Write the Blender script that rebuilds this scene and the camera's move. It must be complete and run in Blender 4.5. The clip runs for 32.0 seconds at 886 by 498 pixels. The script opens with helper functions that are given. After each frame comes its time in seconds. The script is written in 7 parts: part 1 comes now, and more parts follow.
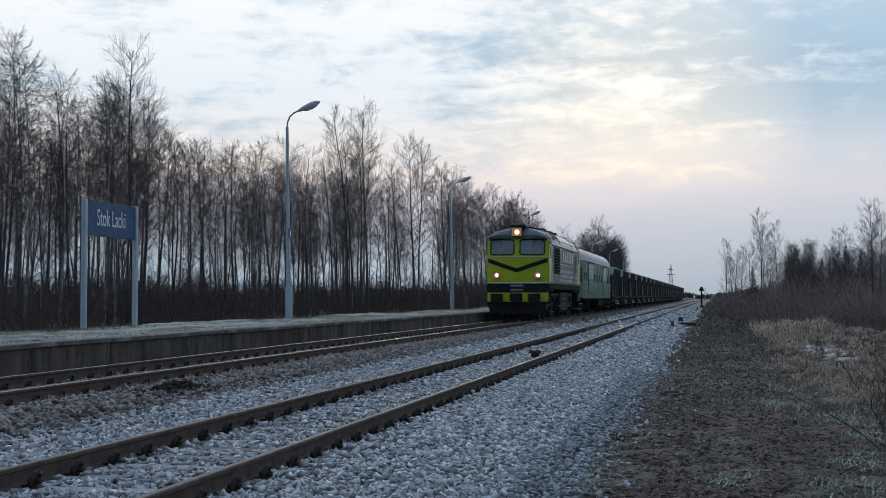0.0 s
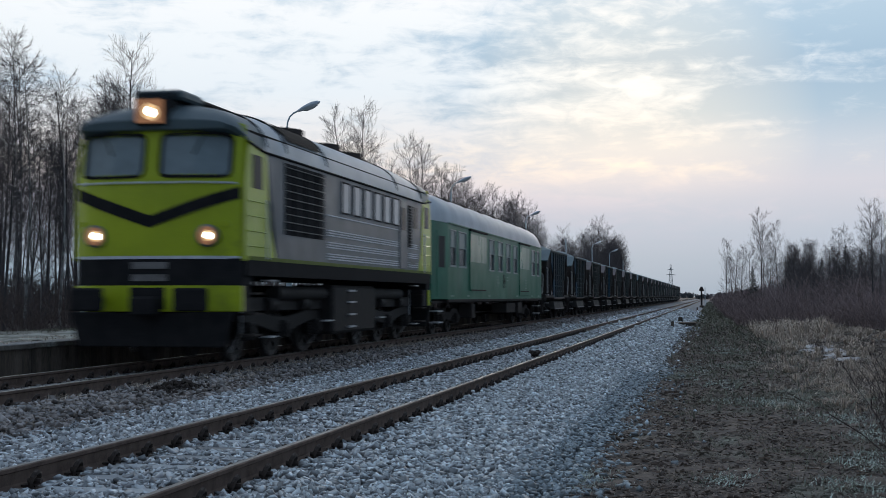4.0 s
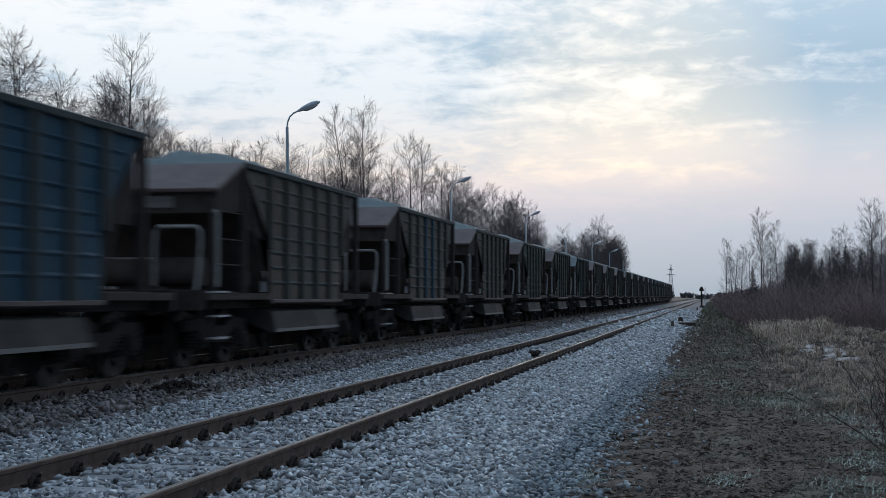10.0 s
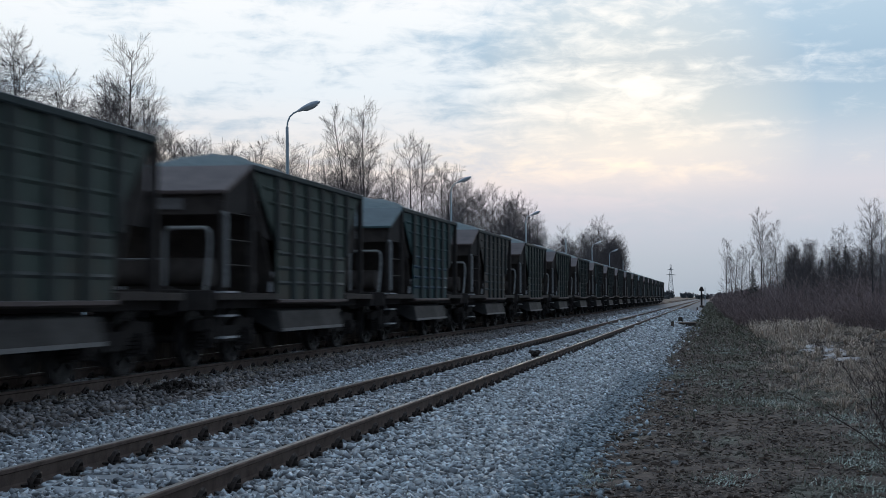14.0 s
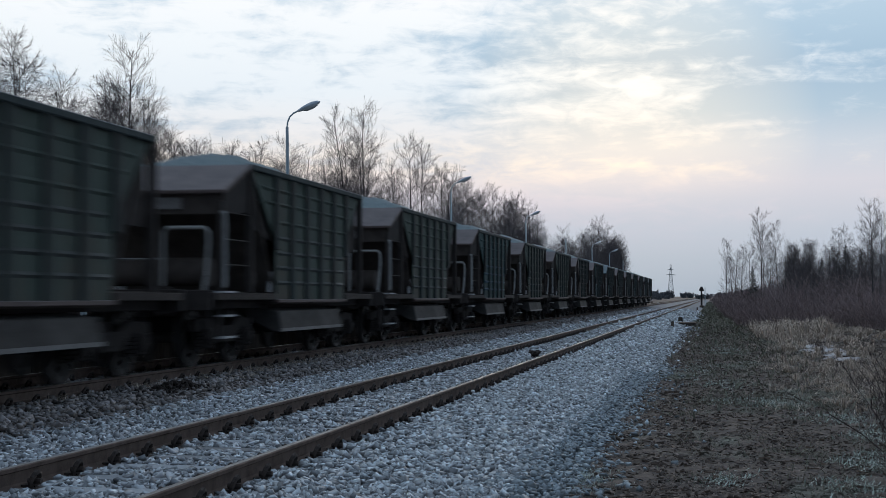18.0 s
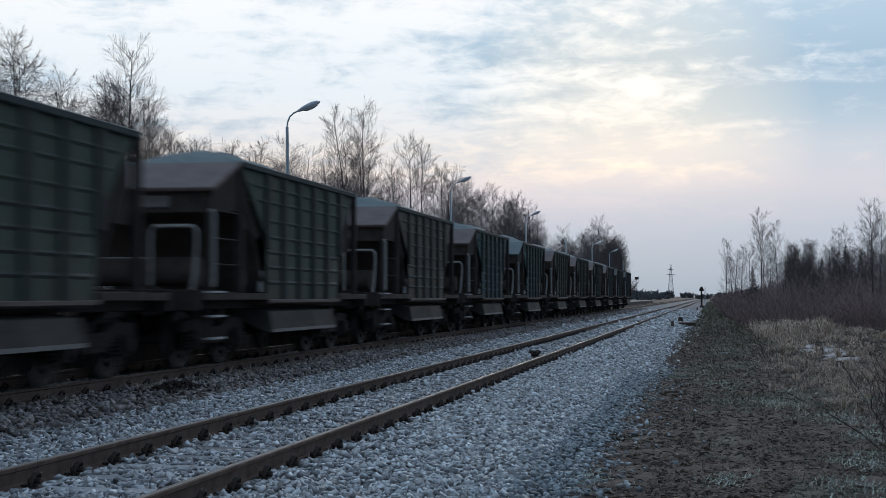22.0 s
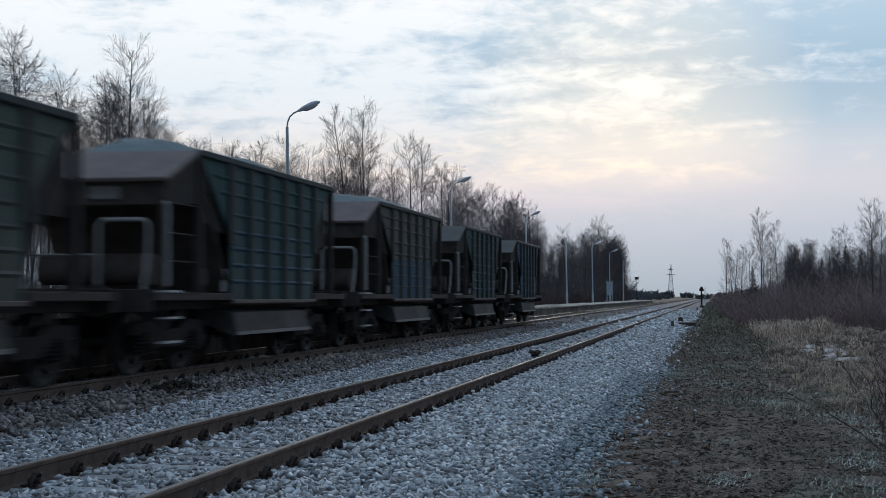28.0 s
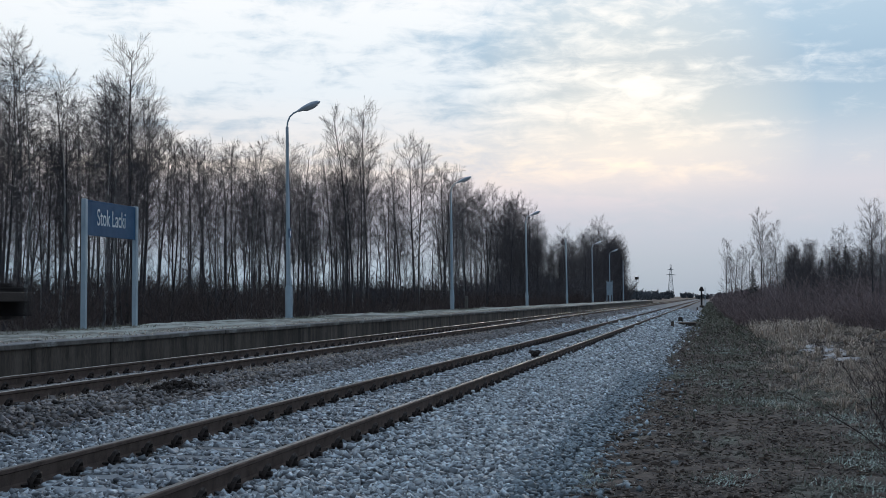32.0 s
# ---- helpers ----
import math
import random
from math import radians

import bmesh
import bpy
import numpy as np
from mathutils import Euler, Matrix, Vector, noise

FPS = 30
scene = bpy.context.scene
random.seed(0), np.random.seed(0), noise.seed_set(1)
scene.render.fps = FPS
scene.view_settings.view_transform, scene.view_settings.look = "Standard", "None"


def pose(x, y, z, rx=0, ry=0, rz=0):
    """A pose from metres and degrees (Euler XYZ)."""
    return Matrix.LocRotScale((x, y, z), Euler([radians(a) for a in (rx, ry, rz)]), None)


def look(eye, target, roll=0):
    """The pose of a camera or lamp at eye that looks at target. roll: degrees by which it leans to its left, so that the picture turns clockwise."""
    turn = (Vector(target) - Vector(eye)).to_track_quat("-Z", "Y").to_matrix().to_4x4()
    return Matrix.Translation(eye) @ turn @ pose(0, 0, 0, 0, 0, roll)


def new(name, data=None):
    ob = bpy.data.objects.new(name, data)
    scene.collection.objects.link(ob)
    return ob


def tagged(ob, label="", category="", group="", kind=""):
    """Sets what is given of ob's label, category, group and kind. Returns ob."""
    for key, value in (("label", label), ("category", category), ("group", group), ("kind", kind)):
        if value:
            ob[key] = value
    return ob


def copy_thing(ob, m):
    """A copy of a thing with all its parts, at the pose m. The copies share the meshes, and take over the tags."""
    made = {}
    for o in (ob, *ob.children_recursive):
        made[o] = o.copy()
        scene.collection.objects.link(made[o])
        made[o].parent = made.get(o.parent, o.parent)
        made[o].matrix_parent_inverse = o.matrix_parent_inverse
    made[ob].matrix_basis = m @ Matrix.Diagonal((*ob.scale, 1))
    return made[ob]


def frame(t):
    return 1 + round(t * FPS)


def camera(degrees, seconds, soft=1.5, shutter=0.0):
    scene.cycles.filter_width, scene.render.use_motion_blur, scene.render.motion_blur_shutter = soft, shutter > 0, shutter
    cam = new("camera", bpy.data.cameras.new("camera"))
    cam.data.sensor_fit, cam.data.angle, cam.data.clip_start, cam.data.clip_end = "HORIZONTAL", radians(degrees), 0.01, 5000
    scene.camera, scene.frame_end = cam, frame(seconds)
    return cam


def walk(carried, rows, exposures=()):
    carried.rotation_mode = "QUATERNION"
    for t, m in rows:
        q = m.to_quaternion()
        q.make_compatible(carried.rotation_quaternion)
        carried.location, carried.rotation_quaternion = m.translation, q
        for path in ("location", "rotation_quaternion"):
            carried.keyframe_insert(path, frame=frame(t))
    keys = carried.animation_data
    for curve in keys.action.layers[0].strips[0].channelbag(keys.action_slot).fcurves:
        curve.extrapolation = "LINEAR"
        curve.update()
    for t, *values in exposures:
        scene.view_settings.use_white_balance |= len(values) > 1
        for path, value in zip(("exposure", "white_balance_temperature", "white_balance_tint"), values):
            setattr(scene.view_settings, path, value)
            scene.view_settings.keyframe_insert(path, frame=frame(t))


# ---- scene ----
# x across the line, y along it, z up; z = 0 is the rail top of the nearer track
EYE = (0.0, 0.0, 1.21)
YAW, PITCH = radians(10.745), radians(1.913)
AIM = (-math.sin(YAW) * math.cos(PITCH), math.cos(YAW) * math.cos(PITCH), math.sin(PITCH))
cam = camera(34.68, 32.0, soft=0.75, shutter=1.0)
stand = look(EYE, tuple(e + 10 * a for e, a in zip(EYE, AIM)))
walk(cam, [(0, stand), (32, stand)])

# ---------------------------------------------------------------- light
SUN_AZ, SUN_EL = 3.0, 6.8            # degrees left of the line's direction, above the horizon
world = bpy.data.worlds.new("dusk_sky")
scene.world = world
world.use_nodes = True


def links_of(tree):
    tree.nodes.clear()

    def node(kind, **inputs):
        n = tree.nodes.new(kind)
        for key, value in inputs.items():
            if key in ("operation", "blend_type", "data_type", "noise_dimensions", "sky_type", "feature", "interpolation_type",
                       "vector_type", "distance", "clamp"):
                if key == "blend_type":
                    n.blend_type = value
                elif key == "operation":
                    n.operation = value
                elif key == "data_type":
                    n.data_type = value
                elif key == "feature":
                    n.feature = value
                continue
            sock = n.inputs[int(key[1:])] if key[0] == "i" and key[1:].isdigit() else n.inputs[key]
            if isinstance(value, bpy.types.NodeSocket):
                tree.links.new(value, sock)
            else:
                sock.default_value = value
        return n
    return node


def math_of(node):
    def m(op, a, b=0.0, c=0.0):
        return node("ShaderNodeMath", operation=op, i0=a, i1=b, i2=c).outputs[0]
    return m


def ramp_of(node, fac, stops, smooth=False):
    r = node("ShaderNodeValToRGB", Fac=fac)
    r.color_ramp.interpolation = "EASE" if smooth else "LINEAR"
    e = r.color_ramp.elements
    while len(e) < len(stops):
        e.new(0.5)
    for el, (p, c) in zip(e, stops):
        el.position = p
        el.color = (*c, 1) if len(c) == 3 else c
    return r.outputs[0]


def mix_of(node, fac, a, b, how="MIX"):
    n = node("ShaderNodeMix", data_type="RGBA", blend_type=how)
    tree = n.id_data
    for s, v in ((n.inputs[0], fac), (n.inputs[6], a), (n.inputs[7], b)):
        if isinstance(v, bpy.types.NodeSocket):
            tree.links.new(v, s)
        else:
            s.default_value = v if s == n.inputs[0] else (*v, 1)
    return n.outputs[2]


def build_sky():
    node = links_of(world.node_tree)
    m = math_of(node)
    way = node("ShaderNodeTexCoord").outputs["Generated"]
    xyz = node("ShaderNodeSeparateXYZ", Vector=way)
    x, y, z = xyz.outputs
    el = m("MAXIMUM", m("ARCSINE", z), 0.0)
    az = m("ARCTAN2", x, y)
    # long flat clouds: stretched along the horizon, thinner towards it
    flat = node("ShaderNodeCombineXYZ", X=m("MULTIPLY", az, 9.0), Y=m("MULTIPLY", m("POWER", el, 0.8), 40.0), Z=0.3).outputs[0]
    n1 = node("ShaderNodeTexNoise", Vector=flat, Scale=1.0, Detail=6.0, Roughness=0.55, Distortion=0.35).outputs["Fac"]
    fine = node("ShaderNodeCombineXYZ", X=m("MULTIPLY", az, 36.0), Y=m("MULTIPLY", el, 92.0), Z=2.1).outputs[0]
    n2 = node("ShaderNodeTexNoise", Vector=fine, Scale=1.0, Detail=5.0, Roughness=0.6, Distortion=0.5).outputs["Fac"]
    fac = m("ADD", m("MULTIPLY", n1, 0.60), m("MULTIPLY", n2, 0.40))
    # colour by height: grey-lilac at the horizon, warm band, then pale
    up = m("MULTIPLY", el, 1.0 / radians(90))
    d = lambda deg: deg / 90.0
    lit = ramp_of(node, up, [(0.0, (0.32, 0.44, 0.54)), (d(1.2), (0.39, 0.495, 0.59)), (d(2.6), (0.54, 0.575, 0.67)), (d(4.1), (0.74, 0.69, 0.74)), (d(5.3), (0.97, 0.86, 0.77)),
                             (d(6.6), (0.88, 0.86, 0.86)), (d(8.2), (0.85, 0.90, 0.94)), (d(10.2), (0.93, 0.96, 0.98)), (d(12), (1.0, 1.0, 1.0)), (d(30), (0.74, 0.82, 0.90)), (1.0, (0.50, 0.60, 0.72))])
    shade = ramp_of(node, up, [(0.0, (0.32, 0.43, 0.54)), (d(2.5), (0.50, 0.565, 0.66)), (d(4.5), (0.68, 0.67, 0.73)), (d(6.0), (0.62, 0.67, 0.74)), (d(7.4), (0.46, 0.59, 0.70)),
                               (d(9.0), (0.39, 0.54, 0.68)), (d(10.5), (0.46, 0.61, 0.74)), (d(12), (0.53, 0.67, 0.79)), (d(30), (0.50, 0.59, 0.69)), (1.0, (0.32, 0.41, 0.53))])
    drift = m("MULTIPLY", m("MINIMUM", m("MAXIMUM", m("ADD", az, radians(9)), radians(-5)), radians(16)), 0.66)
    cover = ramp_of(node, m("ADD", fac, drift), [(0.41, (0, 0, 0)), (0.655, (1, 1, 1))], True)
    c = mix_of(node, cover, lit, shade)
    # the sky is bright round the setting sun and dim behind the viewer
    sun = Vector((-math.sin(radians(SUN_AZ)) * math.cos(radians(SUN_EL)), math.cos(radians(SUN_AZ)) * math.cos(radians(SUN_EL)), math.sin(radians(SUN_EL))))
    dot = node("ShaderNodeVectorMath", operation="DOT_PRODUCT", i0=way, i1=tuple(sun)).outputs["Value"]
    side = ramp_of(node, m("MULTIPLY_ADD", dot, 0.5, 0.5), [(0.0, (0.36, 0.42, 0.50)), (0.5, (0.55, 0.60, 0.66)), (0.85, (0.85, 0.87, 0.89)), (0.96, (1, 1, 1))])
    c = mix_of(node, 1.0, c, side, "MULTIPLY")
    glow = ramp_of(node, m("MULTIPLY_ADD", dot, 0.5, 0.5), [(0.9962, (0, 0, 0)), (1.0, (0.30, 0.18, 0.04))], True)
    glow = mix_of(node, 1.0, glow, ramp_of(node, up, [(d(3.2), (0, 0, 0)), (d(6.0), (1, 1, 1))], True), "MULTIPLY")
    c = mix_of(node, 1.0, c, glow, "ADD")
    air = node("ShaderNodeTexSky")
    air.sky_type, air.sun_disc = "NISHITA", False
    air.sun_elevation, air.sun_rotation = radians(SUN_EL), radians(-SUN_AZ)
    air_c = mix_of(node, 1.0, air.outputs[0], (0.05, 0.05, 0.05), "MULTIPLY")
    c = mix_of(node, 0.025, c, air_c)
    c = mix_of(node, 1.0, c, (0.972, 1.0, 1.03), "MULTIPLY")
    bg = node("ShaderNodeBackground", Color=c, Strength=1.0)
    node("ShaderNodeOutputWorld", Surface=bg.outputs[0])


build_sky()
sun_data = bpy.data.lights.new("sun", "SUN")
sun_data.energy, sun_data.angle, sun_data.color = 0.5, radians(14), (1.0, 0.86, 0.72)
sun = new("sun", sun_data)
sun.matrix_world = look((0, 0, 30), (math.sin(radians(SUN_AZ)) * 30, -math.cos(radians(SUN_AZ)) * 30, 30 - 30 * math.tan(radians(SUN_EL))))
# ---------------------------------------------------------------- materials
def material(name, colour, other=None, rough=0.7, metal=0.0, scale=4.0, grain=60.0, bump=0.2, mix=0.5, dirt=None, dirt_amount=0.0,
             stretch=(1, 1, 1), frost=0.0, vary=0.0, coat=0.0, island=False, frost_colour=(0.50, 0.56, 0.66), low=0.4, high=0.62, spec=0.3, patch=None, patch_scale=0.5, patch_from=0.5):
    """A surface with stains at one scale and grain at another; frost lies on what faces up."""
    mt = bpy.data.materials.new(name)
    mt.use_nodes = True
    node = links_of(mt.node_tree)
    m = math_of(node)
    co = node("ShaderNodeTexCoord").outputs["Object"]
    co = node("ShaderNodeVectorMath", operation="MULTIPLY", i0=co, i1=stretch).outputs[0]
    if vary:
        rnd = node("ShaderNodeNewGeometry").outputs["Random Per Island"] if island else node("ShaderNodeObjectInfo").outputs["Random"]
        co = node("ShaderNodeVectorMath", operation="ADD", i0=co, i1=node("ShaderNodeCombineXYZ", X=m("MULTIPLY", rnd, 37.0), Y=m("MULTIPLY", rnd, 91.0)).outputs[0]).outputs[0]
    n1 = node("ShaderNodeTexNoise", Vector=co, Scale=scale, Detail=5.0, Roughness=0.6).outputs["Fac"]
    n2 = node("ShaderNodeTexNoise", Vector=co, Scale=grain, Detail=3.0, Roughness=0.6).outputs["Fac"]
    other = other or tuple(v * 0.65 for v in colour)
    f = ramp_of(node, m("ADD", m("MULTIPLY", n1, 1 - 0.35), m("MULTIPLY", n2, 0.35)), [(low, (0, 0, 0)), (high, (1, 1, 1))])
    c = mix_of(node, m("MULTIPLY", f, mix * 2 if mix < 0.5 else 1.0), colour, other)
    if dirt:
        n3 = node("ShaderNodeTexNoise", Vector=co, Scale=scale * 0.4, Detail=7.0, Roughness=0.7).outputs["Fac"]
        df = ramp_of(node, n3, [(0.62 - 0.3 * dirt_amount, (0, 0, 0)), (0.78 - 0.2 * dirt_amount, (1, 1, 1))])
        c = mix_of(node, df, c, dirt)
    if patch:                               # broad moss or rime patches with ragged edges
        wide = node("ShaderNodeTexCoord").outputs["Object"]
        n4 = node("ShaderNodeTexNoise", Vector=node("ShaderNodeVectorMath", operation="MULTIPLY", i0=wide, i1=(1.0, 0.45, 1.0)).outputs[0], Scale=patch_scale, Detail=9.0, Roughness=0.72).outputs["Fac"]
        c = mix_of(node, ramp_of(node, n4, [(patch_from, (0, 0, 0)), (patch_from + 0.13, (0.85, 0.85, 0.85))], True), c, patch)
    if frost:
        nz = node("ShaderNodeSeparateXYZ", Vector=node("ShaderNodeNewGeometry").outputs["Normal"]).outputs[2]
        k = m("MULTIPLY", ramp_of(node, m("ADD", nz, m("MULTIPLY_ADD", n2, 0.7, -0.35)), [(0.25, (0, 0, 0)), (0.9, (1, 1, 1))]), frost)
        if vary:
            k = m("MULTIPLY", k, m("MULTIPLY_ADD", node("ShaderNodeTexWhiteNoise", Vector=node("ShaderNodeCombineXYZ", X=rnd).outputs[0]).outputs["Value"], 0.75, 0.35))
        c = mix_of(node, k, c, frost_colour)
    if vary:
        c = mix_of(node, 1.0, c, ramp_of(node, rnd, [(0, (1 - vary,) * 3), (1, (1 + vary,) * 3)]), "MULTIPLY")
    b = node("ShaderNodeBump", Strength=bump, Distance=0.01, Height=m("ADD", m("MULTIPLY", n1, 0.5), n2))
    rr = m("MULTIPLY_ADD", n1, 0.3, rough - 0.15)
    p = node("ShaderNodeBsdfPrincipled", **{"Base Color": c, "Roughness": rr, "Metallic": metal, "Normal": b.outputs[0], "Coat Weight": coat, "Specular IOR Level": spec})
    node("ShaderNodeOutputMaterial", Surface=p.outputs[0])
    return mt


def glow(name, colour, strength):
    mt = bpy.data.materials.new(name)
    mt.use_nodes = True
    node = links_of(mt.node_tree)
    e = node("ShaderNodeEmission", Color=(*colour, 1), Strength=strength)
    node("ShaderNodeOutputMaterial", Surface=e.outputs[0])
    return mt


def glass(name, colour, rough=0.05, spec=0.25):
    mt = bpy.data.materials.new(name)
    mt.use_nodes = True
    node = links_of(mt.node_tree)
    n = node("ShaderNodeTexNoise", Scale=3.0, Detail=3.0).outputs["Fac"]
    c = mix_of(node, n, colour, tuple(v * 0.6 for v in colour))
    p = node("ShaderNodeBsdfPrincipled", **{"Base Color": c, "Roughness": rough, "IOR": 1.45, "Specular IOR Level": spec})
    node("ShaderNodeOutputMaterial", Surface=p.outputs[0])
    return mt


STONE = material("frosted_ballast", (0.32, 0.32, 0.325), (0.13, 0.13, 0.135), scale=9, grain=55, bump=0.4, frost=0.9, vary=0.5, island=True, frost_colour=(0.70, 0.765, 0.81))
STONE_MID = material("thinly_frosted_ballast", (0.27, 0.265, 0.27), (0.10, 0.098, 0.10), scale=9, grain=55, bump=0.4, frost=0.8, vary=0.6, island=True, frost_colour=(0.68, 0.735, 0.785))
SHOULDER = material("bluish_shoulder_ballast", (0.25, 0.27, 0.28), (0.12, 0.13, 0.135), scale=9, grain=55, bump=0.3, frost=0.62, vary=0.42, island=True, frost_colour=(0.46, 0.56, 0.63))
STONE_DARK = material("dirty_ballast", (0.235, 0.195, 0.172), (0.08, 0.066, 0.059), scale=9, grain=55, bump=0.3, frost=0.36, vary=0.55, island=True, frost_colour=(0.50, 0.52, 0.56))
BED = material("ballast_bed", (0.14, 0.143, 0.15), (0.05, 0.05, 0.054), rough=0.9, scale=16, grain=24, bump=1.0, frost=0.36, low=0.35, high=0.6, frost_colour=(0.34, 0.40, 0.46))
SOIL = material("cinder_soil", (0.128, 0.097, 0.079), (0.052, 0.04, 0.034), rough=0.95, scale=7.0, grain=22, bump=1.0, dirt=(0.055, 0.043, 0.037), dirt_amount=0.45, frost=0.03, patch=(0.165, 0.178, 0.14), patch_scale=0.5, patch_from=0.52)
CLOD = material("soil_clods", (0.175, 0.132, 0.108), (0.085, 0.065, 0.055), rough=0.95, scale=8, grain=50, bump=0.4, frost=0.05, vary=0.45, island=True, patch=(0.22, 0.237, 0.193), patch_scale=0.5, patch_from=0.52)
LEAF = material("leaf_litter", (0.19, 0.142, 0.111), (0.09, 0.067, 0.055), rough=0.9, scale=8, grain=60, bump=0.3, frost=0.05, vary=0.55, island=True, patch=(0.235, 0.252, 0.205), patch_scale=0.5, patch_from=0.525)
RUST = material("rusty_rail", (0.155, 0.112, 0.094), (0.09, 0.066, 0.057), rough=0.85, scale=6, grain=90, bump=0.15, spec=0.1)
RAILTOP = material("worn_rail_head", (0.30, 0.285, 0.275), (0.18, 0.168, 0.16), rough=0.6, metal=0.1, scale=3, grain=50, bump=0.02, stretch=(1, 0.1, 1))
WOOD = material("weathered_sleeper", (0.19, 0.175, 0.165), (0.085, 0.075, 0.07), rough=0.85, scale=3, grain=40, bump=0.6, stretch=(0.15, 1, 1), frost=0.62, vary=0.3, frost_colour=(0.50, 0.555, 0.61))
IRON = material("rusty_iron", (0.055, 0.040, 0.034), (0.028, 0.022, 0.020), rough=0.8, scale=14, grain=90, bump=0.3)
CONCRETE = material("stained_concrete", (0.15, 0.118, 0.096), (0.05, 0.04, 0.033), rough=0.9, scale=2.6, grain=40, bump=0.25, dirt=(0.036, 0.030, 0.026), dirt_amount=0.5, stretch=(1, 1, 0.25), vary=0.2)
COPING = material("frosted_coping", (0.17, 0.152, 0.134), (0.075, 0.066, 0.058), rough=0.9, scale=3, grain=40, bump=0.3, frost=0.22, vary=0.2, patch=(0.46, 0.48, 0.46), patch_scale=1.1, patch_from=0.52)
TURF = material("frosted_platform_gravel", (0.165, 0.148, 0.122), (0.07, 0.062, 0.052), rough=0.95, scale=2.5, grain=25, bump=0.8, frost=0.2, frost_colour=(0.42, 0.44, 0.43), patch=(0.50, 0.53, 0.48), patch_scale=0.9, patch_from=0.42)
POST = material("painted_lamp_post", (0.42, 0.50, 0.55), (0.33, 0.40, 0.45), rough=0.5, scale=2, grain=40, bump=0.05)
LAMPHEAD = material("grey_lamp_housing", (0.6, 0.65, 0.72), (0.48, 0.53, 0.6), rough=0.45, scale=4, grain=40, bump=0.05)
LAMPGLASS = glass("milky_lamp_bowl", (0.62, 0.64, 0.66), 0.3)
SIGNBLUE = material("sign_blue", (0.030, 0.105, 0.21), (0.024, 0.085, 0.175), rough=0.45, scale=3, grain=40, bump=0.02, spec=0.12)
SIGNWHITE = material("sign_white", (0.82, 0.84, 0.86), (0.74, 0.76, 0.78), rough=0.5, scale=6, grain=40, bump=0.02)
LIME = material("lime_paint", (0.43, 0.51, 0.020), (0.345, 0.42, 0.018), rough=0.38, scale=1.2, grain=40, bump=0.03, coat=0.2, dirt=(0.17, 0.20, 0.03), dirt_amount=0.08, spec=0.15)
CABBLUE = material("dark_cab_roof", (0.08, 0.118, 0.13), (0.062, 0.094, 0.106), rough=0.5, scale=1.5, grain=40, bump=0.04, frost=0.12)
SILVER = material("grey_body_paint", (0.105, 0.122, 0.137), (0.078, 0.092, 0.106), rough=0.4, scale=1.5, grain=40, bump=0.04, dirt=(0.06, 0.068, 0.075), dirt_amount=0.25, spec=0.2)
WHITEP = material("white_line_paint", (0.66, 0.68, 0.71), (0.48, 0.50, 0.53), rough=0.5, scale=4, grain=40, bump=0.02)
BLACKP = material("black_paint", (0.020, 0.020, 0.022), (0.032, 0.031, 0.032), rough=0.7, scale=4, grain=40, bump=0.05, spec=0.02)
UNDER = material("grimy_underframe", (0.046, 0.040, 0.038), (0.066, 0.056, 0.052), rough=0.85, scale=5, grain=50, bump=0.2, spec=0.05)
STEEL = material("wheel_steel", (0.05, 0.045, 0.043), (0.028, 0.024, 0.023), rough=0.6, metal=0.3, scale=6, grain=60, bump=0.05)
# pale colour that stands in for the light's glint on step edges
BRIGHT = material("bright_step_edge", (0.48, 0.48, 0.49), (0.32, 0.32, 0.33), rough=0.45, scale=6, grain=60, bump=0.05)
# roof grey lightened for the sky's reflection, with frost over it
LOCOROOF = material("sky_lifted_roof_grey", (0.46, 0.485, 0.52), (0.36, 0.38, 0.41), rough=0.5, scale=1.0, grain=30, bump=0.05, frost=0.35, frost_colour=(0.60, 0.65, 0.71))
DARKGLASS = glass("dark_window", (0.020, 0.024, 0.028), 0.35, 0.04)
# pale base colour stands in for sky reflected in or seen through glass
CABGLASS = glass("sky_pale_glass", (0.25, 0.315, 0.345), 0.10, 0.35)
GREEN = material("green_coach_paint", (0.030, 0.175, 0.108), (0.024, 0.142, 0.09), rough=0.40, scale=0.8, grain=40, bump=0.03, dirt=(0.03, 0.115, 0.075), dirt_amount=0.22, spec=0.06)
# pale streaks paint the door's wavy reflections; stencil bars share the colour
PATCH = material("sheen_streaked_green", (0.092, 0.265, 0.185), (0.032, 0.165, 0.104), rough=0.3, scale=1.0, grain=12, bump=0.03, stretch=(1, 1, 0.3), spec=0.14, low=0.36, high=0.6)
ROOFPALE = material("frosted_coach_roof", (0.48, 0.52, 0.565), (0.38, 0.415, 0.46), rough=0.55, scale=1.0, grain=30, bump=0.06, frost=0.45, frost_colour=(0.58, 0.63, 0.69))
FRAMEGREY = material("grey_window_frame", (0.33, 0.38, 0.37), (0.22, 0.26, 0.255), rough=0.5, scale=6, grain=40, bump=0.03, spec=0.1)
# upper panes' reflection put into the base colour as pale grey-green
SHEENGLASS = glass("pale_sheen_window", (0.21, 0.265, 0.25), 0.3, 0.12)
LOWGLASS = glass("open_lower_window", (0.066, 0.068, 0.070), 0.2, 0.08)
HEADLIGHT = glow("lit_headlamp", (1.0, 0.88, 0.66), 16.0)
# bulb light on reflector and ring is emitted by these surfaces themselves
HALO = glow("glowing_reflector", (1.0, 0.50, 0.28), 0.24)
RINGGLOW = glow("bulb_glow_ring", (1.0, 0.68, 0.36), 0.95)
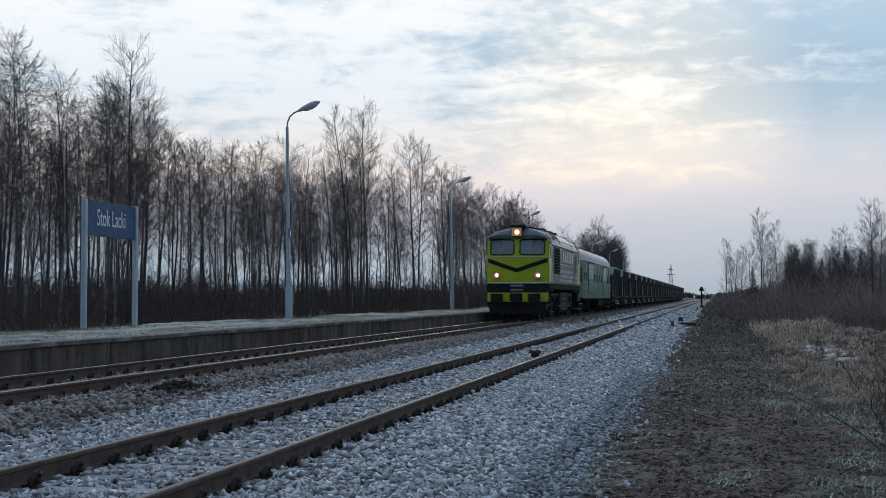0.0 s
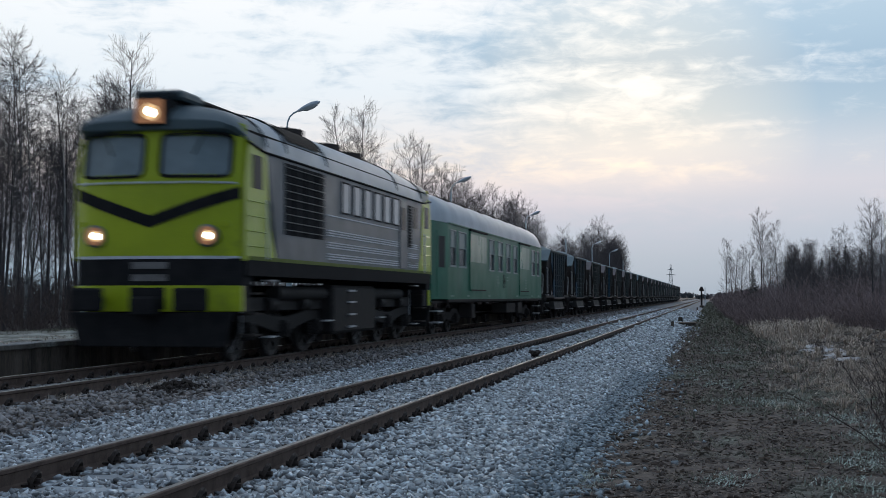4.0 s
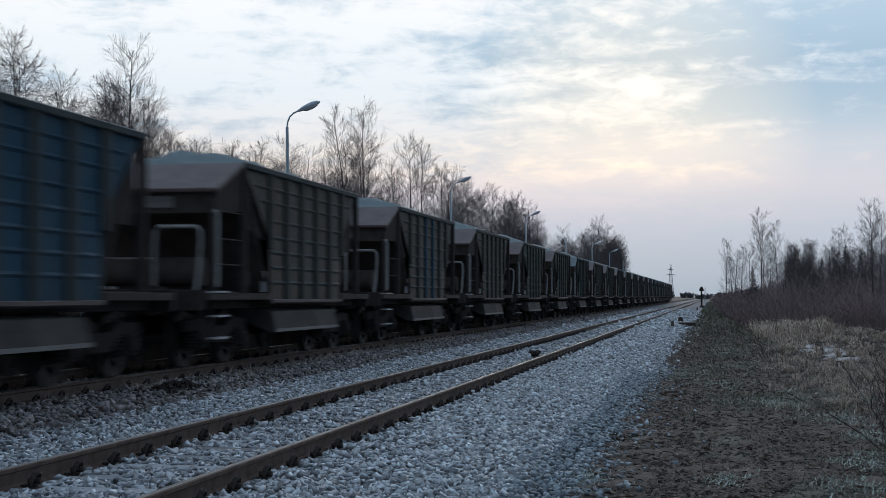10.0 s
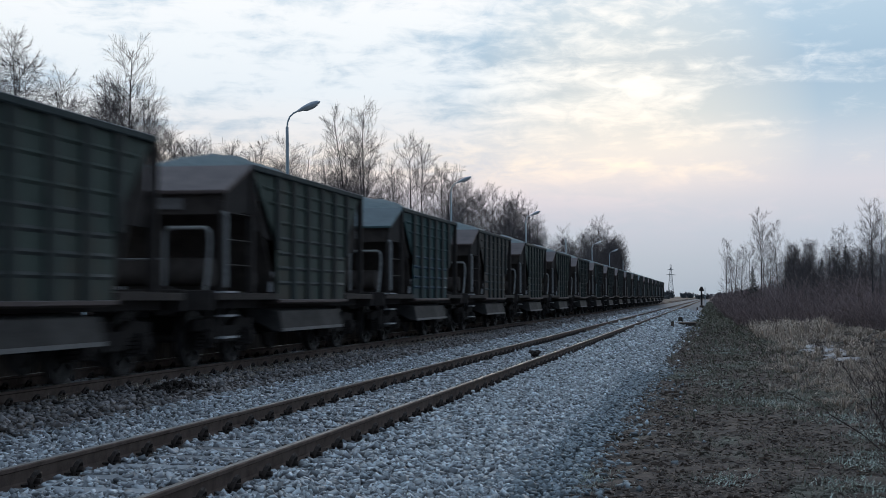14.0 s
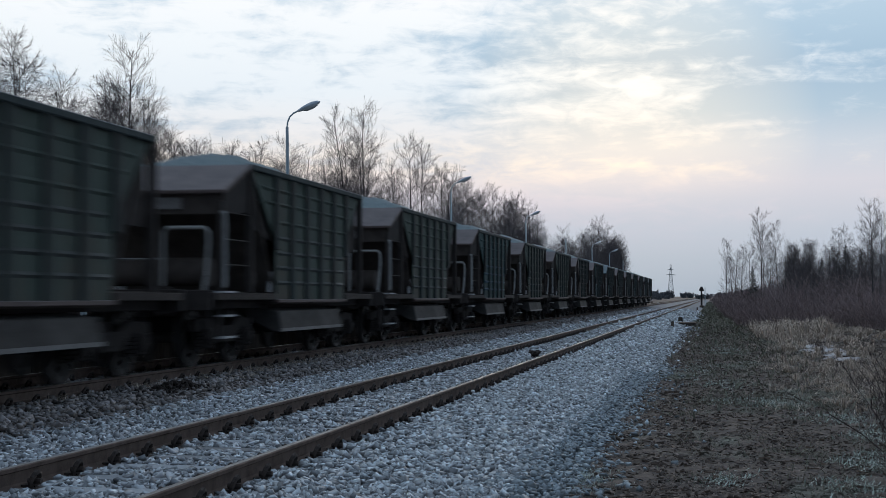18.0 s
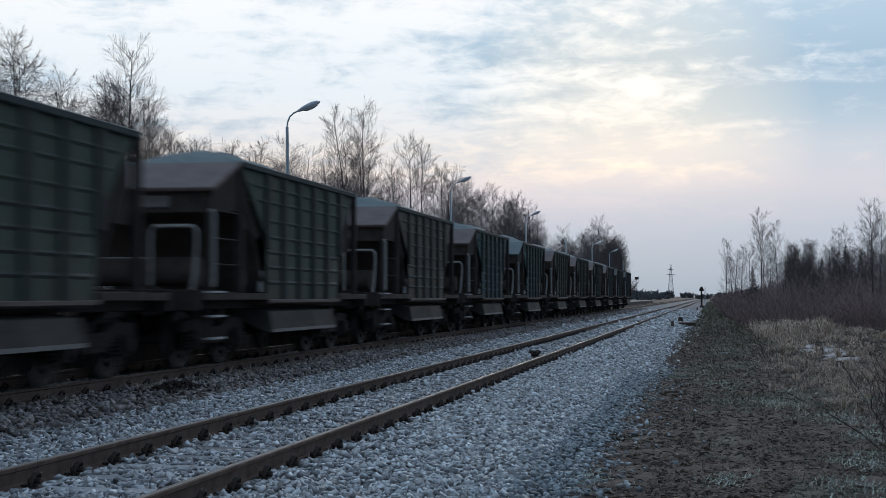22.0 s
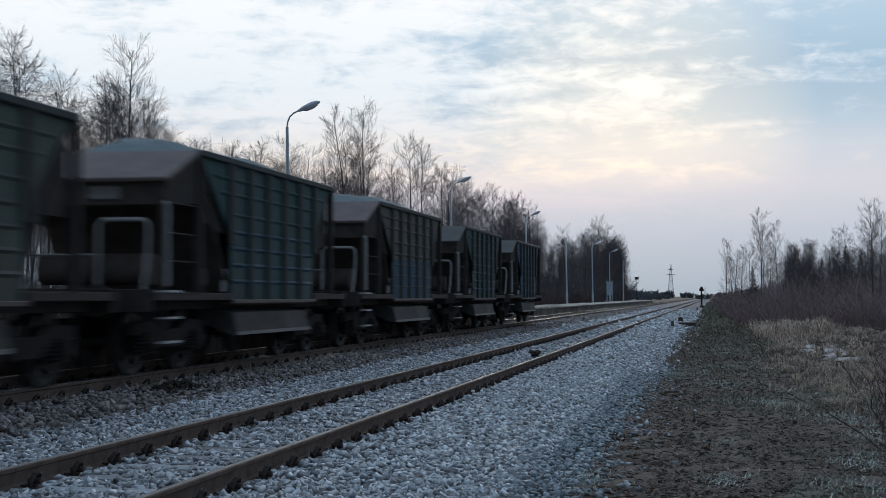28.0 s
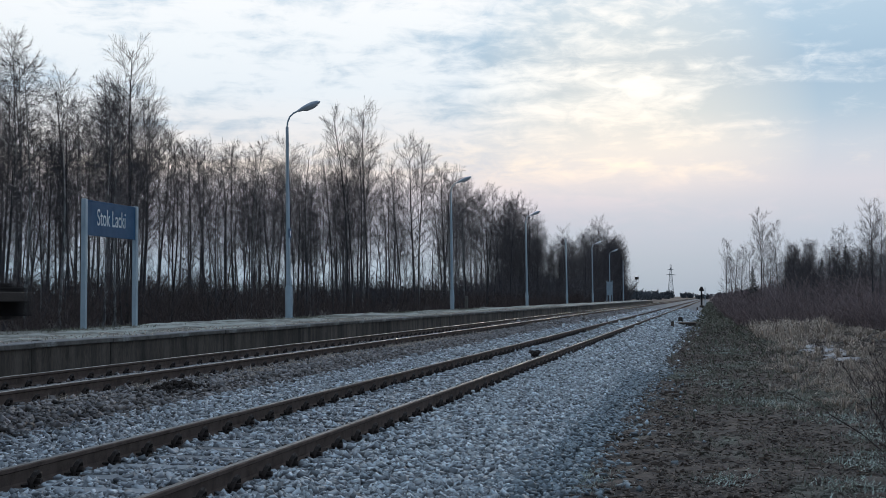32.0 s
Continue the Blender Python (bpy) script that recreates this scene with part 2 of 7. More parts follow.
CHROME = material("lamp_ring", (0.25, 0.24, 0.22), (0.15, 0.14, 0.13), rough=0.35, metal=0.9, scale=5, grain=30, bump=0.02)
WBLUE = material("faded_blue_wagon_paint", (0.036, 0.080, 0.116), (0.024, 0.055, 0.086), rough=0.6, scale=2.0, grain=40, bump=0.08, dirt=(0.048, 0.062, 0.07), dirt_amount=0.4, stretch=(1, 1, 0.5), spec=0.05)
WGREEN = material("dark_green_wagon_paint", (0.088, 0.108, 0.092), (0.062, 0.076, 0.066), rough=0.6, scale=2.0, grain=40, bump=0.08, dirt=(0.10, 0.074, 0.058), dirt_amount=0.42, stretch=(1, 1, 0.5), spec=0.05)
WGREY = material("sooty_grey_wagon_paint", (0.122, 0.110, 0.098), (0.08, 0.072, 0.064), rough=0.6, scale=2.0, grain=40, bump=0.08, dirt=(0.112, 0.076, 0.06), dirt_amount=0.45, stretch=(1, 1, 0.5), spec=0.05)
WTEAL = material("weathered_teal_wagon_paint", (0.052, 0.098, 0.097), (0.036, 0.066, 0.068), rough=0.6, scale=2.0, grain=40, bump=0.08, dirt=(0.07, 0.066, 0.06), dirt_amount=0.4, stretch=(1, 1, 0.5), spec=0.05)
HOODBROWN = material("brown_hood_plate", (0.125, 0.09, 0.082), (0.082, 0.06, 0.055), rough=0.7, scale=3, grain=40, bump=0.1, frost=0.10)
HOODGREY = material("frosted_hood_plate", (0.07, 0.12, 0.125), (0.05, 0.088, 0.094), rough=0.7, scale=3, grain=40, bump=0.1, frost=0.17)
SCRUB = material("brown_scrub_twigs", (0.32, 0.245, 0.235), (0.17, 0.13, 0.128), rough=0.9, scale=1.0, grain=20, bump=0.1, vary=0.45, island=True)
# glints of light on the ridges, put into streaked lighter colours
GLINTBLUE = material("blue_ridge_glints", (0.085, 0.125, 0.16), (0.032, 0.064, 0.092), rough=0.55, scale=1.6, grain=40, bump=0.08, stretch=(1, 0.7, 1), spec=0.1, low=0.38, high=0.5)
GLINTGREY = material("dark_ridge_glints", (0.13, 0.13, 0.125), (0.066, 0.072, 0.068), rough=0.55, scale=1.6, grain=40, bump=0.08, stretch=(1, 0.7, 1), spec=0.1, low=0.35, high=0.46)
# rib paint darkened to carry the shade on the ribs' faces
RIBDARK = material("shaded_rib_paint", (0.046, 0.058, 0.058), (0.066, 0.064, 0.06), rough=0.65, scale=2.2, grain=40, bump=0.08, stretch=(1, 1, 0.4), spec=0.05)
# brown plate colour lightened to lift the deep shade of the recesses
INNER = material("lifted_brown_inner_plate", (0.098, 0.082, 0.074), (0.066, 0.055, 0.05), rough=0.85, scale=3, grain=50, bump=0.2, spec=0.05)
TUBEPALE = material("worn_pale_tube", (0.34, 0.335, 0.325), (0.18, 0.175, 0.17), rough=0.5, scale=5, grain=50, bump=0.1)
TOPRAIL = material("frosted_top_rail", (0.070, 0.085, 0.085), (0.045, 0.055, 0.056), rough=0.7, scale=4, grain=40, bump=0.1, frost=0.25, spec=0.05)
RAILGREY = material("worn_handrail", (0.22, 0.21, 0.205), (0.13, 0.12, 0.115), rough=0.6, scale=6, grain=50, bump=0.1)
CHUTE = material("dusty_grey_chute", (0.085, 0.079, 0.075), (0.052, 0.047, 0.045), rough=0.75, scale=3, grain=40, bump=0.15, stretch=(1, 0.5, 1), spec=0.08)
LOADSTONE = material("frosted_gravel_load", (0.145, 0.185, 0.19), (0.075, 0.1, 0.105), rough=0.9, scale=7, grain=28, bump=1.0, frost=0.45, frost_colour=(0.27, 0.35, 0.38))
BARK = material("dark_bark", (0.105, 0.097, 0.098), (0.05, 0.046, 0.048), rough=0.9, scale=6, grain=40, bump=0.6, stretch=(1, 1, 0.3), vary=0.3)
BIRCH = material("birch_bark", (0.36, 0.35, 0.34), (0.10, 0.095, 0.09), rough=0.8, scale=5, grain=30, bump=0.3, stretch=(1, 1, 0.6), dirt=(0.045, 0.042, 0.04), dirt_amount=0.5, vary=0.2)
TWIG = material("bare_twigs", (0.135, 0.118, 0.12), (0.082, 0.072, 0.075), rough=0.85, scale=2, grain=20, bump=0.1, vary=0.3)
BRUSH = material("reddish_brushwood", (0.135, 0.10, 0.09), (0.07, 0.053, 0.049), rough=0.9, scale=1.0, grain=20, bump=0.1, vary=0.35, island=True)
NEEDLE = material("dark_spruce", (0.105, 0.118, 0.112), (0.07, 0.08, 0.077), rough=0.8, scale=3, grain=20, bump=0.2, vary=0.3)
STRAW = material("dry_grass", (0.68, 0.57, 0.47), (0.34, 0.275, 0.225), rough=0.85, scale=2, grain=20, bump=0.1, vary=0.5, island=True)
MOSS = material("grass_tufts", (0.19, 0.205, 0.155), (0.19, 0.165, 0.125), rough=0.9, scale=2, grain=20, bump=0.1, vary=0.35, island=True)
SNOW = material("old_snow", (0.5, 0.495, 0.52), (0.3, 0.29, 0.3), rough=0.8, scale=6, grain=40, bump=0.6)
# distance haze painted in: wood colour lifted to pale blue-grey
FARWOOD = material("haze_grey_woods", (0.17, 0.18, 0.195), (0.12, 0.13, 0.145), rough=0.95, scale=0.05, grain=0.4, bump=0.5)
PYLON = material("pylon_steel", (0.30, 0.32, 0.34), (0.22, 0.24, 0.26), rough=0.6, scale=1, grain=10, bump=0.05)
YELLOWP = material("sill_stripe", (0.15, 0.185, 0.03), (0.11, 0.14, 0.03), rough=0.6, scale=3, grain=40, bump=0.05, spec=0.1)
LOCOUNDER = material("oily_black_running_gear", (0.026, 0.024, 0.024), (0.044, 0.039, 0.037), rough=0.7, scale=5, grain=50, bump=0.2, spec=0.08)
BOGIE = material("sooty_bogie_iron", (0.034, 0.030, 0.029), (0.052, 0.044, 0.041), rough=0.85, scale=5, grain=50, bump=0.2, spec=0.04)
RAILBRIGHT = material("polished_rail_head", (0.34, 0.335, 0.33), (0.22, 0.215, 0.21), rough=0.42, metal=0.8, scale=3, grain=50, bump=0.02, stretch=(1, 0.1, 1))
HOODDARK = material("dark_olive_hood_plate", (0.052, 0.058, 0.052), (0.036, 0.040, 0.037), rough=0.7, scale=3, grain=40, bump=0.1, frost=0.08)
FROSTGRASS = material("frosted_grass", (0.60, 0.66, 0.60), (0.36, 0.40, 0.34), rough=0.9, scale=2, grain=20, bump=0.1, vary=0.35, island=True)
# ---------------------------------------------------------------- mesh helpers
class Geo:
    """Collects faces of one part."""

    def __init__(self):
        self.v, self.f = [], []

    def add(self, verts, faces):
        n = len(self.v)
        self.v.extend(tuple(p) for p in verts)
        self.f.extend(tuple(i + n for i in f) for f in faces)
        return self

    def box(self, x0, x1, y0, y1, z0, z1):
        return self.add([(x0, y0, z0), (x1, y0, z0), (x1, y1, z0), (x0, y1, z0), (x0, y0, z1), (x1, y0, z1), (x1, y1, z1), (x0, y1, z1)],
                        [(3, 2, 1, 0), (4, 5, 6, 7), (0, 1, 5, 4), (1, 2, 6, 5), (2, 3, 7, 6), (3, 0, 4, 7)])

    def prism(self, outline, axis, a, b):
        """A flat outline (two coordinates) carried along the third axis from a to b."""
        put = {"x": lambda p, t: (t, p[0], p[1]), "y": lambda p, t: (p[0], t, p[1]), "z": lambda p, t: (p[0], p[1], t)}[axis]
        n = len(outline)
        area = sum(outline[i][0] * outline[(i + 1) % n][1] - outline[(i + 1) % n][0] * outline[i][1] for i in range(n))
        if (area < 0) != (axis == "y"):
            outline = outline[::-1]
        vs = [put(p, a) for p in outline] + [put(p, b) for p in outline]
        return self.add(vs, [tuple(range(n))[::-1], tuple(range(n, 2 * n))] + [(i, (i + 1) % n, n + (i + 1) % n, n + i) for i in range(n)])

    def tube(self, pts, radii, sides=6, cap=True):
        pts = [Vector(p) for p in pts]
        if not isinstance(radii, (list, tuple)):
            radii = [radii] * len(pts)
        rings, old = [], None
        for i, p in enumerate(pts):
            t = (pts[min(i + 1, len(pts) - 1)] - pts[max(i - 1, 0)]).normalized()
            ref = old if old is not None else (Vector((1, 0, 0)) if abs(t.x) < 0.9 else Vector((0, 1, 0)))
            u = (ref - t * ref.dot(t)).normalized()
            w = t.cross(u)
            old = u
            rings.append([p + (u * math.cos(2 * math.pi * k / sides) + w * math.sin(2 * math.pi * k / sides)) * radii[i] for k in range(sides)])
        vs = [q for ring in rings for q in ring]
        fs = []
        for i in range(len(pts) - 1):
            for k in range(sides):
                k2 = (k + 1) % sides
                fs.append((i * sides + k, i * sides + k2, (i + 1) * sides + k2, (i + 1) * sides + k))
        if cap:
            fs.append(tuple(range(sides))[::-1])
            fs.append(tuple(range((len(pts) - 1) * sides, len(pts) * sides)))
        return self.add(vs, fs)

    def disc(self, c, axis, r, half, sides=20):
        d = {"x": Vector((half, 0, 0)), "y": Vector((0, half, 0)), "z": Vector((0, 0, half))}[axis]
        return self.tube([Vector(c) - d, Vector(c) + d], r, sides)

    def loft(self, rings, close=True, caps=True):
        n = len(rings[0])
        vs = [p for r in rings for p in r]
        fs = []
        for i in range(len(rings) - 1):
            for k in range(n if close else n - 1):
                k2 = (k + 1) % n
                fs.append((i * n + k, i * n + k2, (i + 1) * n + k2, (i + 1) * n + k))
        if caps and close:
            fs.append(tuple(range(n))[::-1])
            fs.append(tuple(range((len(rings) - 1) * n, len(rings) * n)))
        return self.add(vs, fs)

    def mesh(self, name, mat, smooth=None, bevel=0.0):
        me = bpy.data.meshes.new(name)
        me.from_pydata(self.v, [], self.f)
        if bevel:
            bm = bmesh.new()
            bm.from_mesh(me)
            sharp = [e for e in bm.edges if len(e.link_faces) == 2 and e.calc_face_angle(0) > 0.6]
            bmesh.ops.bevel(bm, geom=sharp, offset=bevel, segments=1, affect="EDGES", clamp_overlap=True)
            bm.to_mesh(me)
            bm.free()
        me.materials.append(mat)
        if smooth:
            me.polygons.foreach_set("use_smooth", [True] * len(me.polygons))
            me.set_sharp_from_angle(angle=radians(smooth))
        me.update()
        return me


def part(name, geo, mat, parent=None, label="", smooth=None, bevel=0.0, at=None):
    """ONE mesh object under a thing or a part; geo is a Geo or a mesh to share."""
    me = geo if isinstance(geo, bpy.types.Mesh) else geo.mesh(name, mat, smooth, bevel)
    ob = new(name, me)
    ob.parent = parent
    if at is not None:
        ob.matrix_basis = at
    if label:
        tagged(ob, label)
    return ob


def shift(x, y, z):
    return Matrix.Translation((x, y, z))


def numpy_mesh(name, verts, faces, mat):
    """Many small alike pieces in one mesh: verts (n, k, 3), faces of one piece."""
    n, k, _ = verts.shape
    fa = np.array(faces)
    idx = (fa[None] + (np.arange(n) * k)[:, None, None]).reshape(-1)
    me = bpy.data.meshes.new(name)
    me.vertices.add(n * k)
    me.vertices.foreach_set("co", verts.reshape(-1).astype(np.float32))
    per = fa.shape[1]
    me.loops.add(len(idx))
    me.loops.foreach_set("vertex_index", idx.astype(np.int32))
    cnt = len(idx) // per
    me.polygons.add(cnt)
    me.polygons.foreach_set("loop_start", np.arange(0, len(idx), per, dtype=np.int32))
    me.polygons.foreach_set("loop_total", np.full(cnt, per, dtype=np.int32))
    me.materials.append(mat)
    me.update(calc_edges=True)
    return me


RNG = np.random.default_rng(7)


def stones(name, x, y, z, size, mat, flat=0.7):
    """Broken stones: rough blocks with uneven corners, each turned at random."""
    n = len(x)
    base = np.array([(-1, -1, -1), (1, -1, -1), (1, 1, -1), (-1, 1, -1), (-1, -1, 1), (1, -1, 1), (1, 1, 1), (-1, 1, 1)], float)
    v = np.repeat(base[None], n, 0) * RNG.uniform(0.42, 1.2, (n, 8, 3))
    v *= np.stack([RNG.uniform(0.7, 1.3, n), RNG.uniform(0.6, 1.1, n), RNG.uniform(0.5, 1.0, n) * flat], 1)[:, None] * (size * 0.52)[:, None, None]
    a, b, c = RNG.uniform(0, 6.28, n), RNG.normal(0, 0.55, n), RNG.normal(0, 0.55, n)

    def turn(v, ang, i, j):
        s, k = np.sin(ang)[:, None], np.cos(ang)[:, None]
        p, q = v[:, :, i].copy(), v[:, :, j].copy()
        v[:, :, i], v[:, :, j] = p * k - q * s, p * s + q * k
    turn(v, b, 1, 2)
    turn(v, c, 0, 2)
    turn(v, a, 0, 1)
    v += np.stack([x, y, z], 1)[:, None]
    tri = [(0, 2, 1), (0, 3, 2), (4, 5, 6), (4, 6, 7), (0, 1, 5), (0, 5, 4), (1, 2, 6), (1, 6, 5), (2, 3, 7), (2, 7, 6), (3, 0, 4), (3, 4, 7)]
    return numpy_mesh(name, v, tri, mat)


def blades(name, x, y, z, height, width, mat, lean=0.5, bend=0.4):
    """Grass blades and thin stalks: bent tapering strips with three sides at the foot."""
    n = len(x)
    a = RNG.uniform(0, 6.28, n)
    l = RNG.normal(0, lean, n)
    dx, dy = np.cos(a) * l, np.sin(a) * l
    px, py = -np.sin(a + 0.6), np.cos(a + 0.6)
    v = np.zeros((n, 5, 3))
    for i, (side, t) in enumerate(((-1, 0), (1, 0), (-0.7, 0.55), (0.7, 0.55), (0, 1.0))):
        k = t + bend * t * t
        v[:, i, 0] = x + px * side * width + dx * height * k
        v[:, i, 1] = y + py * side * width + dy * height * k
        v[:, i, 2] = z + height * t * (1 - 0.25 * t * np.abs(l))
    return numpy_mesh(name, v, [(0, 1, 3), (0, 3, 2), (2, 3, 4)], mat)


def stuff(name, me, label, category=""):
    return tagged(new(name, me), label, category or name.replace("_", " "), kind="stuff")
# ---------------------------------------------------------------- the line
XN, XF, ZF = -4.155, -8.956, 0.091       # track centres and the farther track's rail top
GAUGE = 1.503
PLAT_X, PLAT_Z = -10.64, 0.471           # platform edge and top
PLAT_Y0, PLAT_Y1 = -12.0, 262.0


def bed_z(x):
    """Height of the ballast across the line."""
    px = np.array([-10.66, -10.3, -7.0, -6.4, -5.7, -2.75, -1.35, -1.2])
    pz = np.array([-0.10, -0.085, -0.085, -0.17, -0.165, -0.165, -0.43, -0.52])
    return np.interp(x, px, pz)


def ground_z(x, y):
    """Height of the ground beside the line."""
    px = np.array([-4000, -60, -30, -16, -14.6, -13.5, -11.0, -9, -1.6, -1.2, 1.5, 3.5, 6, 12, 60, 4000])
    pz = np.array([1.5, 0.6, 0.1, -0.05, 0.0, -0.2, -0.6, -0.6, -0.6, -0.44, -0.43, -0.30, 0.0, 0.2, 0.6, 1.5])
    return np.interp(x, px, pz)


def sheet(name, xs, ys, zfun, mat, rough=0.0):
    gx, gy = np.meshgrid(xs, ys)
    gz = zfun(gx, gy)
    if rough:
        gz = gz + RNG.normal(0, rough, gz.shape) * (np.hypot(gx, gy) < 70)
    v = np.stack([gx, gy, gz], 2).reshape(-1, 3)
    w = len(xs)
    faces = [(j * w + i, j * w + i + 1, (j + 1) * w + i + 1, (j + 1) * w + i) for j in range(len(ys) - 1) for i in range(w - 1)]
    me = bpy.data.meshes.new(name)
    me.from_pydata(v.tolist(), [], faces)
    me.materials.append(mat)
    me.polygons.foreach_set("use_smooth", [True] * len(me.polygons))
    return new(name, me)


def build_ground():
    xs = np.concatenate([[-4000, -1500, -500, -150, -60, -40, -30, -22, -16, -14.6, -13.5, -11, -9, -1.6], np.arange(-1.4, 6.01, 0.2), [7, 9, 12, 20, 40, 60, 150, 500, 1500, 4000]])
    ys = np.concatenate([[-600, -100, -20, 0, 6], np.arange(9, 40, 0.25), np.arange(40, 80, 1.0), [90, 110, 150, 200, 300, 450, 700, 1100, 2000, 4500]])
    tagged(sheet("ground", xs, ys, ground_z, SOIL, 0.012), "dark cinder soil with leaf litter and frost", "ground", kind="structure")
    xs = np.array([-10.66, -10.3, -9.6, -8.3, -7.0, -6.4, -5.7, -4.9, -3.5, -2.75, -2.3, -1.8, -1.35, -1.2])
    ys = np.concatenate([np.arange(-12, 60, 0.5), np.arange(60, 700, 20.0)])
    tagged(sheet("ballast_bed", xs, ys, lambda x, y: bed_z(x) - 0.03, BED, 0.008), "grey crushed-stone ballast bed under both tracks, frosted", "ballast", kind="structure")


def build_ballast():
    def field(n, y0, y1, x0, x1, size, mat, name, lift=0.0):
        y = y0 + (y1 - y0) * RNG.uniform(0, 1, n) ** 1.15
        x = RNG.uniform(x0, x1, n)
        keep = (x > -0.56 * y - 0.3) & (x < 0.14 * y)
        for c, zf in ((XN, 0.0), (XF, ZF)):                       # clear of the rails, thinner on the sleepers
            off = (y - (10.186 if c == XN else 14.0) + 0.344) % 0.688 - 0.344     # from the nearest sleeper's middle
            for s in (-1, 1):
                keep &= np.abs(x - (c + s * GAUGE / 2)) > np.where(np.abs(off) < 0.14, 0.23, 0.085)
            keep &= (np.abs(off) > 0.11) | (np.abs(x - c) > 1.28) | (RNG.uniform(0, 1, n) < 0.06)
        x, y = x[keep], y[keep]
        x = np.where(x > -1.45, x + RNG.exponential(0.16, len(x)) * (RNG.uniform(0, 1, len(x)) < 0.6), x)     # strays at the foot
        s = size * RNG.uniform(0.55, 1.35, len(x))
        return stones(name, x, y, np.maximum(bed_z(x), np.where(x > -1.45, -0.44, -1)) - 0.01 - 0.022 * (np.minimum(np.abs(x - XN), np.abs(x - XF)) < 0.66) + lift + RNG.uniform(-0.022, 0.030, len(x)), s, mat)
    stuff("ballast_stones", field(36000, 7.0, 30, -3.25, -1.62, 0.064, STONE, "stones"), "frosted grey crushed stones of the nearer track bed", "ballast stones")
    stuff("ballast_stones", field(56000, 9.0, 30, -6.6, -3.25, 0.066, STONE_MID, "stones_middle"), "thinly frosted grey crushed stones between the rails and the tracks", "ballast stones")
    stuff("ballast_stones", field(11000, 9.0, 34, -1.85, -1.2, 0.060, SHOULDER, "stones_foot"), "darker bluish crushed stones at the foot of the bed", "ballast stones")
    stuff("ballast_stones", field(15000, 30, 62, -6.6, -3.25, 0.098, STONE_MID, "stones_middle_far"), "thinly frosted grey crushed stones of the track bed", "ballast stones")
    stuff("ballast_stones", field(9000, 30, 62, -3.25, -1.3, 0.098, STONE, "stones_far"), "frosted grey crushed stones of the track bed", "ballast stones")
    stuff("ballast_stones", field(42000, 10.5, 60, -10.4, -6.45, 0.076, STONE_DARK, "stones_dark"), "darker brownish crushed stones of the track bed", "ballast stones")
    stuff("ballast_stones", field(9000, 62, 150, -6.5, -1.25, 0.19, STONE, "stones_end"), "frosted crushed stones of the distant track bed", "ballast stones")
    stuff("ballast_stones", field(6000, 60, 150, -10.4, -6.2, 0.18, STONE_DARK, "stones_end_dark"), "brownish crushed stones of the distant track bed", "ballast stones")


def rail_mesh(length, top):
    half = [(0.075, 0.0), (0.075, 0.012), (0.022, 0.03), (0.009, 0.045), (0.009, 0.125), (0.034, 0.138), (0.036, 0.162), (0.028, 0.168)]
    prof = [(x, z - 0.172) for x, z in half] + [(-x, z - 0.172) for x, z in half[::-1]]
    return Geo().prism(prof, "y", 0, length).mesh("rail", RUST), Geo().prism([(-0.022, -0.004), (-0.016, 0.0), (0.016, 0.0), (0.022, -0.004)], "y", 0, length).mesh("rail_head", top)


def build_tracks():
    sl = Geo().box(-1.3, 1.3, -0.13, 0.13, -0.16, 0.0).mesh("sleeper", WOOD, bevel=0.012)
    fast = Geo()
    fast.box(-0.17, 0.17, -0.085, 0.085, -0.182, -0.162)
    for s in (-1, 1):
        ring = [(s * (0.125 + 0.02 * math.sin(a)), 0.062 * math.cos(a), -0.105 + 0.058 * math.sin(a)) for a in np.linspace(-1.2, 4.4, 11)]
        fast.tube(ring, 0.019, 5)
        fast.disc((s * 0.125, 0, -0.112), "x", 0.022, 0.05, 6)
        fast.box(min(s * 0.04, s * 0.11), max(s * 0.04, s * 0.11), -0.05, 0.05, -0.165, -0.135)
    fast = fast.mesh("rail_fastening", IRON)
    for c, z, first, count, word in ((XN, 0.0, 10.186 - 5 * 0.688, 123, "nearer"), (XF, ZF, 14.0, 110, "farther")):
        tr = tagged(new("railway_track"), "rusty steel rails with worn bright heads on wooden sleepers" if c == XN else "rusty steel rails beside the platform on wooden sleepers",
                    "railway track", "tracks", "structure")
        tr.location = (c, 0, z)
        rail, head = rail_mesh(720.0, RAILTOP if c == XN else RAILBRIGHT)
        for s in (-1, 1):
            r = part("rail", rail, None, tr, at=shift(s * GAUGE / 2, -12, 0))
            part("rail_head", head, None, r, at=shift(0, 0, 0.0006))
        for i in range(count):
            y = first + i * 0.688
            part("sleeper", sl, None, tr, at=pose(random.uniform(-0.02, 0.02), y, -0.164 + random.uniform(-0.004, 0.004), 0, 0, random.uniform(-0.4, 0.4)))
            if i < 70:
                for s in (-1, 1):
                    part("rail_fastening", fast, None, tr, at=pose(s * GAUGE / 2, y, 0.0 if c == XN else -0.03, 0, 0, random.uniform(-3, 3)))


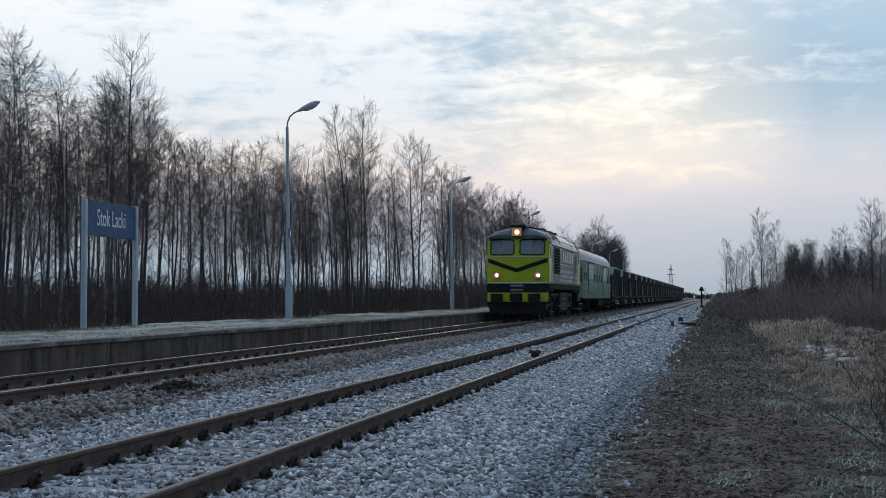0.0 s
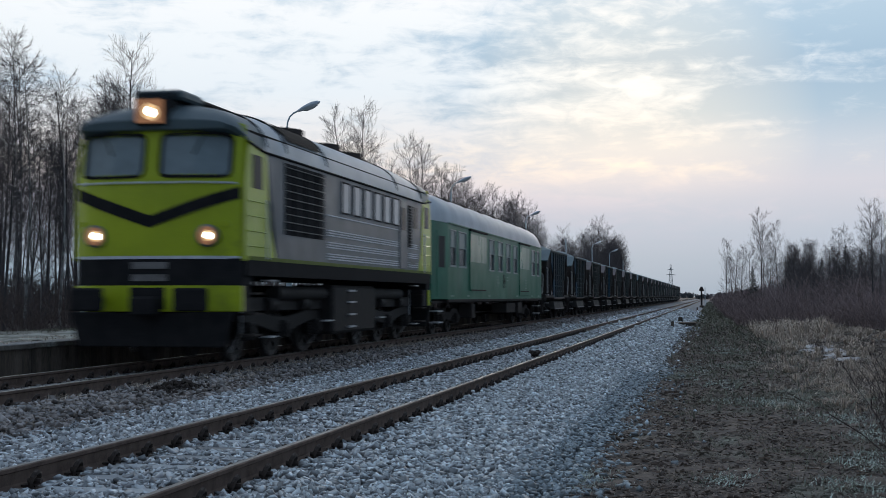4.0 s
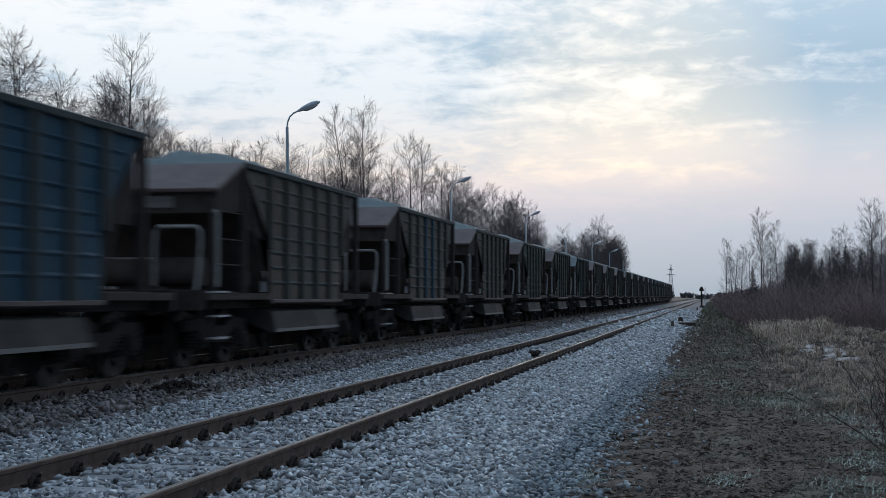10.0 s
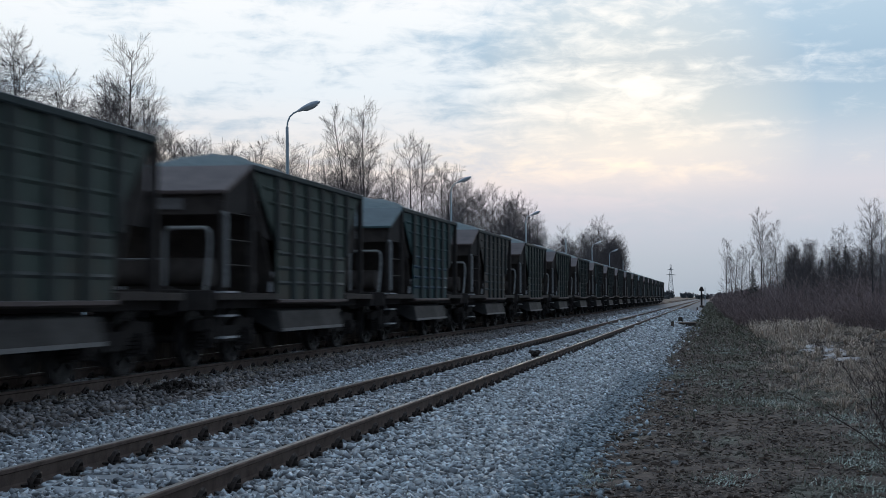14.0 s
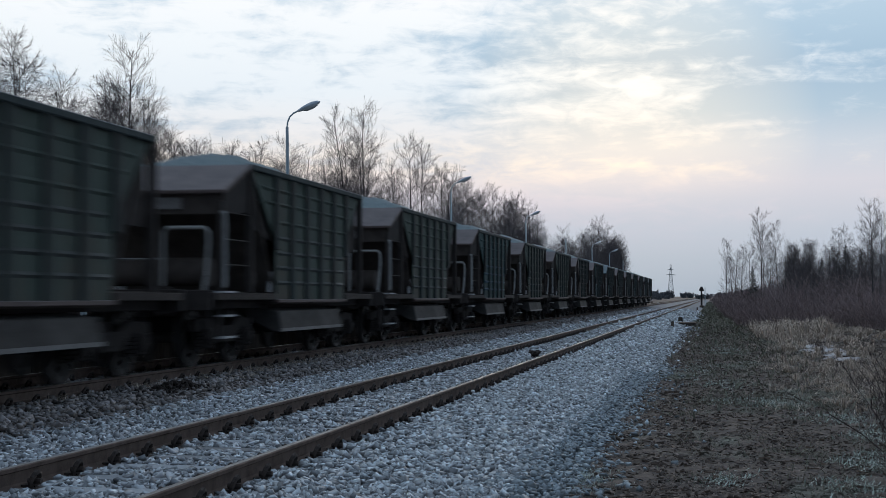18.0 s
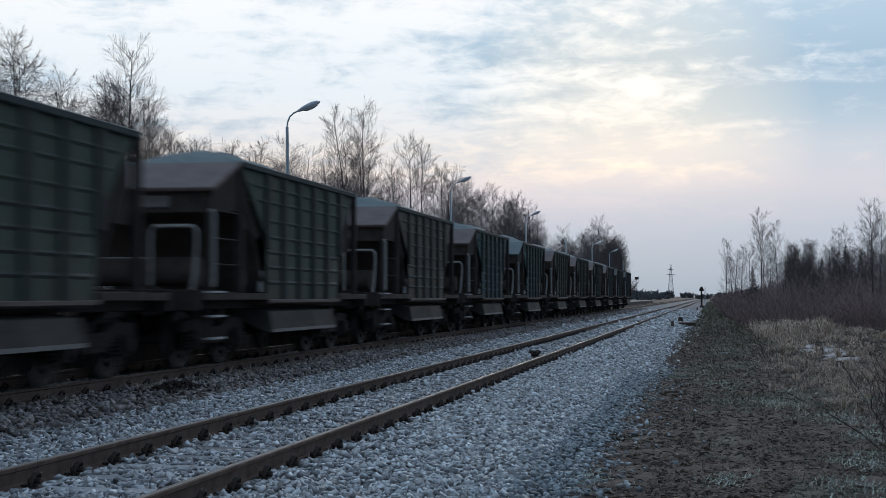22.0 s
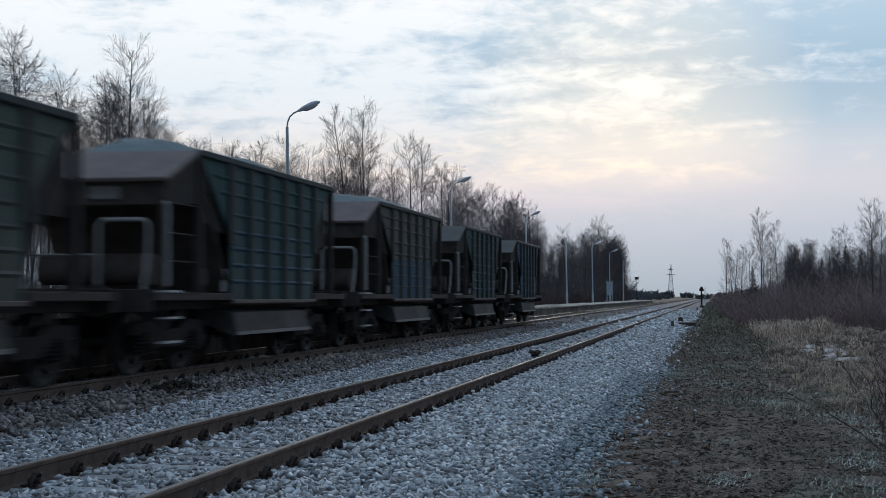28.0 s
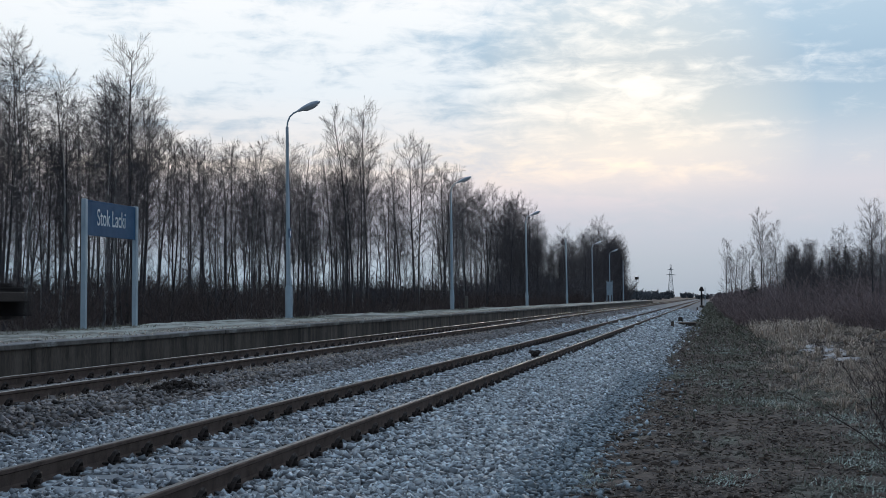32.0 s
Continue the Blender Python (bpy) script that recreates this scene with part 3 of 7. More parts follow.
def build_platform():
    p = tagged(new("platform"), "low concrete station platform with frosted gravel top", "platform", kind="structure")
    n = int((PLAT_Y1 - PLAT_Y0) / 3.0)
    wall = Geo().prism([(PLAT_X - 0.14, -0.6), (PLAT_X, -0.6), (PLAT_X, PLAT_Z - 0.085), (PLAT_X - 0.14, PLAT_Z - 0.085)], "y", 0.006, 2.994).mesh("wall_panel", CONCRETE, bevel=0.006)
    cope = Geo().box(PLAT_X - 0.42, PLAT_X + 0.05, 0.004, 2.996, PLAT_Z - 0.085, PLAT_Z).mesh("coping_slab", COPING, bevel=0.012)
    for i in range(n):
        y = PLAT_Y0 + i * 3.0
        part("wall_panel", wall, None, p, at=shift(random.uniform(-0.006, 0.004), y, 0))
        part("coping_slab", cope, None, p, at=shift(random.uniform(-0.012, 0.012), y, random.uniform(-0.006, 0.004)))
    xs = np.linspace(PLAT_X - 0.42, PLAT_X - 4.0, 9)[::-1]
    ys = np.concatenate([np.arange(PLAT_Y0, 90, 0.5), np.arange(90, PLAT_Y1 + 1, 4.0)])
    top = sheet("platform_surface", xs, ys, lambda x, y: PLAT_Z - 0.02 + 0.03 * np.sin(y * 0.37) * (x < PLAT_X - 1) + np.where(x < PLAT_X - 3.6, -0.25, 0) + 0.03 * (x < PLAT_X - 2), TURF, 0.018)
    top.parent = p
    far = Geo().box(PLAT_X - 4.0, PLAT_X - 0.14, PLAT_Y1 - 0.3, PLAT_Y1, -0.6, PLAT_Z - 0.03)
    part("end_wall", far, CONCRETE, p)
    n = 7000
    x, y = PLAT_X - 0.06 - 1.6 * RNG.uniform(0, 1, n) ** 1.5, RNG.uniform(17, 110, n)
    stuff("platform_grass", blades("edge_grass", x, y, np.full(n, PLAT_Z - 0.012), RNG.uniform(0.015, 0.05, n), np.full(n, 0.012), STRAW, 1.3), "frosted moss and dead stalks along the platform edge", "grass")
    n = 9000
    x, y = RNG.uniform(PLAT_X - 3.95, PLAT_X - 2.6, n), RNG.uniform(18, 95, n)
    stuff("platform_grass", blades("platform_grass", x, y, np.full(n, PLAT_Z - 0.01), RNG.uniform(0.02, 0.08, n), np.full(n, 0.007), MOSS, 0.8), "short frosted dry grass growing on the platform", "grass")


def build_lamps():
    def lamp(y, x, lean, has_head, label):
        e = tagged(new("platform_lamp"), label, "lamp post", "platform lamps")
        e.matrix_basis = pose(x, y, PLAT_Z - 0.01, 0, lean, 0)
        part("base_plate", Geo().box(-0.16, 0.16, -0.16, 0.16, 0, 0.03), POST, e, bevel=0.006)
        part("lower_post", Geo().tube([(0, 0, 0.0), (0, 0, 1.05), (0, 0, 1.12)], [0.115, 0.115, 0.085], 10), POST, e, smooth=40)
        part("hatch", Geo().box(0.10, 0.122, -0.05, 0.05, 0.42, 0.82), POST, e, bevel=0.004)
        part("post", Geo().tube([(0, 0, 1.1), (0, 0, 3.9), (0, 0, 6.55)], [0.085, 0.070, 0.052], 10), POST, e, smooth=40)
        part("joint_collar", Geo().tube([(0, 0, 2.78), (0, 0, 2.86)], 0.086, 10), POST, e, smooth=40)
        if has_head:
            arc = [(0, 0, 6.5), (0.02, 0, 6.72), (0.10, 0, 6.90), (0.24, 0, 7.02), (0.42, 0, 7.10)]
            part("arm", Geo().tube(arc, 0.03, 8), POST, e, smooth=60)
            rings = []
            for t, w, h0, h1 in ((0.36, 0.035, -0.03, 0.03), (0.46, 0.08, -0.06, 0.06), (0.62, 0.13, -0.075, 0.105), (0.86, 0.15, -0.075, 0.125), (1.06, 0.12, -0.06, 0.09), (1.17, 0.04, -0.03, 0.03)):
                rings.append([(t, w * math.cos(a), 7.10 + (t - 0.42) * 0.36 + (h1 if math.sin(a) > 0 else -h0) * math.sin(a)) for a in np.linspace(0, 2 * math.pi, 12, endpoint=False)])
            h = part("lamp_head", Geo().loft(rings), LAMPHEAD, e, "grey streetlight housing", smooth=50)
            rings = []
            for t, w, d in ((0.56, 0.07, 0.03), (0.70, 0.125, 0.10), (0.90, 0.13, 0.11), (1.08, 0.08, 0.06)):
                rings.append([(t, w * math.cos(a), 7.10 + (t - 0.42) * 0.36 - 0.035 - d * max(0.0, math.sin(a))) for a in np.linspace(0, 2 * math.pi, 12, endpoint=False)])
            part("bowl", Geo().loft(rings), LAMPGLASS, h, "milky plastic bowl", smooth=50)
        return e
    text = "tall grey-blue lamp post on the platform"
    first = lamp(46.6, -14.2, -0.7, True, text + ", carrying a small blue sign")
    part("notice_plate", Geo().box(0.06, 0.085, -0.13, 0.13, 2.75, 3.07), SIGNBLUE, first, "small blue notice plate", bevel=0.004)
    bar = Geo().box(0.086, 0.089, -0.08, 0.08, 2.93, 2.97).box(0.086, 0.089, -0.03, 0.03, 2.82, 2.92)
    part("notice_mark", bar, SIGNWHITE, first, "white bars")
    part("cable", Geo().tube([(0.10, 0.11, 0.02), (0.10, 0.115, 0.9), (0.06, 0.10, 1.4)], 0.018, 6), POST, first)
    for y, lean, head in ((77.6, -0.7, True), (110.0, -0.8, True), (141.0, -1.0, False), (172.0, -0.8, True), (201.5, -0.7, True), (232.0, -0.4, False)):
        lamp(y, -14.2, lean, head, text if head else "tall grey-blue post without visible lamp on the platform")


def text_mesh(body, size, mat, name):
    cu = bpy.data.curves.new(name, "FONT")
    cu.body, cu.size, cu.align_x, cu.align_y, cu.extrude = body, size, "CENTER", "CENTER", 0.004
    ob = bpy.data.objects.new(name, cu)
    scene.collection.objects.link(ob)
    me = bpy.data.meshes.new_from_object(ob.evaluated_get(bpy.context.evaluated_depsgraph_get()))
    bpy.data.objects.remove(ob)
    me.materials.clear()
    me.materials.append(mat)
    return me


def build_sign():
    e = tagged(new("station_sign"), "blue station name board with white letters on two grey posts", "station sign")
    e.location = (-14.2, 32.0, PLAT_Z - 0.01)
    for y in (-1.47, 1.47):
        part("post", Geo().box(-0.055, 0.055, y - 0.065, y + 0.065, 0, 3.0), POST, e, bevel=0.01)
    b = part("board", Geo().box(-0.02, 0.02, -1.40, 1.40, 2.19, 2.96), SIGNBLUE, e, "dark blue enamel board", bevel=0.006)
    fr = Geo()
    fr.box(-0.026, 0.026, -1.41, 1.41, 2.955, 2.985).box(-0.026, 0.026, -1.41, 1.41, 2.165, 2.195)
    part("board_frame", fr, SIGNBLUE, b, bevel=0.004)
    me = text_mesh("Stok Lacki", 0.50, SIGNWHITE, "lettering")
    t = part("lettering", me, None, b, "white letters reading Stok Lacki")
    t.matrix_basis = Matrix.Translation((0.026, -0.02, 2.585)) @ Euler((radians(90), 0, radians(90))).to_matrix().to_4x4() @ Matrix.Diagonal((0.80, 1.12, 1, 1))


build_ground()
build_tracks()
build_platform()
build_lamps()
build_sign()
# ---------------------------------------------------------------- the train; every vehicle's space: -y is the way it goes, z = 0 the rail top
WHEEL_R = 0.46
MOVING, AXLES = [], []                      # (vehicle, its place at the start), wheelsets


def wheel_meshes(r):
    g = Geo()
    for s in (-1, 1):
        x = s * 0.755
        prof = [(-0.03, 0.10), (-0.03, r * 0.45), (-0.015, r * 0.78), (-0.055, r * 0.80), (-0.055, r + 0.026), (-0.030, r + 0.026), (-0.020, r), (0.07, r - 0.005), (0.07, r * 0.80), (0.03, r * 0.78), (0.03, r * 0.45), (0.06, 0.10)]
        rings = []
        for a in np.linspace(0, 2 * math.pi, 24, endpoint=False):
            rings.append([(x + s * px, pr * math.cos(a), pr * math.sin(a)) for px, pr in prof])
        n = len(prof)
        vs = [p for q in rings for p in q]
        g.add(vs, [(i * n + k, i * n + (k + 1) % n, ((i + 1) % 24) * n + (k + 1) % n, ((i + 1) % 24) * n + k) for i in range(24) for k in range(n)])
        for a in range(6):
            c, q = math.cos(a * 1.047), math.sin(a * 1.047)
            g.disc((x + s * 0.055, r * 0.6 * c, r * 0.6 * q), "x", 0.035, 0.03, 6)
    g.tube([(-0.8, 0, 0), (0.8, 0, 0)], 0.085, 10)
    return g.mesh("wheelset", STEEL, 35)


WHEELS = {0.46: wheel_meshes(0.46), 0.525: wheel_meshes(0.525)}


def wheelset(parent, y, r):
    w = part("wheelset", WHEELS[r], None, parent)
    w.location = (0, y, r)
    AXLES.append((w, y, r))
    return w


def bogie(parent, y, base, r, axles=2, heavy=False):
    b = Geo()
    h = base / 2
    mat = LOCOUNDER if heavy else BOGIE
    b.box(-0.95, 0.95, -0.20, 0.20, 0.48, 0.78)
    e = part("bogie", b, mat, parent, bevel=0.02)
    e.location = (0, y, 0)
    for s in (-1, 1):
        f = Geo()
        zc = 0.62 if not heavy else 0.72
        f.prism([(-h - 0.42, zc - 0.05), (-h - 0.42, zc + 0.13), (-h + 0.3, zc + 0.16), (-0.35, zc + 0.02), (0.35, zc + 0.02), (h - 0.3, zc + 0.16), (h + 0.42, zc + 0.13), (h + 0.42, zc - 0.05), (h - 0.35, zc - 0.08), (0.4, zc - 0.26), (-0.4, zc - 0.26), (-h + 0.35, zc - 0.08)],
                "x", s * 0.92, s * 1.05)
        part("side_frame", f, mat, e, bevel=0.012)
        ys = [-h, h] if axles == 2 else [-h, 0, h]
        for ya in ys:
            a = Geo().box(s * 1.0 - 0.14, s * 1.0 + 0.14, ya - 0.15, ya + 0.15, r - 0.16, r + 0.15).disc((s * 1.15, ya, r), "x", 0.12, 0.035, 12)
            part("axle_box", a, mat, e, bevel=0.015)
            for k in (-0.24, 0.24):
                sp = Geo()
                for c in range(5):
                    sp.disc((s * 1.0, ya + k, r - 0.16 + c * 0.055), "z", 0.075, 0.016, 10)
                part("coil_spring", sp, mat, e)
        if heavy:
            part("side_frame", Geo().box(min(s * 1.06, s * 1.10), max(s * 1.06, s * 1.10), -h - 0.35, h + 0.35, 0.86, 1.10), mat, e, bevel=0.01)
            for k in (-h * 0.5, h * 0.5):
                part("brake_cylinder", Geo().tube([(s * 1.12, k - 0.25, 0.98), (s * 1.12, k + 0.25, 0.98)], 0.12, 10), mat, e, smooth=40)
                part("sand_pipe", Geo().tube([(s * 1.08, k * 2.4, 1.3), (s * 1.08, k * 2.4, 0.5), (s * 0.85, k * 2.3, 0.16)], 0.02, 6), BRIGHT, e)
        if not heavy:
            br = Geo().box(s * 1.08 - 0.02, s * 1.08 + 0.02, -0.33, 0.33, zc - 0.24, zc - 0.17)
            part("spring_plank", br, mat, e, bevel=0.01)
    for ya in ([-h, h] if axles == 2 else [-h, 0, h]):
        wheelset(e, ya, r)
    return e


def buffers(parent, y_head, y_face):
    d = 1 if y_face > y_head else -1
    for s in (-1, 1):
        x = s * 0.875
        g = Geo().tube([(x, y_head, 1.06), (x, y_head + d * 0.30, 1.06)], [0.14, 0.11], 12).tube([(x, y_head + d * 0.28, 1.06), (x, y_face - d * 0.04, 1.06)], 0.08, 10)
        b = part("buffer", g, UNDER, parent, smooth=40)
        part("buffer_plate", Geo().tube([(x, y_face - d * 0.05, 1.06), (x, y_face - d * 0.015, 1.06), (x, y_face, 1.06)], [0.22, 0.22, 0.18], 16), UNDER, b, smooth=40)
    hk = Geo().box(-0.06, 0.06, min(y_head, y_face - d * 0.15), max(y_head, y_face - d * 0.15), 0.98, 1.12).tube([(0, y_face - d * 0.16, 1.0), (0.05, y_face - d * 0.10, 0.8), (0, y_face - d * 0.12, 0.62)], 0.03, 6)
    part("screw_coupling", hk, UNDER, parent)
    for x in (-0.35, 0.35):
        part("brake_hose", Geo().tube([(x, y_head, 0.98), (x, y_head + d * 0.18, 0.93), (x * 1.1, y_head + d * 0.26, 0.72), (x * 0.8, y_head + d * 0.34, 0.60)], 0.022, 6), BLACKP, parent)


# ---------------------------------------------------------------- hopper wagon, 11.58 m over buffers
W_LEN = 11.58
W_F, W_R = -3.45, 3.98                     # ends of the hopper's top edge
W_HALF = 1.485


# worn: ridge colour with the light's glints painted in
def hopper_wagon(paint, worn, hood_paint, label, seed, heap=1.0):
    rnd = random.Random(seed)
    e = tagged(new("hopper_wagon"), label, "freight wagon", "hopper wagons of the train")
    T, K, B = 3.27, 2.08, 1.05              # top, knee and foot of the side walls
    f, r = W_F, W_R
    out = [(f + 0.06, T), (f + 1.42, K), (f + 1.50, B), (r - 1.35, B), (r - 1.28, K), (r - 0.06, T)]
    for s in (-1, 1):
        x0, x1 = s * (W_HALF - 0.07), s * (W_HALF - 0.045)
        sw = part("side_wall", Geo().prism(out, "x", x0, x1), paint, e)
        # pressed horizontal ridges between the ribs; the lower ones carry painted glints
        ys = np.linspace(f + 1.50, r - 1.35, 5)
        for z in (2.98, 2.74, 1.36, 1.62, 1.88, 2.14, 2.42):
            a0 = f + 0.35 + max(0, (T - z)) * 1.15 if z > K else f + 1.56
            a1 = r - 0.35 - max(0, (T - z)) * 1.05 if z > K else r - 1.42
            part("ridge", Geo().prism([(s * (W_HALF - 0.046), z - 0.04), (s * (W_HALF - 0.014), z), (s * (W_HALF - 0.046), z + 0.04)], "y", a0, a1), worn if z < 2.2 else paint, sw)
        for i, y in enumerate(np.linspace(f + 1.40, r - 1.25, 6)):
            z0 = B if f + 1.49 < y < r - 1.34 else K - 0.15
            part("rib", Geo().prism([(y - 0.10, z0), (y + 0.10, z0), (y + 0.10, T - 0.05), (y - 0.10, T - 0.05)], "x", s * (W_HALF - 0.045), s * (W_HALF + 0.022)), RIBDARK, sw, bevel=0.02)
        part("top_rail", Geo().box(min(s * (W_HALF - 0.10), s * (W_HALF + 0.03)), max(s * (W_HALF - 0.10), s * (W_HALF + 0.03)), f - 0.02, r + 0.02, T - 0.06, T + 0.04), TOPRAIL, e, bevel=0.015)
        part("foot_rail", Geo().box(min(s * (W_HALF - 0.08), s * (W_HALF + 0.02)), max(s * (W_HALF - 0.08), s * (W_HALF + 0.02)), f + 1.45, r - 1.30, B - 0.045, B + 0.02), HOODBROWN, e, bevel=0.01)
        for y in (f, r - 0.02):
            part("corner_post", Geo().box(min(s * (W_HALF - 0.10), s * (W_HALF + 0.01)), max(s * (W_HALF - 0.10), s * (W_HALF + 0.01)), y - 0.06, y + 0.06, 1.18, T - 0.05), UNDER, e, bevel=0.01)
        part("hood_post", Geo().box(min(s * 1.36, s * 1.44), max(s * 1.36, s * 1.44), f - 1.32, f - 1.24, 1.2, 2.62), UNDER, e, bevel=0.01)
        part("grab_tube", Geo().tube([(s * 1.475, f - 1.30, 1.26), (s * 1.475, f - 1.30, 2.36), (s * 1.46, f - 1.30, 2.42), (s * 1.42, f - 1.29, 2.44)], 0.034, 8), TUBEPALE, e, "worn pale grab tube", smooth=60)
        for z in (1.62, 2.02, 2.45):
            part("rung", Geo().tube([(s * 1.42, f - 1.28, z), (s * 1.44, f - 0.05, z)], 0.013, 6), IRON, e)
        sb = Geo().box(min(s * 1.0, s * 1.10), max(s * 1.0, s * 1.10), -5.13, 5.13, 0.92, 1.18)
        part("sole_bar", sb, UNDER, e, bevel=0.012)
        for a, b in ((-5.13, f + 1.45), (r - 1.3, 5.13)):
            part("side_step_plate", Geo().box(min(s * 1.12, s * 1.46), max(s * 1.12, s * 1.46), a + 0.05, b, 1.06, 1.17), IRON, e, bevel=0.01)
        ch = Geo().prism([(s * 0.5, 1.0), (s * 1.44, 0.86), (s * 1.50, 0.52), (s * 1.36, 0.50), (s * 0.9, 0.70)], "y", f + 1.62, r - 1.7)
        c = part("discharge_chute", ch, CHUTE, e, bevel=0.012)
        part("chute_lip", Geo().box(min(s * 1.46, s * 1.515), max(s * 1.46, s * 1.515), f + 1.62, r - 1.7, 0.50, 0.555), RAILGREY, c, "pale lower edge")
        hd = Geo().disc((s * 1.28, f + 0.62, 1.42), "x", 0.13, 0.02, 14)
        part("brake_wheel", hd, IRON, e)
        part("hand_lever", Geo().tube([(s * 1.36, f + 1.32, 1.2), (s * 1.38, f + 1.30, 1.55)], 0.035, 6), BRIGHT, e, "worn pale lever")
        # steps at the platform end
        for z in (0.46, 0.80, 1.175):
            part("step", Geo().box(min(s * 1.34, s * 1.48), max(s * 1.34, s * 1.48), -4.78, -4.20, z, z + 0.03), BRIGHT, e, "step with its highlight painted pale")
        for y in (-4.78, -4.26):
            part("step_bracket", Geo().box(min(s * 1.18, s * 1.22), max(s * 1.18, s * 1.22), y, y + 0.06, 0.46, 1.1), UNDER, e)
        # bent tube rails on the platform
        u = [(s * 1.24, -5.05, 1.18), (s * 1.27, -5.02, 1.45), (s * 1.30, -5.0, 1.95), (s * 1.28, -4.98, 2.13), (s * 1.22, -4.96, 2.19), (s * 0.62, -4.96, 2.19), (s * 0.55, -4.97, 2.12), (s * 0.55, -5.0, 1.18)]
        part("handrail", Geo().tube(u, 0.030, 8), TUBEPALE, e, "worn pale bent-tube handrail", smooth=60)
        for o in ([(f + 0.06, T - 0.05), (f + 1.42, K), (f + 0.05, K + 0.25)], [(r - 0.08, T - 0.05), (r - 1.28, K), (r - 0.08, K - 0.02)]):
            part("end_gusset", Geo().prism(o, "x", s * (W_HALF - 0.16), s * (W_HALF - 0.13)), UNDER, e)
    hp = W_HALF - 0.075
    # sloped inner plates of the hopper
    part("end_slope", Geo().prism([(f + 0.02, T), (f + 1.5, B), (f + 1.54, B), (f + 0.08, T)], "x", -hp, hp), INNER, e)
    part("end_slope", Geo().prism([(r - 0.02, T), (r - 1.35, B), (r - 1.39, B), (r - 0.08, T)], "x", -hp, hp), INNER, e)
    part("hopper_floor", Geo().box(-hp, hp, f + 1.5, r - 1.35, 0.98, 1.03), INNER, e)
    # hood over the platform
    hood = Geo().prism([(f - 0.02, T + 0.03), (f - 1.34, 2.79), (f - 1.34, 2.74), (f - 0.02, T - 0.03)], "x", -W_HALF, W_HALF)
    part("end_hood", hood, hood_paint, e, "sloped sheet-metal hood over the end platform")
    part("hood_panel", Geo().prism([(f - 1.22, 2.78), (f - 1.18, 2.42), (f - 1.12, 2.42), (f - 1.12, 2.80)], "x", -1.40, 1.40), INNER, e)
    for s in (-1, 1):
        # dark plate added in place of the hollow's shade under the hood
        part("hood_cheek", Geo().prism([(f - 0.03, T - 0.03), (f - 1.26, 2.76), (f - 1.22, 2.42), (f + 0.05, 2.5)], "x", s * 1.43, s * 1.405), UNDER, e)
    part("label_plate", Geo().box(0.25, 0.72, f - 1.232, f - 1.215, 2.50, 2.68), RAILGREY, e, "pale data plate, unreadable")
    part("air_reservoir", Geo().tube([(-0.9, f - 0.35, 1.52), (0.9, f - 0.35, 1.52)], 0.24, 14), INNER, e, smooth=40)
    part("platform_deck", Geo().box(-1.12, 1.12, -5.13, f + 1.4, 1.15, 1.19), INNER, e)
    part("rear_deck", Geo().box(-1.12, 1.12, r - 1.2, 5.13, 1.15, 1.19), INNER, e)
    for y in (-5.19, 5.19):
        part("head_stock", Geo().box(-1.42, 1.42, y - 0.06, y + 0.06, 0.90, 1.22), UNDER, e, bevel=0.012)
    part("end_rail", Geo().tube([(-0.5, -5.0, 1.7), (0.5, -5.0, 1.7)], 0.02, 6), RAILGREY, e)
    part("end_ladder", Geo().tube([(-0.9, r + 0.1, 1.2), (-0.9, r + 0.1, 3.2)], 0.02, 6).tube([(-0.5, r + 0.1, 1.2), (-0.5, r + 0.1, 3.2)], 0.02, 6).box(-0.9, -0.5, r + 0.085, r + 0.115, 1.6, 1.63).box(-0.9, -0.5, r + 0.085, r + 0.115, 2.0, 2.03).box(-0.9, -0.5, r + 0.085, r + 0.115, 2.4, 2.43).box(-0.9, -0.5, r + 0.085, r + 0.115, 2.8, 2.83), RAILGREY, e)
    buffers(e, -5.13, -W_LEN / 2)
    buffers(e, 5.13, W_LEN / 2)
    # heaped load
    nx, ny = 19, 47
    vs, fs = [], []
    for j in range(ny):
        v = -1 + 2 * j / (ny - 1)
        y = (f + r) / 2 + v * (r - f - 0.25) / 2
        for i in range(nx):
            u = -1 + 2 * i / (nx - 1)
            h = heap * (1 - abs(u) ** 2.0) * (1 - abs(v) ** 4.0) * (0.44 + 0.07 * math.cos(v * 5 + seed)) + 0.06 * noise.noise((u * 3, v * 7, seed)) + 0.03 * noise.noise((u * 8, v * 24, seed)) + rnd.uniform(-0.03, 0.03)
            vs.append((u * (hp - 0.02), y, T - 0.06 + h))
    fs = [(j * nx + i, j * nx + i + 1, (j + 1) * nx + i + 1, (j + 1) * nx + i) for j in range(ny - 1) for i in range(nx - 1)]
    part("gravel_load", Geo().add(vs, fs), LOADSTONE, e, "heaped crushed stone, frosted", smooth=25)
    for y in (-3.5, 3.5):
        bogie(e, y, 1.9, 0.46)
    return e


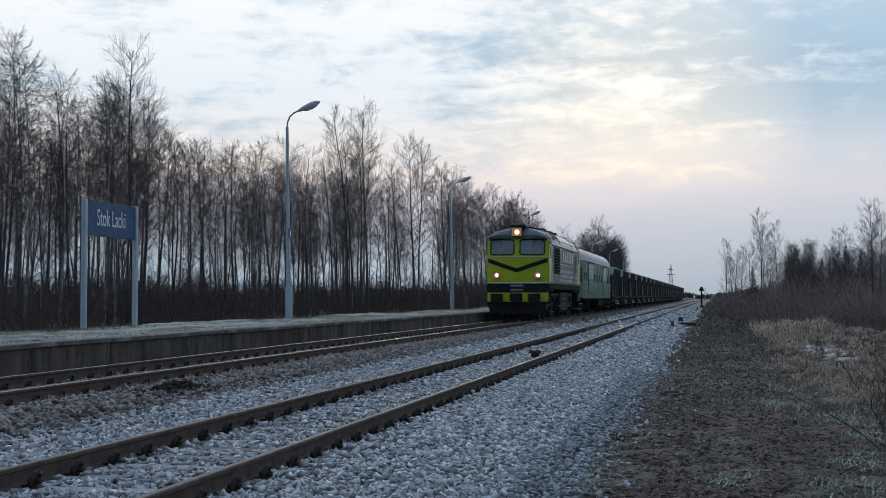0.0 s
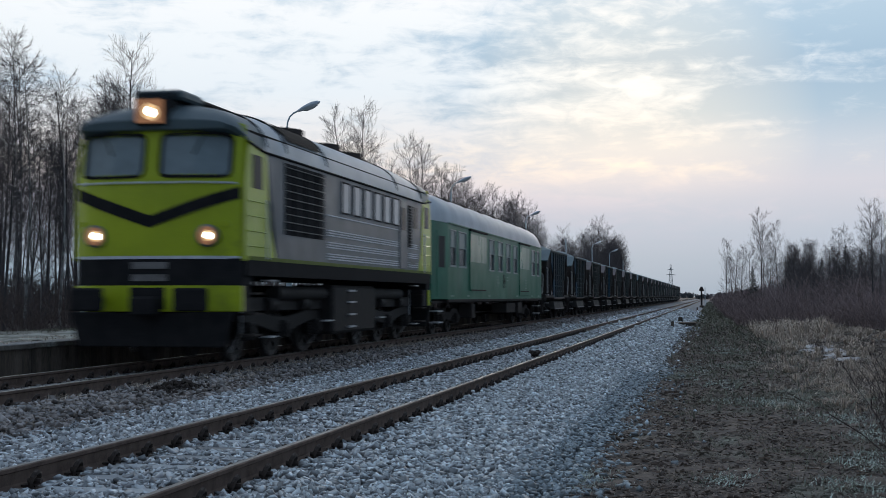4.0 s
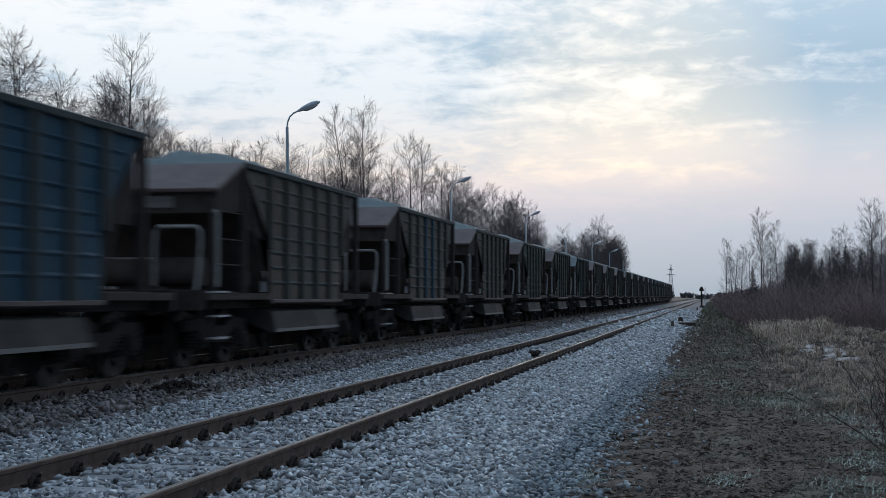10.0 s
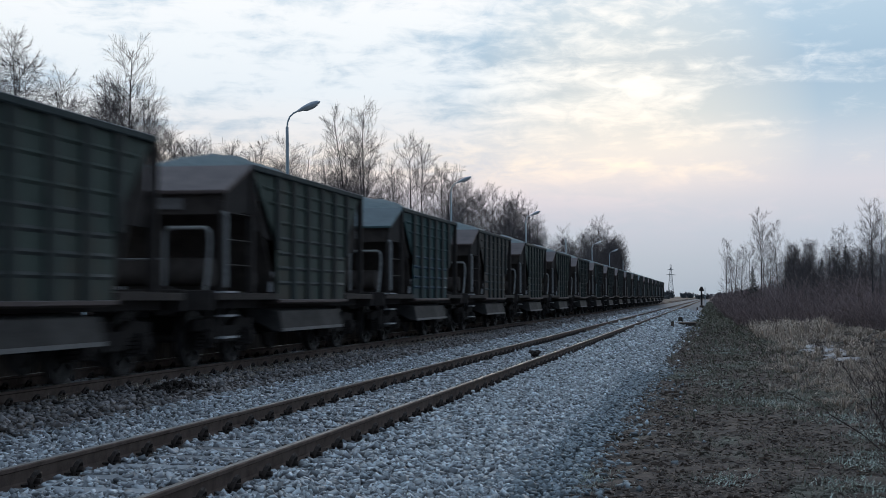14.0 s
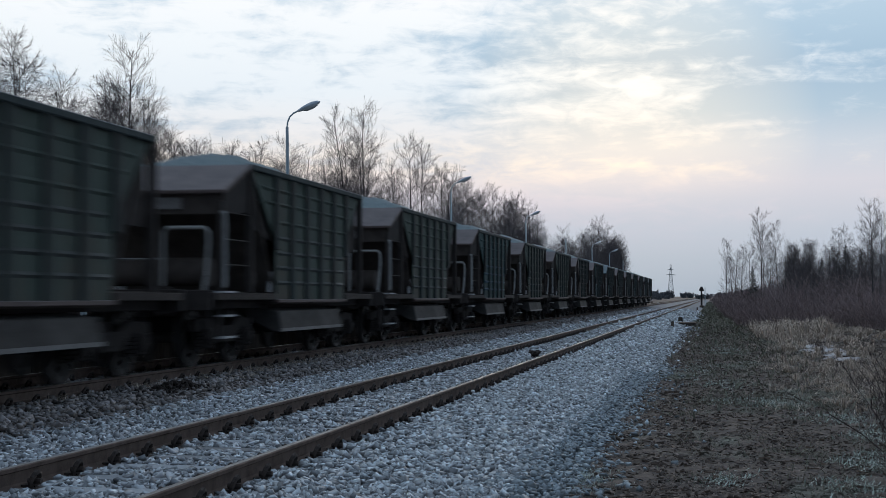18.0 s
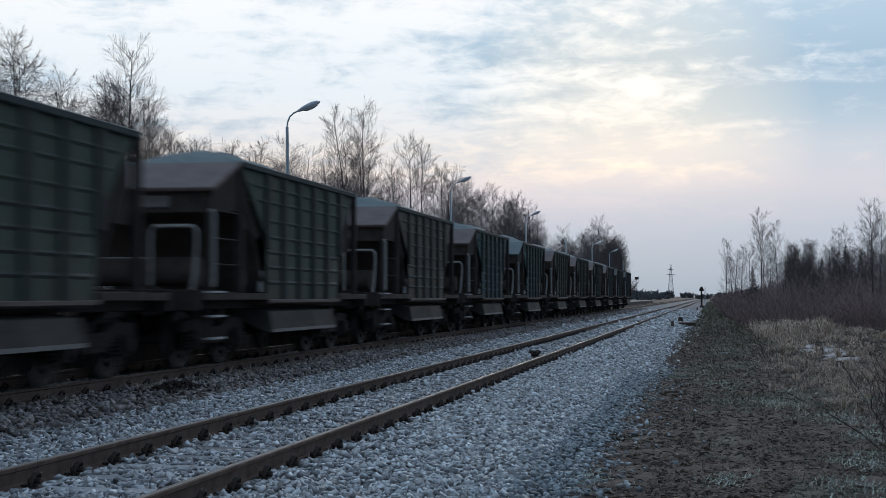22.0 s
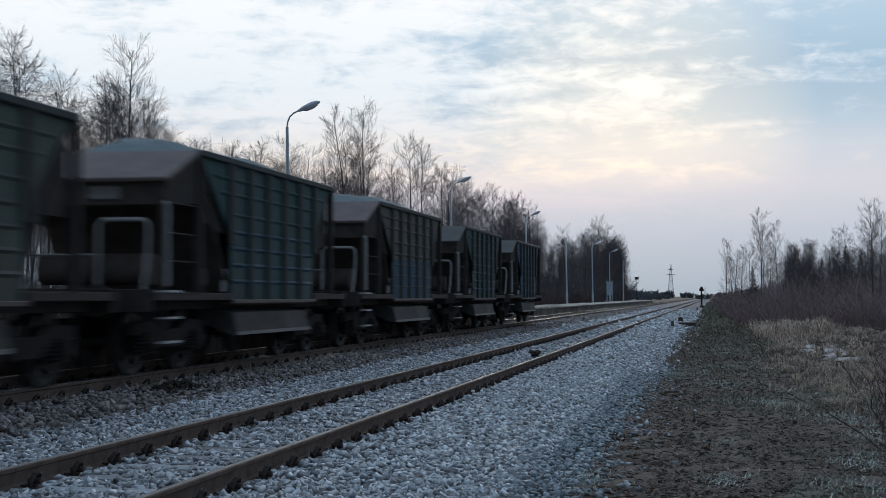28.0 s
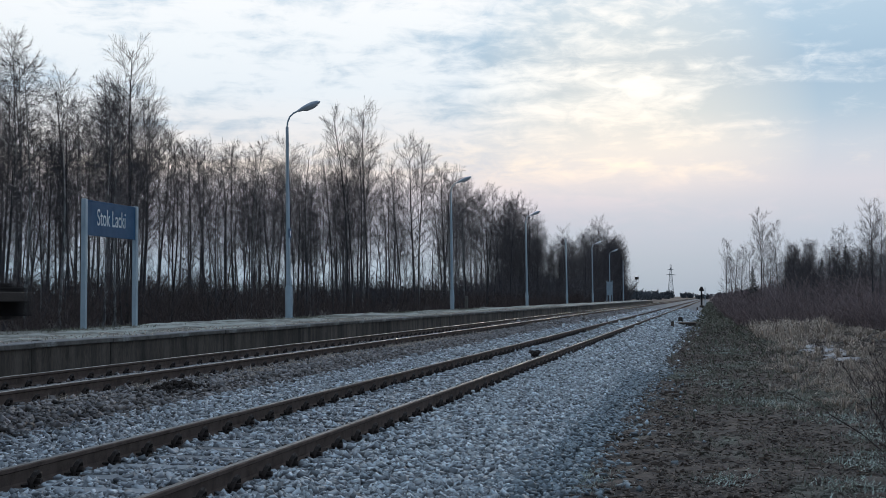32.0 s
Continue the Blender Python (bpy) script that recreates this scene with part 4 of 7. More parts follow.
# ---------------------------------------------------------------- coach
def coach():
    e = tagged(new("service_coach"), "green crew coach with pale frosted roof behind the locomotive", "railway coach")
    L0, L1 = -12.2, 12.75                     # body ends
    HW, B, C = 1.405, 1.01, 3.26             # half width, foot and cantrail
    V = 1.75                                 # tapered entrance at the leading end
    # openings of the near side: (centre, width)
    wins = {"near": [(-9.6 + 0.0, 0.86), (-8.0, 1.22), (-2.1, 1.06), (-0.05, 1.06), (1.95, 1.06), (3.9, 1.06), (9.58, 1.15), (11.25, 0.80)]}
    Z0, Z1 = 2.03, 3.08
    for s in (-1, 1):
        cuts = sorted((y - w / 2, y + w / 2) for y, w in wins["near"])
        wall = Geo()
        x0, x1 = s * (HW - 0.05), s * HW
        lo, hi = min(x0, x1), max(x0, x1)
        wall.box(lo, hi, L0 + V, L1 - 0.55, B, Z0).box(lo, hi, L0 + V, L1 - 0.55, Z1, C)
        y = L0 + V
        for a, b in cuts:
            if b < L1 - 0.55:
                wall.box(lo, hi, y, a, Z0, Z1)
                y = b
            else:
                wall.box(lo, hi, y, a, Z0, Z1)
                y = b
                break
        if y < L1 - 0.55:
            wall.box(lo, hi, y, L1 - 0.55, Z0, Z1)
        sw = part("side_wall", wall, GREEN, e)
        # drawn-in ends
        part("entrance_wall", Geo().prism([(s * HW, L0 + V), (s * (HW - 0.16), L0 + 0.05), (s * (HW - 0.21), L0 + 0.05), (s * (HW - 0.05), L0 + V)], "z", B + 0.03, C), GREEN, e)
        part("entrance_door", Geo().prism([(s * (HW - 0.02), L0 + V - 0.28), (s * (HW - 0.10), L0 + V - 1.15), (s * (HW - 0.14), L0 + V - 1.15), (s * (HW - 0.06), L0 + V - 0.28)], "z", B + 0.1, 3.0), GREEN, e)
        part("door_window", Geo().prism([(s * (HW - 0.005), L0 + V - 0.45), (s * (HW - 0.083), L0 + V - 0.98), (s * (HW - 0.11), L0 + V - 0.98), (s * (HW - 0.05), L0 + V - 0.45)], "z", 1.95, 2.85), DARKGLASS, e)
        part("rear_corner", Geo().prism([(s * HW, L1 - 0.55), (s * (HW - 0.03), L1), (s * (HW - 0.09), L1), (s * (HW - 0.05), L1 - 0.55)], "z", B, C), GREEN, e)
        for wy, ww in wins["near"]:
            if wy + ww / 2 > L1 - 0.55:
                continue
            w = part("window", Geo().box(min(s * (HW - 0.045), s * (HW - 0.035)), max(s * (HW - 0.045), s * (HW - 0.035)), wy - ww / 2, wy + ww / 2, Z0, 2.60), LOWGLASS, sw, "dark lower pane")
            part("window_pane", Geo().box(min(s * (HW - 0.030), s * (HW - 0.020)), max(s * (HW - 0.030), s * (HW - 0.020)), wy - ww / 2, wy + ww / 2, 2.58, Z1), SHEENGLASS, w, "upper pane with a pale reflection in its colour")
            fr = Geo()
            a, b = wy - ww / 2, wy + ww / 2
            lo2, hi2 = min(s * (HW - 0.05), s * (HW + 0.012)), max(s * (HW - 0.05), s * (HW + 0.012))
            fr.box(lo2, hi2, a - 0.03, b + 0.03, Z1 - 0.02, Z1 + 0.02).box(lo2, hi2, a - 0.05, b + 0.05, Z0 - 0.045, Z0 + 0.015)
            fr.box(lo2, hi2, a - 0.025, a + 0.012, Z0, Z1).box(lo2, hi2, b - 0.012, b + 0.025, Z0, Z1).box(lo2, hi2, a, b, 2.57, 2.605)
            part("window_frame", fr, FRAMEGREY, w, bevel=0.004)
        for a, b in ((-6.75, -3.45), (5.0, 8.05)):
            dw = part("loading_door", Geo().box(min(s * (HW + 0.004), s * (HW + 0.03)), max(s * (HW + 0.004), s * (HW + 0.03)), a, b, 1.3 if a < 0 else B + 0.15, 3.20), GREEN, e, "sliding loading door", bevel=0.008)
            part("rubbed_panel", Geo().box(min(s * (HW + 0.031), s * (HW + 0.034)), max(s * (HW + 0.031), s * (HW + 0.034)), a + 0.05, b - 0.05, 2.22, 3.10), PATCH, dw, "paler green panel with wavy reflections painted in")
            part("door_track", Geo().box(min(s * (HW + 0.002), s * (HW + 0.07)), max(s * (HW + 0.002), s * (HW + 0.07)), a - 0.1, b + 0.1, 3.20, 3.26), BLACKP, dw)
            part("door_runner", Geo().box(min(s * HW, s * (HW + 0.04)), max(s * HW, s * (HW + 0.04)), a + 0.2, b - 0.2, 1.30, 1.34), UNDER, dw)
        vent = Geo()
        for i in range(11):
            vent.box(min(s * HW, s * (HW + 0.02)), max(s * HW, s * (HW + 0.02)), 0.62, 1.14, 1.45 + i * 0.042, 1.465 + i * 0.042)
        part("vent_grille", vent, BLACKP, sw, "dark louvred vent")
        for y, n, wd in ((-0.95, 4, 0.6), (1.55, 2, 0.5), (6.6, 6, 0.55)):
            for i in range(n):
                part("stencil_bar", Geo().box(min(s * (HW + 0.034), s * (HW + 0.037)), max(s * (HW + 0.034), s * (HW + 0.037)), y, y + wd * (0.7 + 0.3 * ((i * 7) % 3) / 2), 1.86 - i * 0.11, 1.90 - i * 0.11) if y > 5 else
                     Geo().box(min(s * (HW + 0.001), s * (HW + 0.004)), max(s * (HW + 0.001), s * (HW + 0.004)), y, y + wd * (0.7 + 0.3 * ((i * 7) % 3) / 2), 1.80 - i * 0.11, 1.84 - i * 0.11), PATCH, sw)
        for y in (-10.0, -7.2, -2.9, 4.2, 8.9, 11.2):
            part("stencil_bar", Geo().box(min(s * (HW + 0.001), s * (HW + 0.004)), max(s * (HW + 0.001), s * (HW + 0.004)), y, y + 0.5, 1.10, 1.16), PATCH, sw)
        part("gutter", Geo().box(min(s * (HW - 0.01), s * (HW + 0.035)), max(s * (HW - 0.01), s * (HW + 0.035)), L0 + V, L1 - 0.1, C - 0.015, C + 0.025), GREEN, e)
        part("foot_angle", Geo().box(min(s * (HW - 0.03), s * (HW + 0.012)), max(s * (HW - 0.03), s * (HW + 0.012)), L0 + V, L1 - 0.3, B - 0.05, B + 0.02), UNDER, e)
        for y0 in (L0 + 0.75, L1 - 1.0):
            for z in (0.36, 0.68):
                # near-side steps painted bright for their glint, far-side ones left dark
                part("step", Geo().box(min(s * 1.1, s * 1.38), max(s * 1.1, s * 1.38), y0 - 0.38, y0 + 0.38, z, z + 0.04), BRIGHT if s > 0 else UNDER, e)
            for k in (-0.4, 0.36):
                part("step_bracket", Geo().box(min(s * 1.1, s * 1.13), max(s * 1.1, s * 1.13), y0 + k, y0 + k + 0.04, 0.36, 1.0), UNDER, e)
    for y, d in ((L0, -1), (L1, 1)):
        part("end_wall", Geo().box(-HW + 0.17, HW - 0.17, min(y, y - d * 0.06), max(y, y - d * 0.06), B - 0.05, C), GREEN, e)
        part("gangway", Geo().box(-0.55, 0.55, min(y, y + d * 0.38), max(y, y + d * 0.38), 1.1, 3.25), BLACKP, e, bevel=0.05)
    # barrel roof, drawn down at both ends
    rings = []
    n = 15
    for y, hw, hc, drop in ((L0 - 0.0, HW - 0.22, 0.52, 0.06), (L0 + 0.25, HW - 0.17, 0.72, 0.0), (L0 + 0.9, HW - 0.08, 0.92, 0.0), (L0 + V, HW + 0.02, 0.95, 0.0), (0, HW + 0.02, 0.95, 0.0), (L1 - 2.2, HW + 0.02, 0.95, 0.0), (L1 - 1.0, HW + 0.01, 0.90, 0.0), (L1 - 0.3, HW - 0.02, 0.70, 0.0), (L1, HW - 0.08, 0.50, 0.05)):
        ring = []
        for i in range(n):
            a = math.pi * i / (n - 1)
            ring.append((hw * math.copysign(abs(math.cos(a)) ** 0.78, math.cos(a)), y, C - drop + hc * math.sin(a) ** 0.85))
        ring += [(-hw + 0.05, y, C - drop - 0.04), (hw - 0.05, y, C - drop - 0.04)]
        rings.append(ring)
    part("roof", Geo().loft(rings), ROOFPALE, e, "pale frosted barrel roof", smooth=50)
    for y in (-8.6, -5.4, -2.2, 1.0, 4.2, 7.4, 9.8):
        g = Geo().box(0.74, 1.04, y - 0.32, y + 0.32, C + 0.60, C + 0.84)
        part("roof_vent", g, UNDER, e, bevel=0.05)
        part("roof_vent", Geo().box(-1.04, -0.74, y - 0.32, y + 0.32, C + 0.60, C + 0.84), UNDER, e, bevel=0.05)
    part("roof_seam", Geo().tube([(0.98, L0 + V, C + 0.80), (0.98, L1 - 2.2, C + 0.80)], 0.012, 5), UNDER, e)
    part("underframe", Geo().box(-1.25, 1.25, L0 + 0.1, L1 - 0.1, 0.92, 1.0), UNDER, e)
    for y0, y1, x0, x1, z in ((2.0, 4.3, 0.75, 1.34, 0.50), (5.2, 6.4, 0.8, 1.34, 0.45), (-5.6, -5.0, 0.85, 1.30, 0.42)):
        part("equipment_box", Geo().box(x0, x1, y0, y1, z, 0.88), UNDER, e, bevel=0.02)
        part("equipment_box", Geo().box(-x1, -x0, y0, y1, z, 0.88), UNDER, e, bevel=0.02)
    for x in (-0.5, 0.5):
        part("truss_rod", Geo().tube([(x, -6, 0.86), (x, -4, 0.55), (x, 4, 0.55), (x, 6, 0.86)], 0.03, 6), UNDER, e)
    buffers(e, L0 - 0.02, L0 - 0.62)
    buffers(e, L1 + 0.02, L1 + 0.54)
    for y in (-8.6, 8.6):
        bogie(e, y, 2.5, 0.46)
    return e


# ---------------------------------------------------------------- diesel locomotive
def locomotive():
    e = tagged(new("diesel_locomotive"), "lime green and grey diesel locomotive with lit headlamps", "locomotive")
    F, R, HW = -8.2, 8.2, 1.47
    S0, S1 = 1.70, 3.55                      # foot and eaves of the body

    def section(y, hw, top, foot, eave):
        """Half round: foot, side, eaves and the arched roof of one cross-section."""
        pts = [(hw, y, foot), (hw, y, eave)]
        for a in np.linspace(0.18, math.pi - 0.18, 11):
            pts.append((hw * 0.985 * math.copysign(abs(math.cos(a)) ** 0.9, math.cos(a)), y, eave + (top - eave) * math.sin(a) ** 0.8))
        return pts + [(-hw, y, eave), (-hw, y, foot)]
    # roof shell
    roof = []
    for y, hw, top in ((F + 1.55, HW, 4.38), (F + 3.0, HW, 4.45), (0, HW, 4.45), (R - 3.0, HW, 4.45), (R - 1.55, HW, 4.38)):
        sec = section(y, hw, top, S1, S1)[1:-1]
        roof.append(sec + [(-hw + 0.05, y, S1 - 0.05), (hw - 0.05, y, S1 - 0.05)])
    part("roof", Geo().loft(roof), LOCOROOF, e, "grey arched roof", smooth=40)
    for s, y_end in ((-1, F), (1, R)):
        cabroof = []
        for dy, k, top, eave in ((0.06, 0.86, 4.00, 3.90), (0.20, 0.92, 4.14, 3.88), (0.5, 0.965, 4.28, 3.79), (0.95, 0.99, 4.35, 3.62), (1.58, 1.0, 4.385, S1)):
            y = y_end - s * dy
            sec = section(y, HW * k, top, eave, eave)[1:-1]
            cabroof.append(sec + [(-HW * k + 0.05, y, eave - 0.06), (HW * k - 0.05, y, eave - 0.06)])
        part("cab_roof", Geo().loft(cabroof if s > 0 else cabroof[::-1]), CABBLUE, e, "dark blue-grey cab roof", smooth=40)
        # rounded cab front, openings for the two windscreens
        def face_y(x, z):
            return y_end - s * (0.42 * (abs(x) / 1.45) ** 4 + 0.16 * max(0.0, z - 2.75) ** 1.3)
        xs = [-1.42, -1.36, -1.27, -1.16, -0.7, -0.15, 0.15, 0.7, 1.16, 1.27, 1.36, 1.42]
        zs = [1.74, 2.2, 2.75, 3.0, 3.1, 3.74, 3.82, 3.96]
        shell = Geo()
        vs, fs = [], []
        for z in zs:
            for x in xs:
                vs.append((x, face_y(x, z), z))
        n = len(xs)
        for j in range(len(zs) - 1):
            for i in range(n - 1):
                if 3.0 <= zs[j] < 3.7 and (2 <= i <= 4 or 6 <= i <= 8) and zs[j] >= 3.05 and zs[j] < 3.6:
                    continue
                q = (j * n + i, j * n + i + 1, (j + 1) * n + i + 1, (j + 1) * n + i)
                fs.append(q if s < 0 else q[::-1])
        front = part("cab_front", shell.add(vs, fs), LIME, e, "lime green cab front", smooth=40)
        for sx in (-1, 1):
            x0, x1 = 0.15, 1.27
            pane, frame_g = Geo(), Geo()
            pts = [(sx * x, face_y(x, z) + s * -0.03, z) for x, z in ((x0, 3.08), (x0 + 0.55, 3.08), (x1, 3.08), (x1, 3.77), (x0 + 0.55, 3.77), (x0, 3.77))]
            pane.add(pts, [(0, 1, 4, 5), (1, 2, 3, 4)])
            ws = part("windscreen", pane, CABGLASS, front, "windscreen with pale sky reflection in its colour")
            loop = [(sx * x, face_y(x, z) + s * 0.008, z) for x, z in ((x0 + 0.09, 3.07), (0.7, 3.06), (x1 - 0.10, 3.07), (x1 - 0.02, 3.10), (x1 + 0.01, 3.17), (x1 + 0.01, 3.65), (x1 - 0.02, 3.73), (x1 - 0.10, 3.77), (0.7, 3.78), (x0 + 0.09, 3.77), (x0 + 0.02, 3.74), (x0 - 0.01, 3.66), (x0 - 0.01, 3.17), (x0 + 0.02, 3.10), (x0 + 0.09, 3.07))]
            part("windscreen_seal", frame_g.tube(loop, 0.030, 5), BLACKP, ws)
            for cx, cz, tx, tz in ((x0, 3.07, 1, 1), (x1, 3.07, -1, 1), (x0, 3.77, 1, -1), (x1, 3.77, -1, -1)):      # rounded corners
                cn = [(cx, cz), (cx + tx * 0.13, cz), (cx + tx * 0.04, cz + tz * 0.04), (cx, cz + tz * 0.13)]
                part("windscreen_corner", Geo().add([(sx * x, face_y(x, z) + s * 0.002, z) for x, z in cn], [(0, 1, 2), (0, 2, 3)]), LIME, ws)
            part("wiper", Geo().tube([(sx * 0.85, face_y(0.8, 3.7) + s * 0.02, 3.74), (sx * 0.70, face_y(0.7, 3.4) + s * 0.03, 3.42)], 0.012, 5), BLACKP, ws)
            lx = sx * 0.965
            ly = face_y(0.965, 2.10)
            hl = part("headlamp", Geo().tube([(lx, ly + s * -0.10, 2.10), (lx, ly + s * 0.06, 2.10), (lx, ly + s * 0.07, 2.10)], [0.185, 0.185, 0.155], 20), CHROME, front, "round headlamp, lit" if s < 0 else "round headlamp", smooth=40)
            part("reflector", Geo().disc((lx, ly + s * 0.066, 2.10), "y", 0.150, 0.008, 20), HALO if s < 0 else LAMPGLASS, hl)
            part("bulb", Geo().disc((lx + 0.03, ly + s * 0.078, 2.10), "y", 0.054, 0.006, 16), HEADLIGHT if s < 0 else LAMPGLASS, hl)
            part("glow_ring", Geo().disc((lx + 0.03, ly + s * 0.073, 2.10), "y", 0.092, 0.004, 18), RINGGLOW if s < 0 else LAMPGLASS, hl)
            part("marker_lamp", Geo().disc((sx * 1.22, face_y(1.22, 2.2) + s * 0.01, 2.3), "y", 0.05, 0.03, 10), LIME, front)
            part("grab_rail", Geo().tube([(sx * 1.36, face_y(1.36, 2.95) + s * 0.03, 2.965), (sx * 1.15, face_y(1.15, 2.95) + s * 0.04, 2.965), (sx * 0.7, face_y(0.7, 2.95) + s * 0.04, 2.965), (sx * 0.01, face_y(0.0, 2.95) + s * 0.04, 2.965)], 0.016, 6), WHITEP, front)
            # black chevron
            ch = Geo()
            cv, cf = [], []
            xx = np.linspace(0, 1.41, 12)
            for x in xx:
                zt = 2.43 + 0.48 * x / 1.40
                for z in (zt - 0.20, zt):
                    cv.append((sx * x, face_y(x, z) + s * 0.014, z))
            for i in range(11):
                cf.append((2 * i, 2 * i + 2, 2 * i + 3, 2 * i + 1))
            part("chevron", ch.add(cv, cf), BLACKP, front, "black painted chevron")
        bl = Geo()
        cv, cf = [], []
        for x in np.linspace(-1.40, 1.40, 15):
            for z in (1.725, 1.775):
                cv.append((x, face_y(x, z) + s * 0.012, z))
        for i in range(14):
            cf.append((2 * i, 2 * i + 2, 2 * i + 3, 2 * i + 1))
        part("white_line", bl.add(cv, cf), WHITEP, front)
        # black skirt, lime buffer beam, pilot
        sk = Geo()
        prof = [(x, y_end - s * (0.40 * (abs(x) / 1.45) ** 4)) for x in (-1.44, -1.3, -1.0, -0.5, 0, 0.5, 1.0, 1.3, 1.44)]
        prof += [(1.44, y_end - s * 0.9), (-1.44, y_end - s * 0.9)]
        part("nose_skirt", sk.prism(prof, "z", 1.30, 1.735), BLACKP, e)
        inner = [(x * 0.985, y - s * 0.16) for x, y in prof[:-2]][::-1]
        bm_g = Geo().prism([(x, y + s * 0.02) for x, y in prof[:-2]] + inner, "z", 0.87, 1.295)
        part("buffer_beam", bm_g, LIME, e, "lime green buffer beam", bevel=0.01)
        core = [(x * 0.97, y - s * 0.165) for x, y in prof[:-2]]
        part("beam_core", Geo().prism(core + [(1.36, y_end - s * 1.0), (-1.36, y_end - s * 1.0)], "z", 0.86, 1.298), LOCOUNDER, e)
        for x0, x1 in ((-0.34, 0.28),):
            part("beam_panel", Geo().box(x0, x1, min(y_end + s * 0.03, y_end - s * 0.1), max(y_end + s * 0.03, y_end - s * 0.1), 0.90, 1.27), BLACKP, e, bevel=0.02)
        for sx in (-1, 1):
            xb = sx * 0.875
            g = Geo().tube([(xb, y_end, 1.06), (xb, y_end + s * 0.45, 1.06)], 0.10, 10)
            b = part("buffer", g, UNDER, e)
            part("buffer_plate", Geo().box(xb - 0.29, xb + 0.29, min(y_end + s * 0.44, y_end + s * 0.50), max(y_end + s * 0.44, y_end + s * 0.50), 0.88, 1.25), BLACKP, b, "large rectangular buffer head", bevel=0.03)
        part("coupling", Geo().box(-0.22, 0.22, min(y_end, y_end + s * 0.35), max(y_end, y_end + s * 0.35), 0.80, 1.12), BLACKP, e, bevel=0.04)
        pil = Geo().prism([(-1.40, 0.86), (1.40, 0.86), (1.25, 0.30), (-1.25, 0.30)], "y", y_end - s * 0.12, y_end - s * 0.02)
        part("pilot_plate", pil, BLACKP, e, bevel=0.015)
        for z in (1.62, 1.42):
            part("number_bars", Geo().box(-0.30, 0.30, min(y_end + s * 0.005, y_end + s * 0.02), max(y_end + s * 0.005, y_end + s * 0.02), z - 0.055, z + 0.055), RAILGREY, e, "pale lettering bars")
        part("lamp_housing", Geo().box(-0.28, 0.28, min(y_end - s * 0.02, y_end - s * 0.7), max(y_end - s * 0.02, y_end - s * 0.7), 3.90, 4.36), BLACKP, e, "top headlamp box", bevel=0.04)
        tl = part("headlamp", Geo().box(-0.255, 0.255, min(y_end - s * 0.05, y_end + s * 0.045), max(y_end - s * 0.05, y_end + s * 0.045), 3.91, 4.34), BLACKP, e, "square top headlamp", bevel=0.02)
        part("reflector", Geo().box(-0.235, 0.235, min(y_end + s * 0.045, y_end + s * 0.058), max(y_end + s * 0.045, y_end + s * 0.058), 3.93, 4.32), HALO if s < 0 else LAMPGLASS, tl)
        part("bulb", Geo().disc((0.02, y_end + s * 0.068, 4.11), "y", 0.070, 0.006, 16), HEADLIGHT if s < 0 else LAMPGLASS, tl)
        part("glow_ring", Geo().disc((0.02, y_end + s * 0.062, 4.11), "y", 0.135, 0.006, 18), RINGGLOW if s < 0 else LAMPGLASS, tl)
        part("roof_unit", Geo().box(-0.42, 0.42, min(y_end - s * 0.30, y_end - s * 1.3), max(y_end - s * 0.30, y_end - s * 1.3), 4.36, 4.52), CABBLUE, e, "flat rooftop cooling unit", bevel=0.04)
        for k in range(12):
            part("cooling_slat", Geo().box(-0.36 + k * 0.06, -0.33 + k * 0.06, min(y_end - s * 0.285, y_end - s * 0.33), max(y_end - s * 0.285, y_end - s * 0.33), 4.40, 4.49), BLACKP, e)
        part("roof_walkway", Geo().box(-0.30, 0.30, min(y_end - s * 1.7, y_end - s * 7.9), max(y_end - s * 1.7, y_end - s * 7.9), 4.47, 4.51), UNDER, e, "dark roof walkway")
    part("body_core", Geo().box(-HW + 0.09, HW - 0.09, F + 0.8, R - 0.8, S0, S1 + 0.35), BLACKP, e)
    for s in (-1, 1):
        def slab(name, y0, y1, z0, z1, d0, d1, mat, parent=e, label="", bevel=0.0):
            return part(name, Geo().box(min(s * (HW + d0), s * (HW + d1)), max(s * (HW + d0), s * (HW + d1)), y0, y1, z0, z1), mat, parent, label, bevel=bevel)
        wall = slab("side_wall", F + 2.15, R - 1.75, S0, S1 + 0.02, -0.08, 0, SILVER, e, "grey painted body side")
        # lime cab sides with slanted joint
        for d, yy in ((1, F), (-1, R)):
            o = [(yy + d * 0.40, S0), (yy + d * 2.15, S0), (yy + d * 1.75, 2.3), (yy + d * 1.55, S1 + 0.02), (yy + d * 0.62, S1 + 0.15), (yy + d * 0.42, 3.0)]
            cs = part("cab_side", Geo().prism(o, "x", s * (HW - 0.08), s * (HW + 0.004)), LIME, e, "lime green cab side")
            slab("cab_window", yy + d * 0.78 if d > 0 else yy - 1.32, yy + d * 1.32 if d > 0 else yy - 0.78, 2.92, 3.48, 0.0, 0.012, DARKGLASS, cs, "dark cab side window", 0.003)
            for z in (1.95, 2.2, 2.45, 2.7):
                part("side_ridge", Geo().tube([(s * (HW + 0.006), yy + d * 0.55, z), (s * (HW + 0.006), yy + d * 1.6, z)], 0.012, 5), LIME, cs)
            part("grab_rail", Geo().tube([(s * (HW + 0.05), yy + d * 1.50, 1.75), (s * (HW + 0.05), yy + d * 1.50, 2.75)], 0.016, 6), WHITEP, cs)
            fill = Geo().prism([(yy + d * 2.20, S0), (yy + d * 1.60, S1), (yy + d * 2.35, S1), (yy + d * 2.35, S0)], "x", s * (HW - 0.08), s * HW - s * 0.003)
            part("side_filler", fill, SILVER, e)
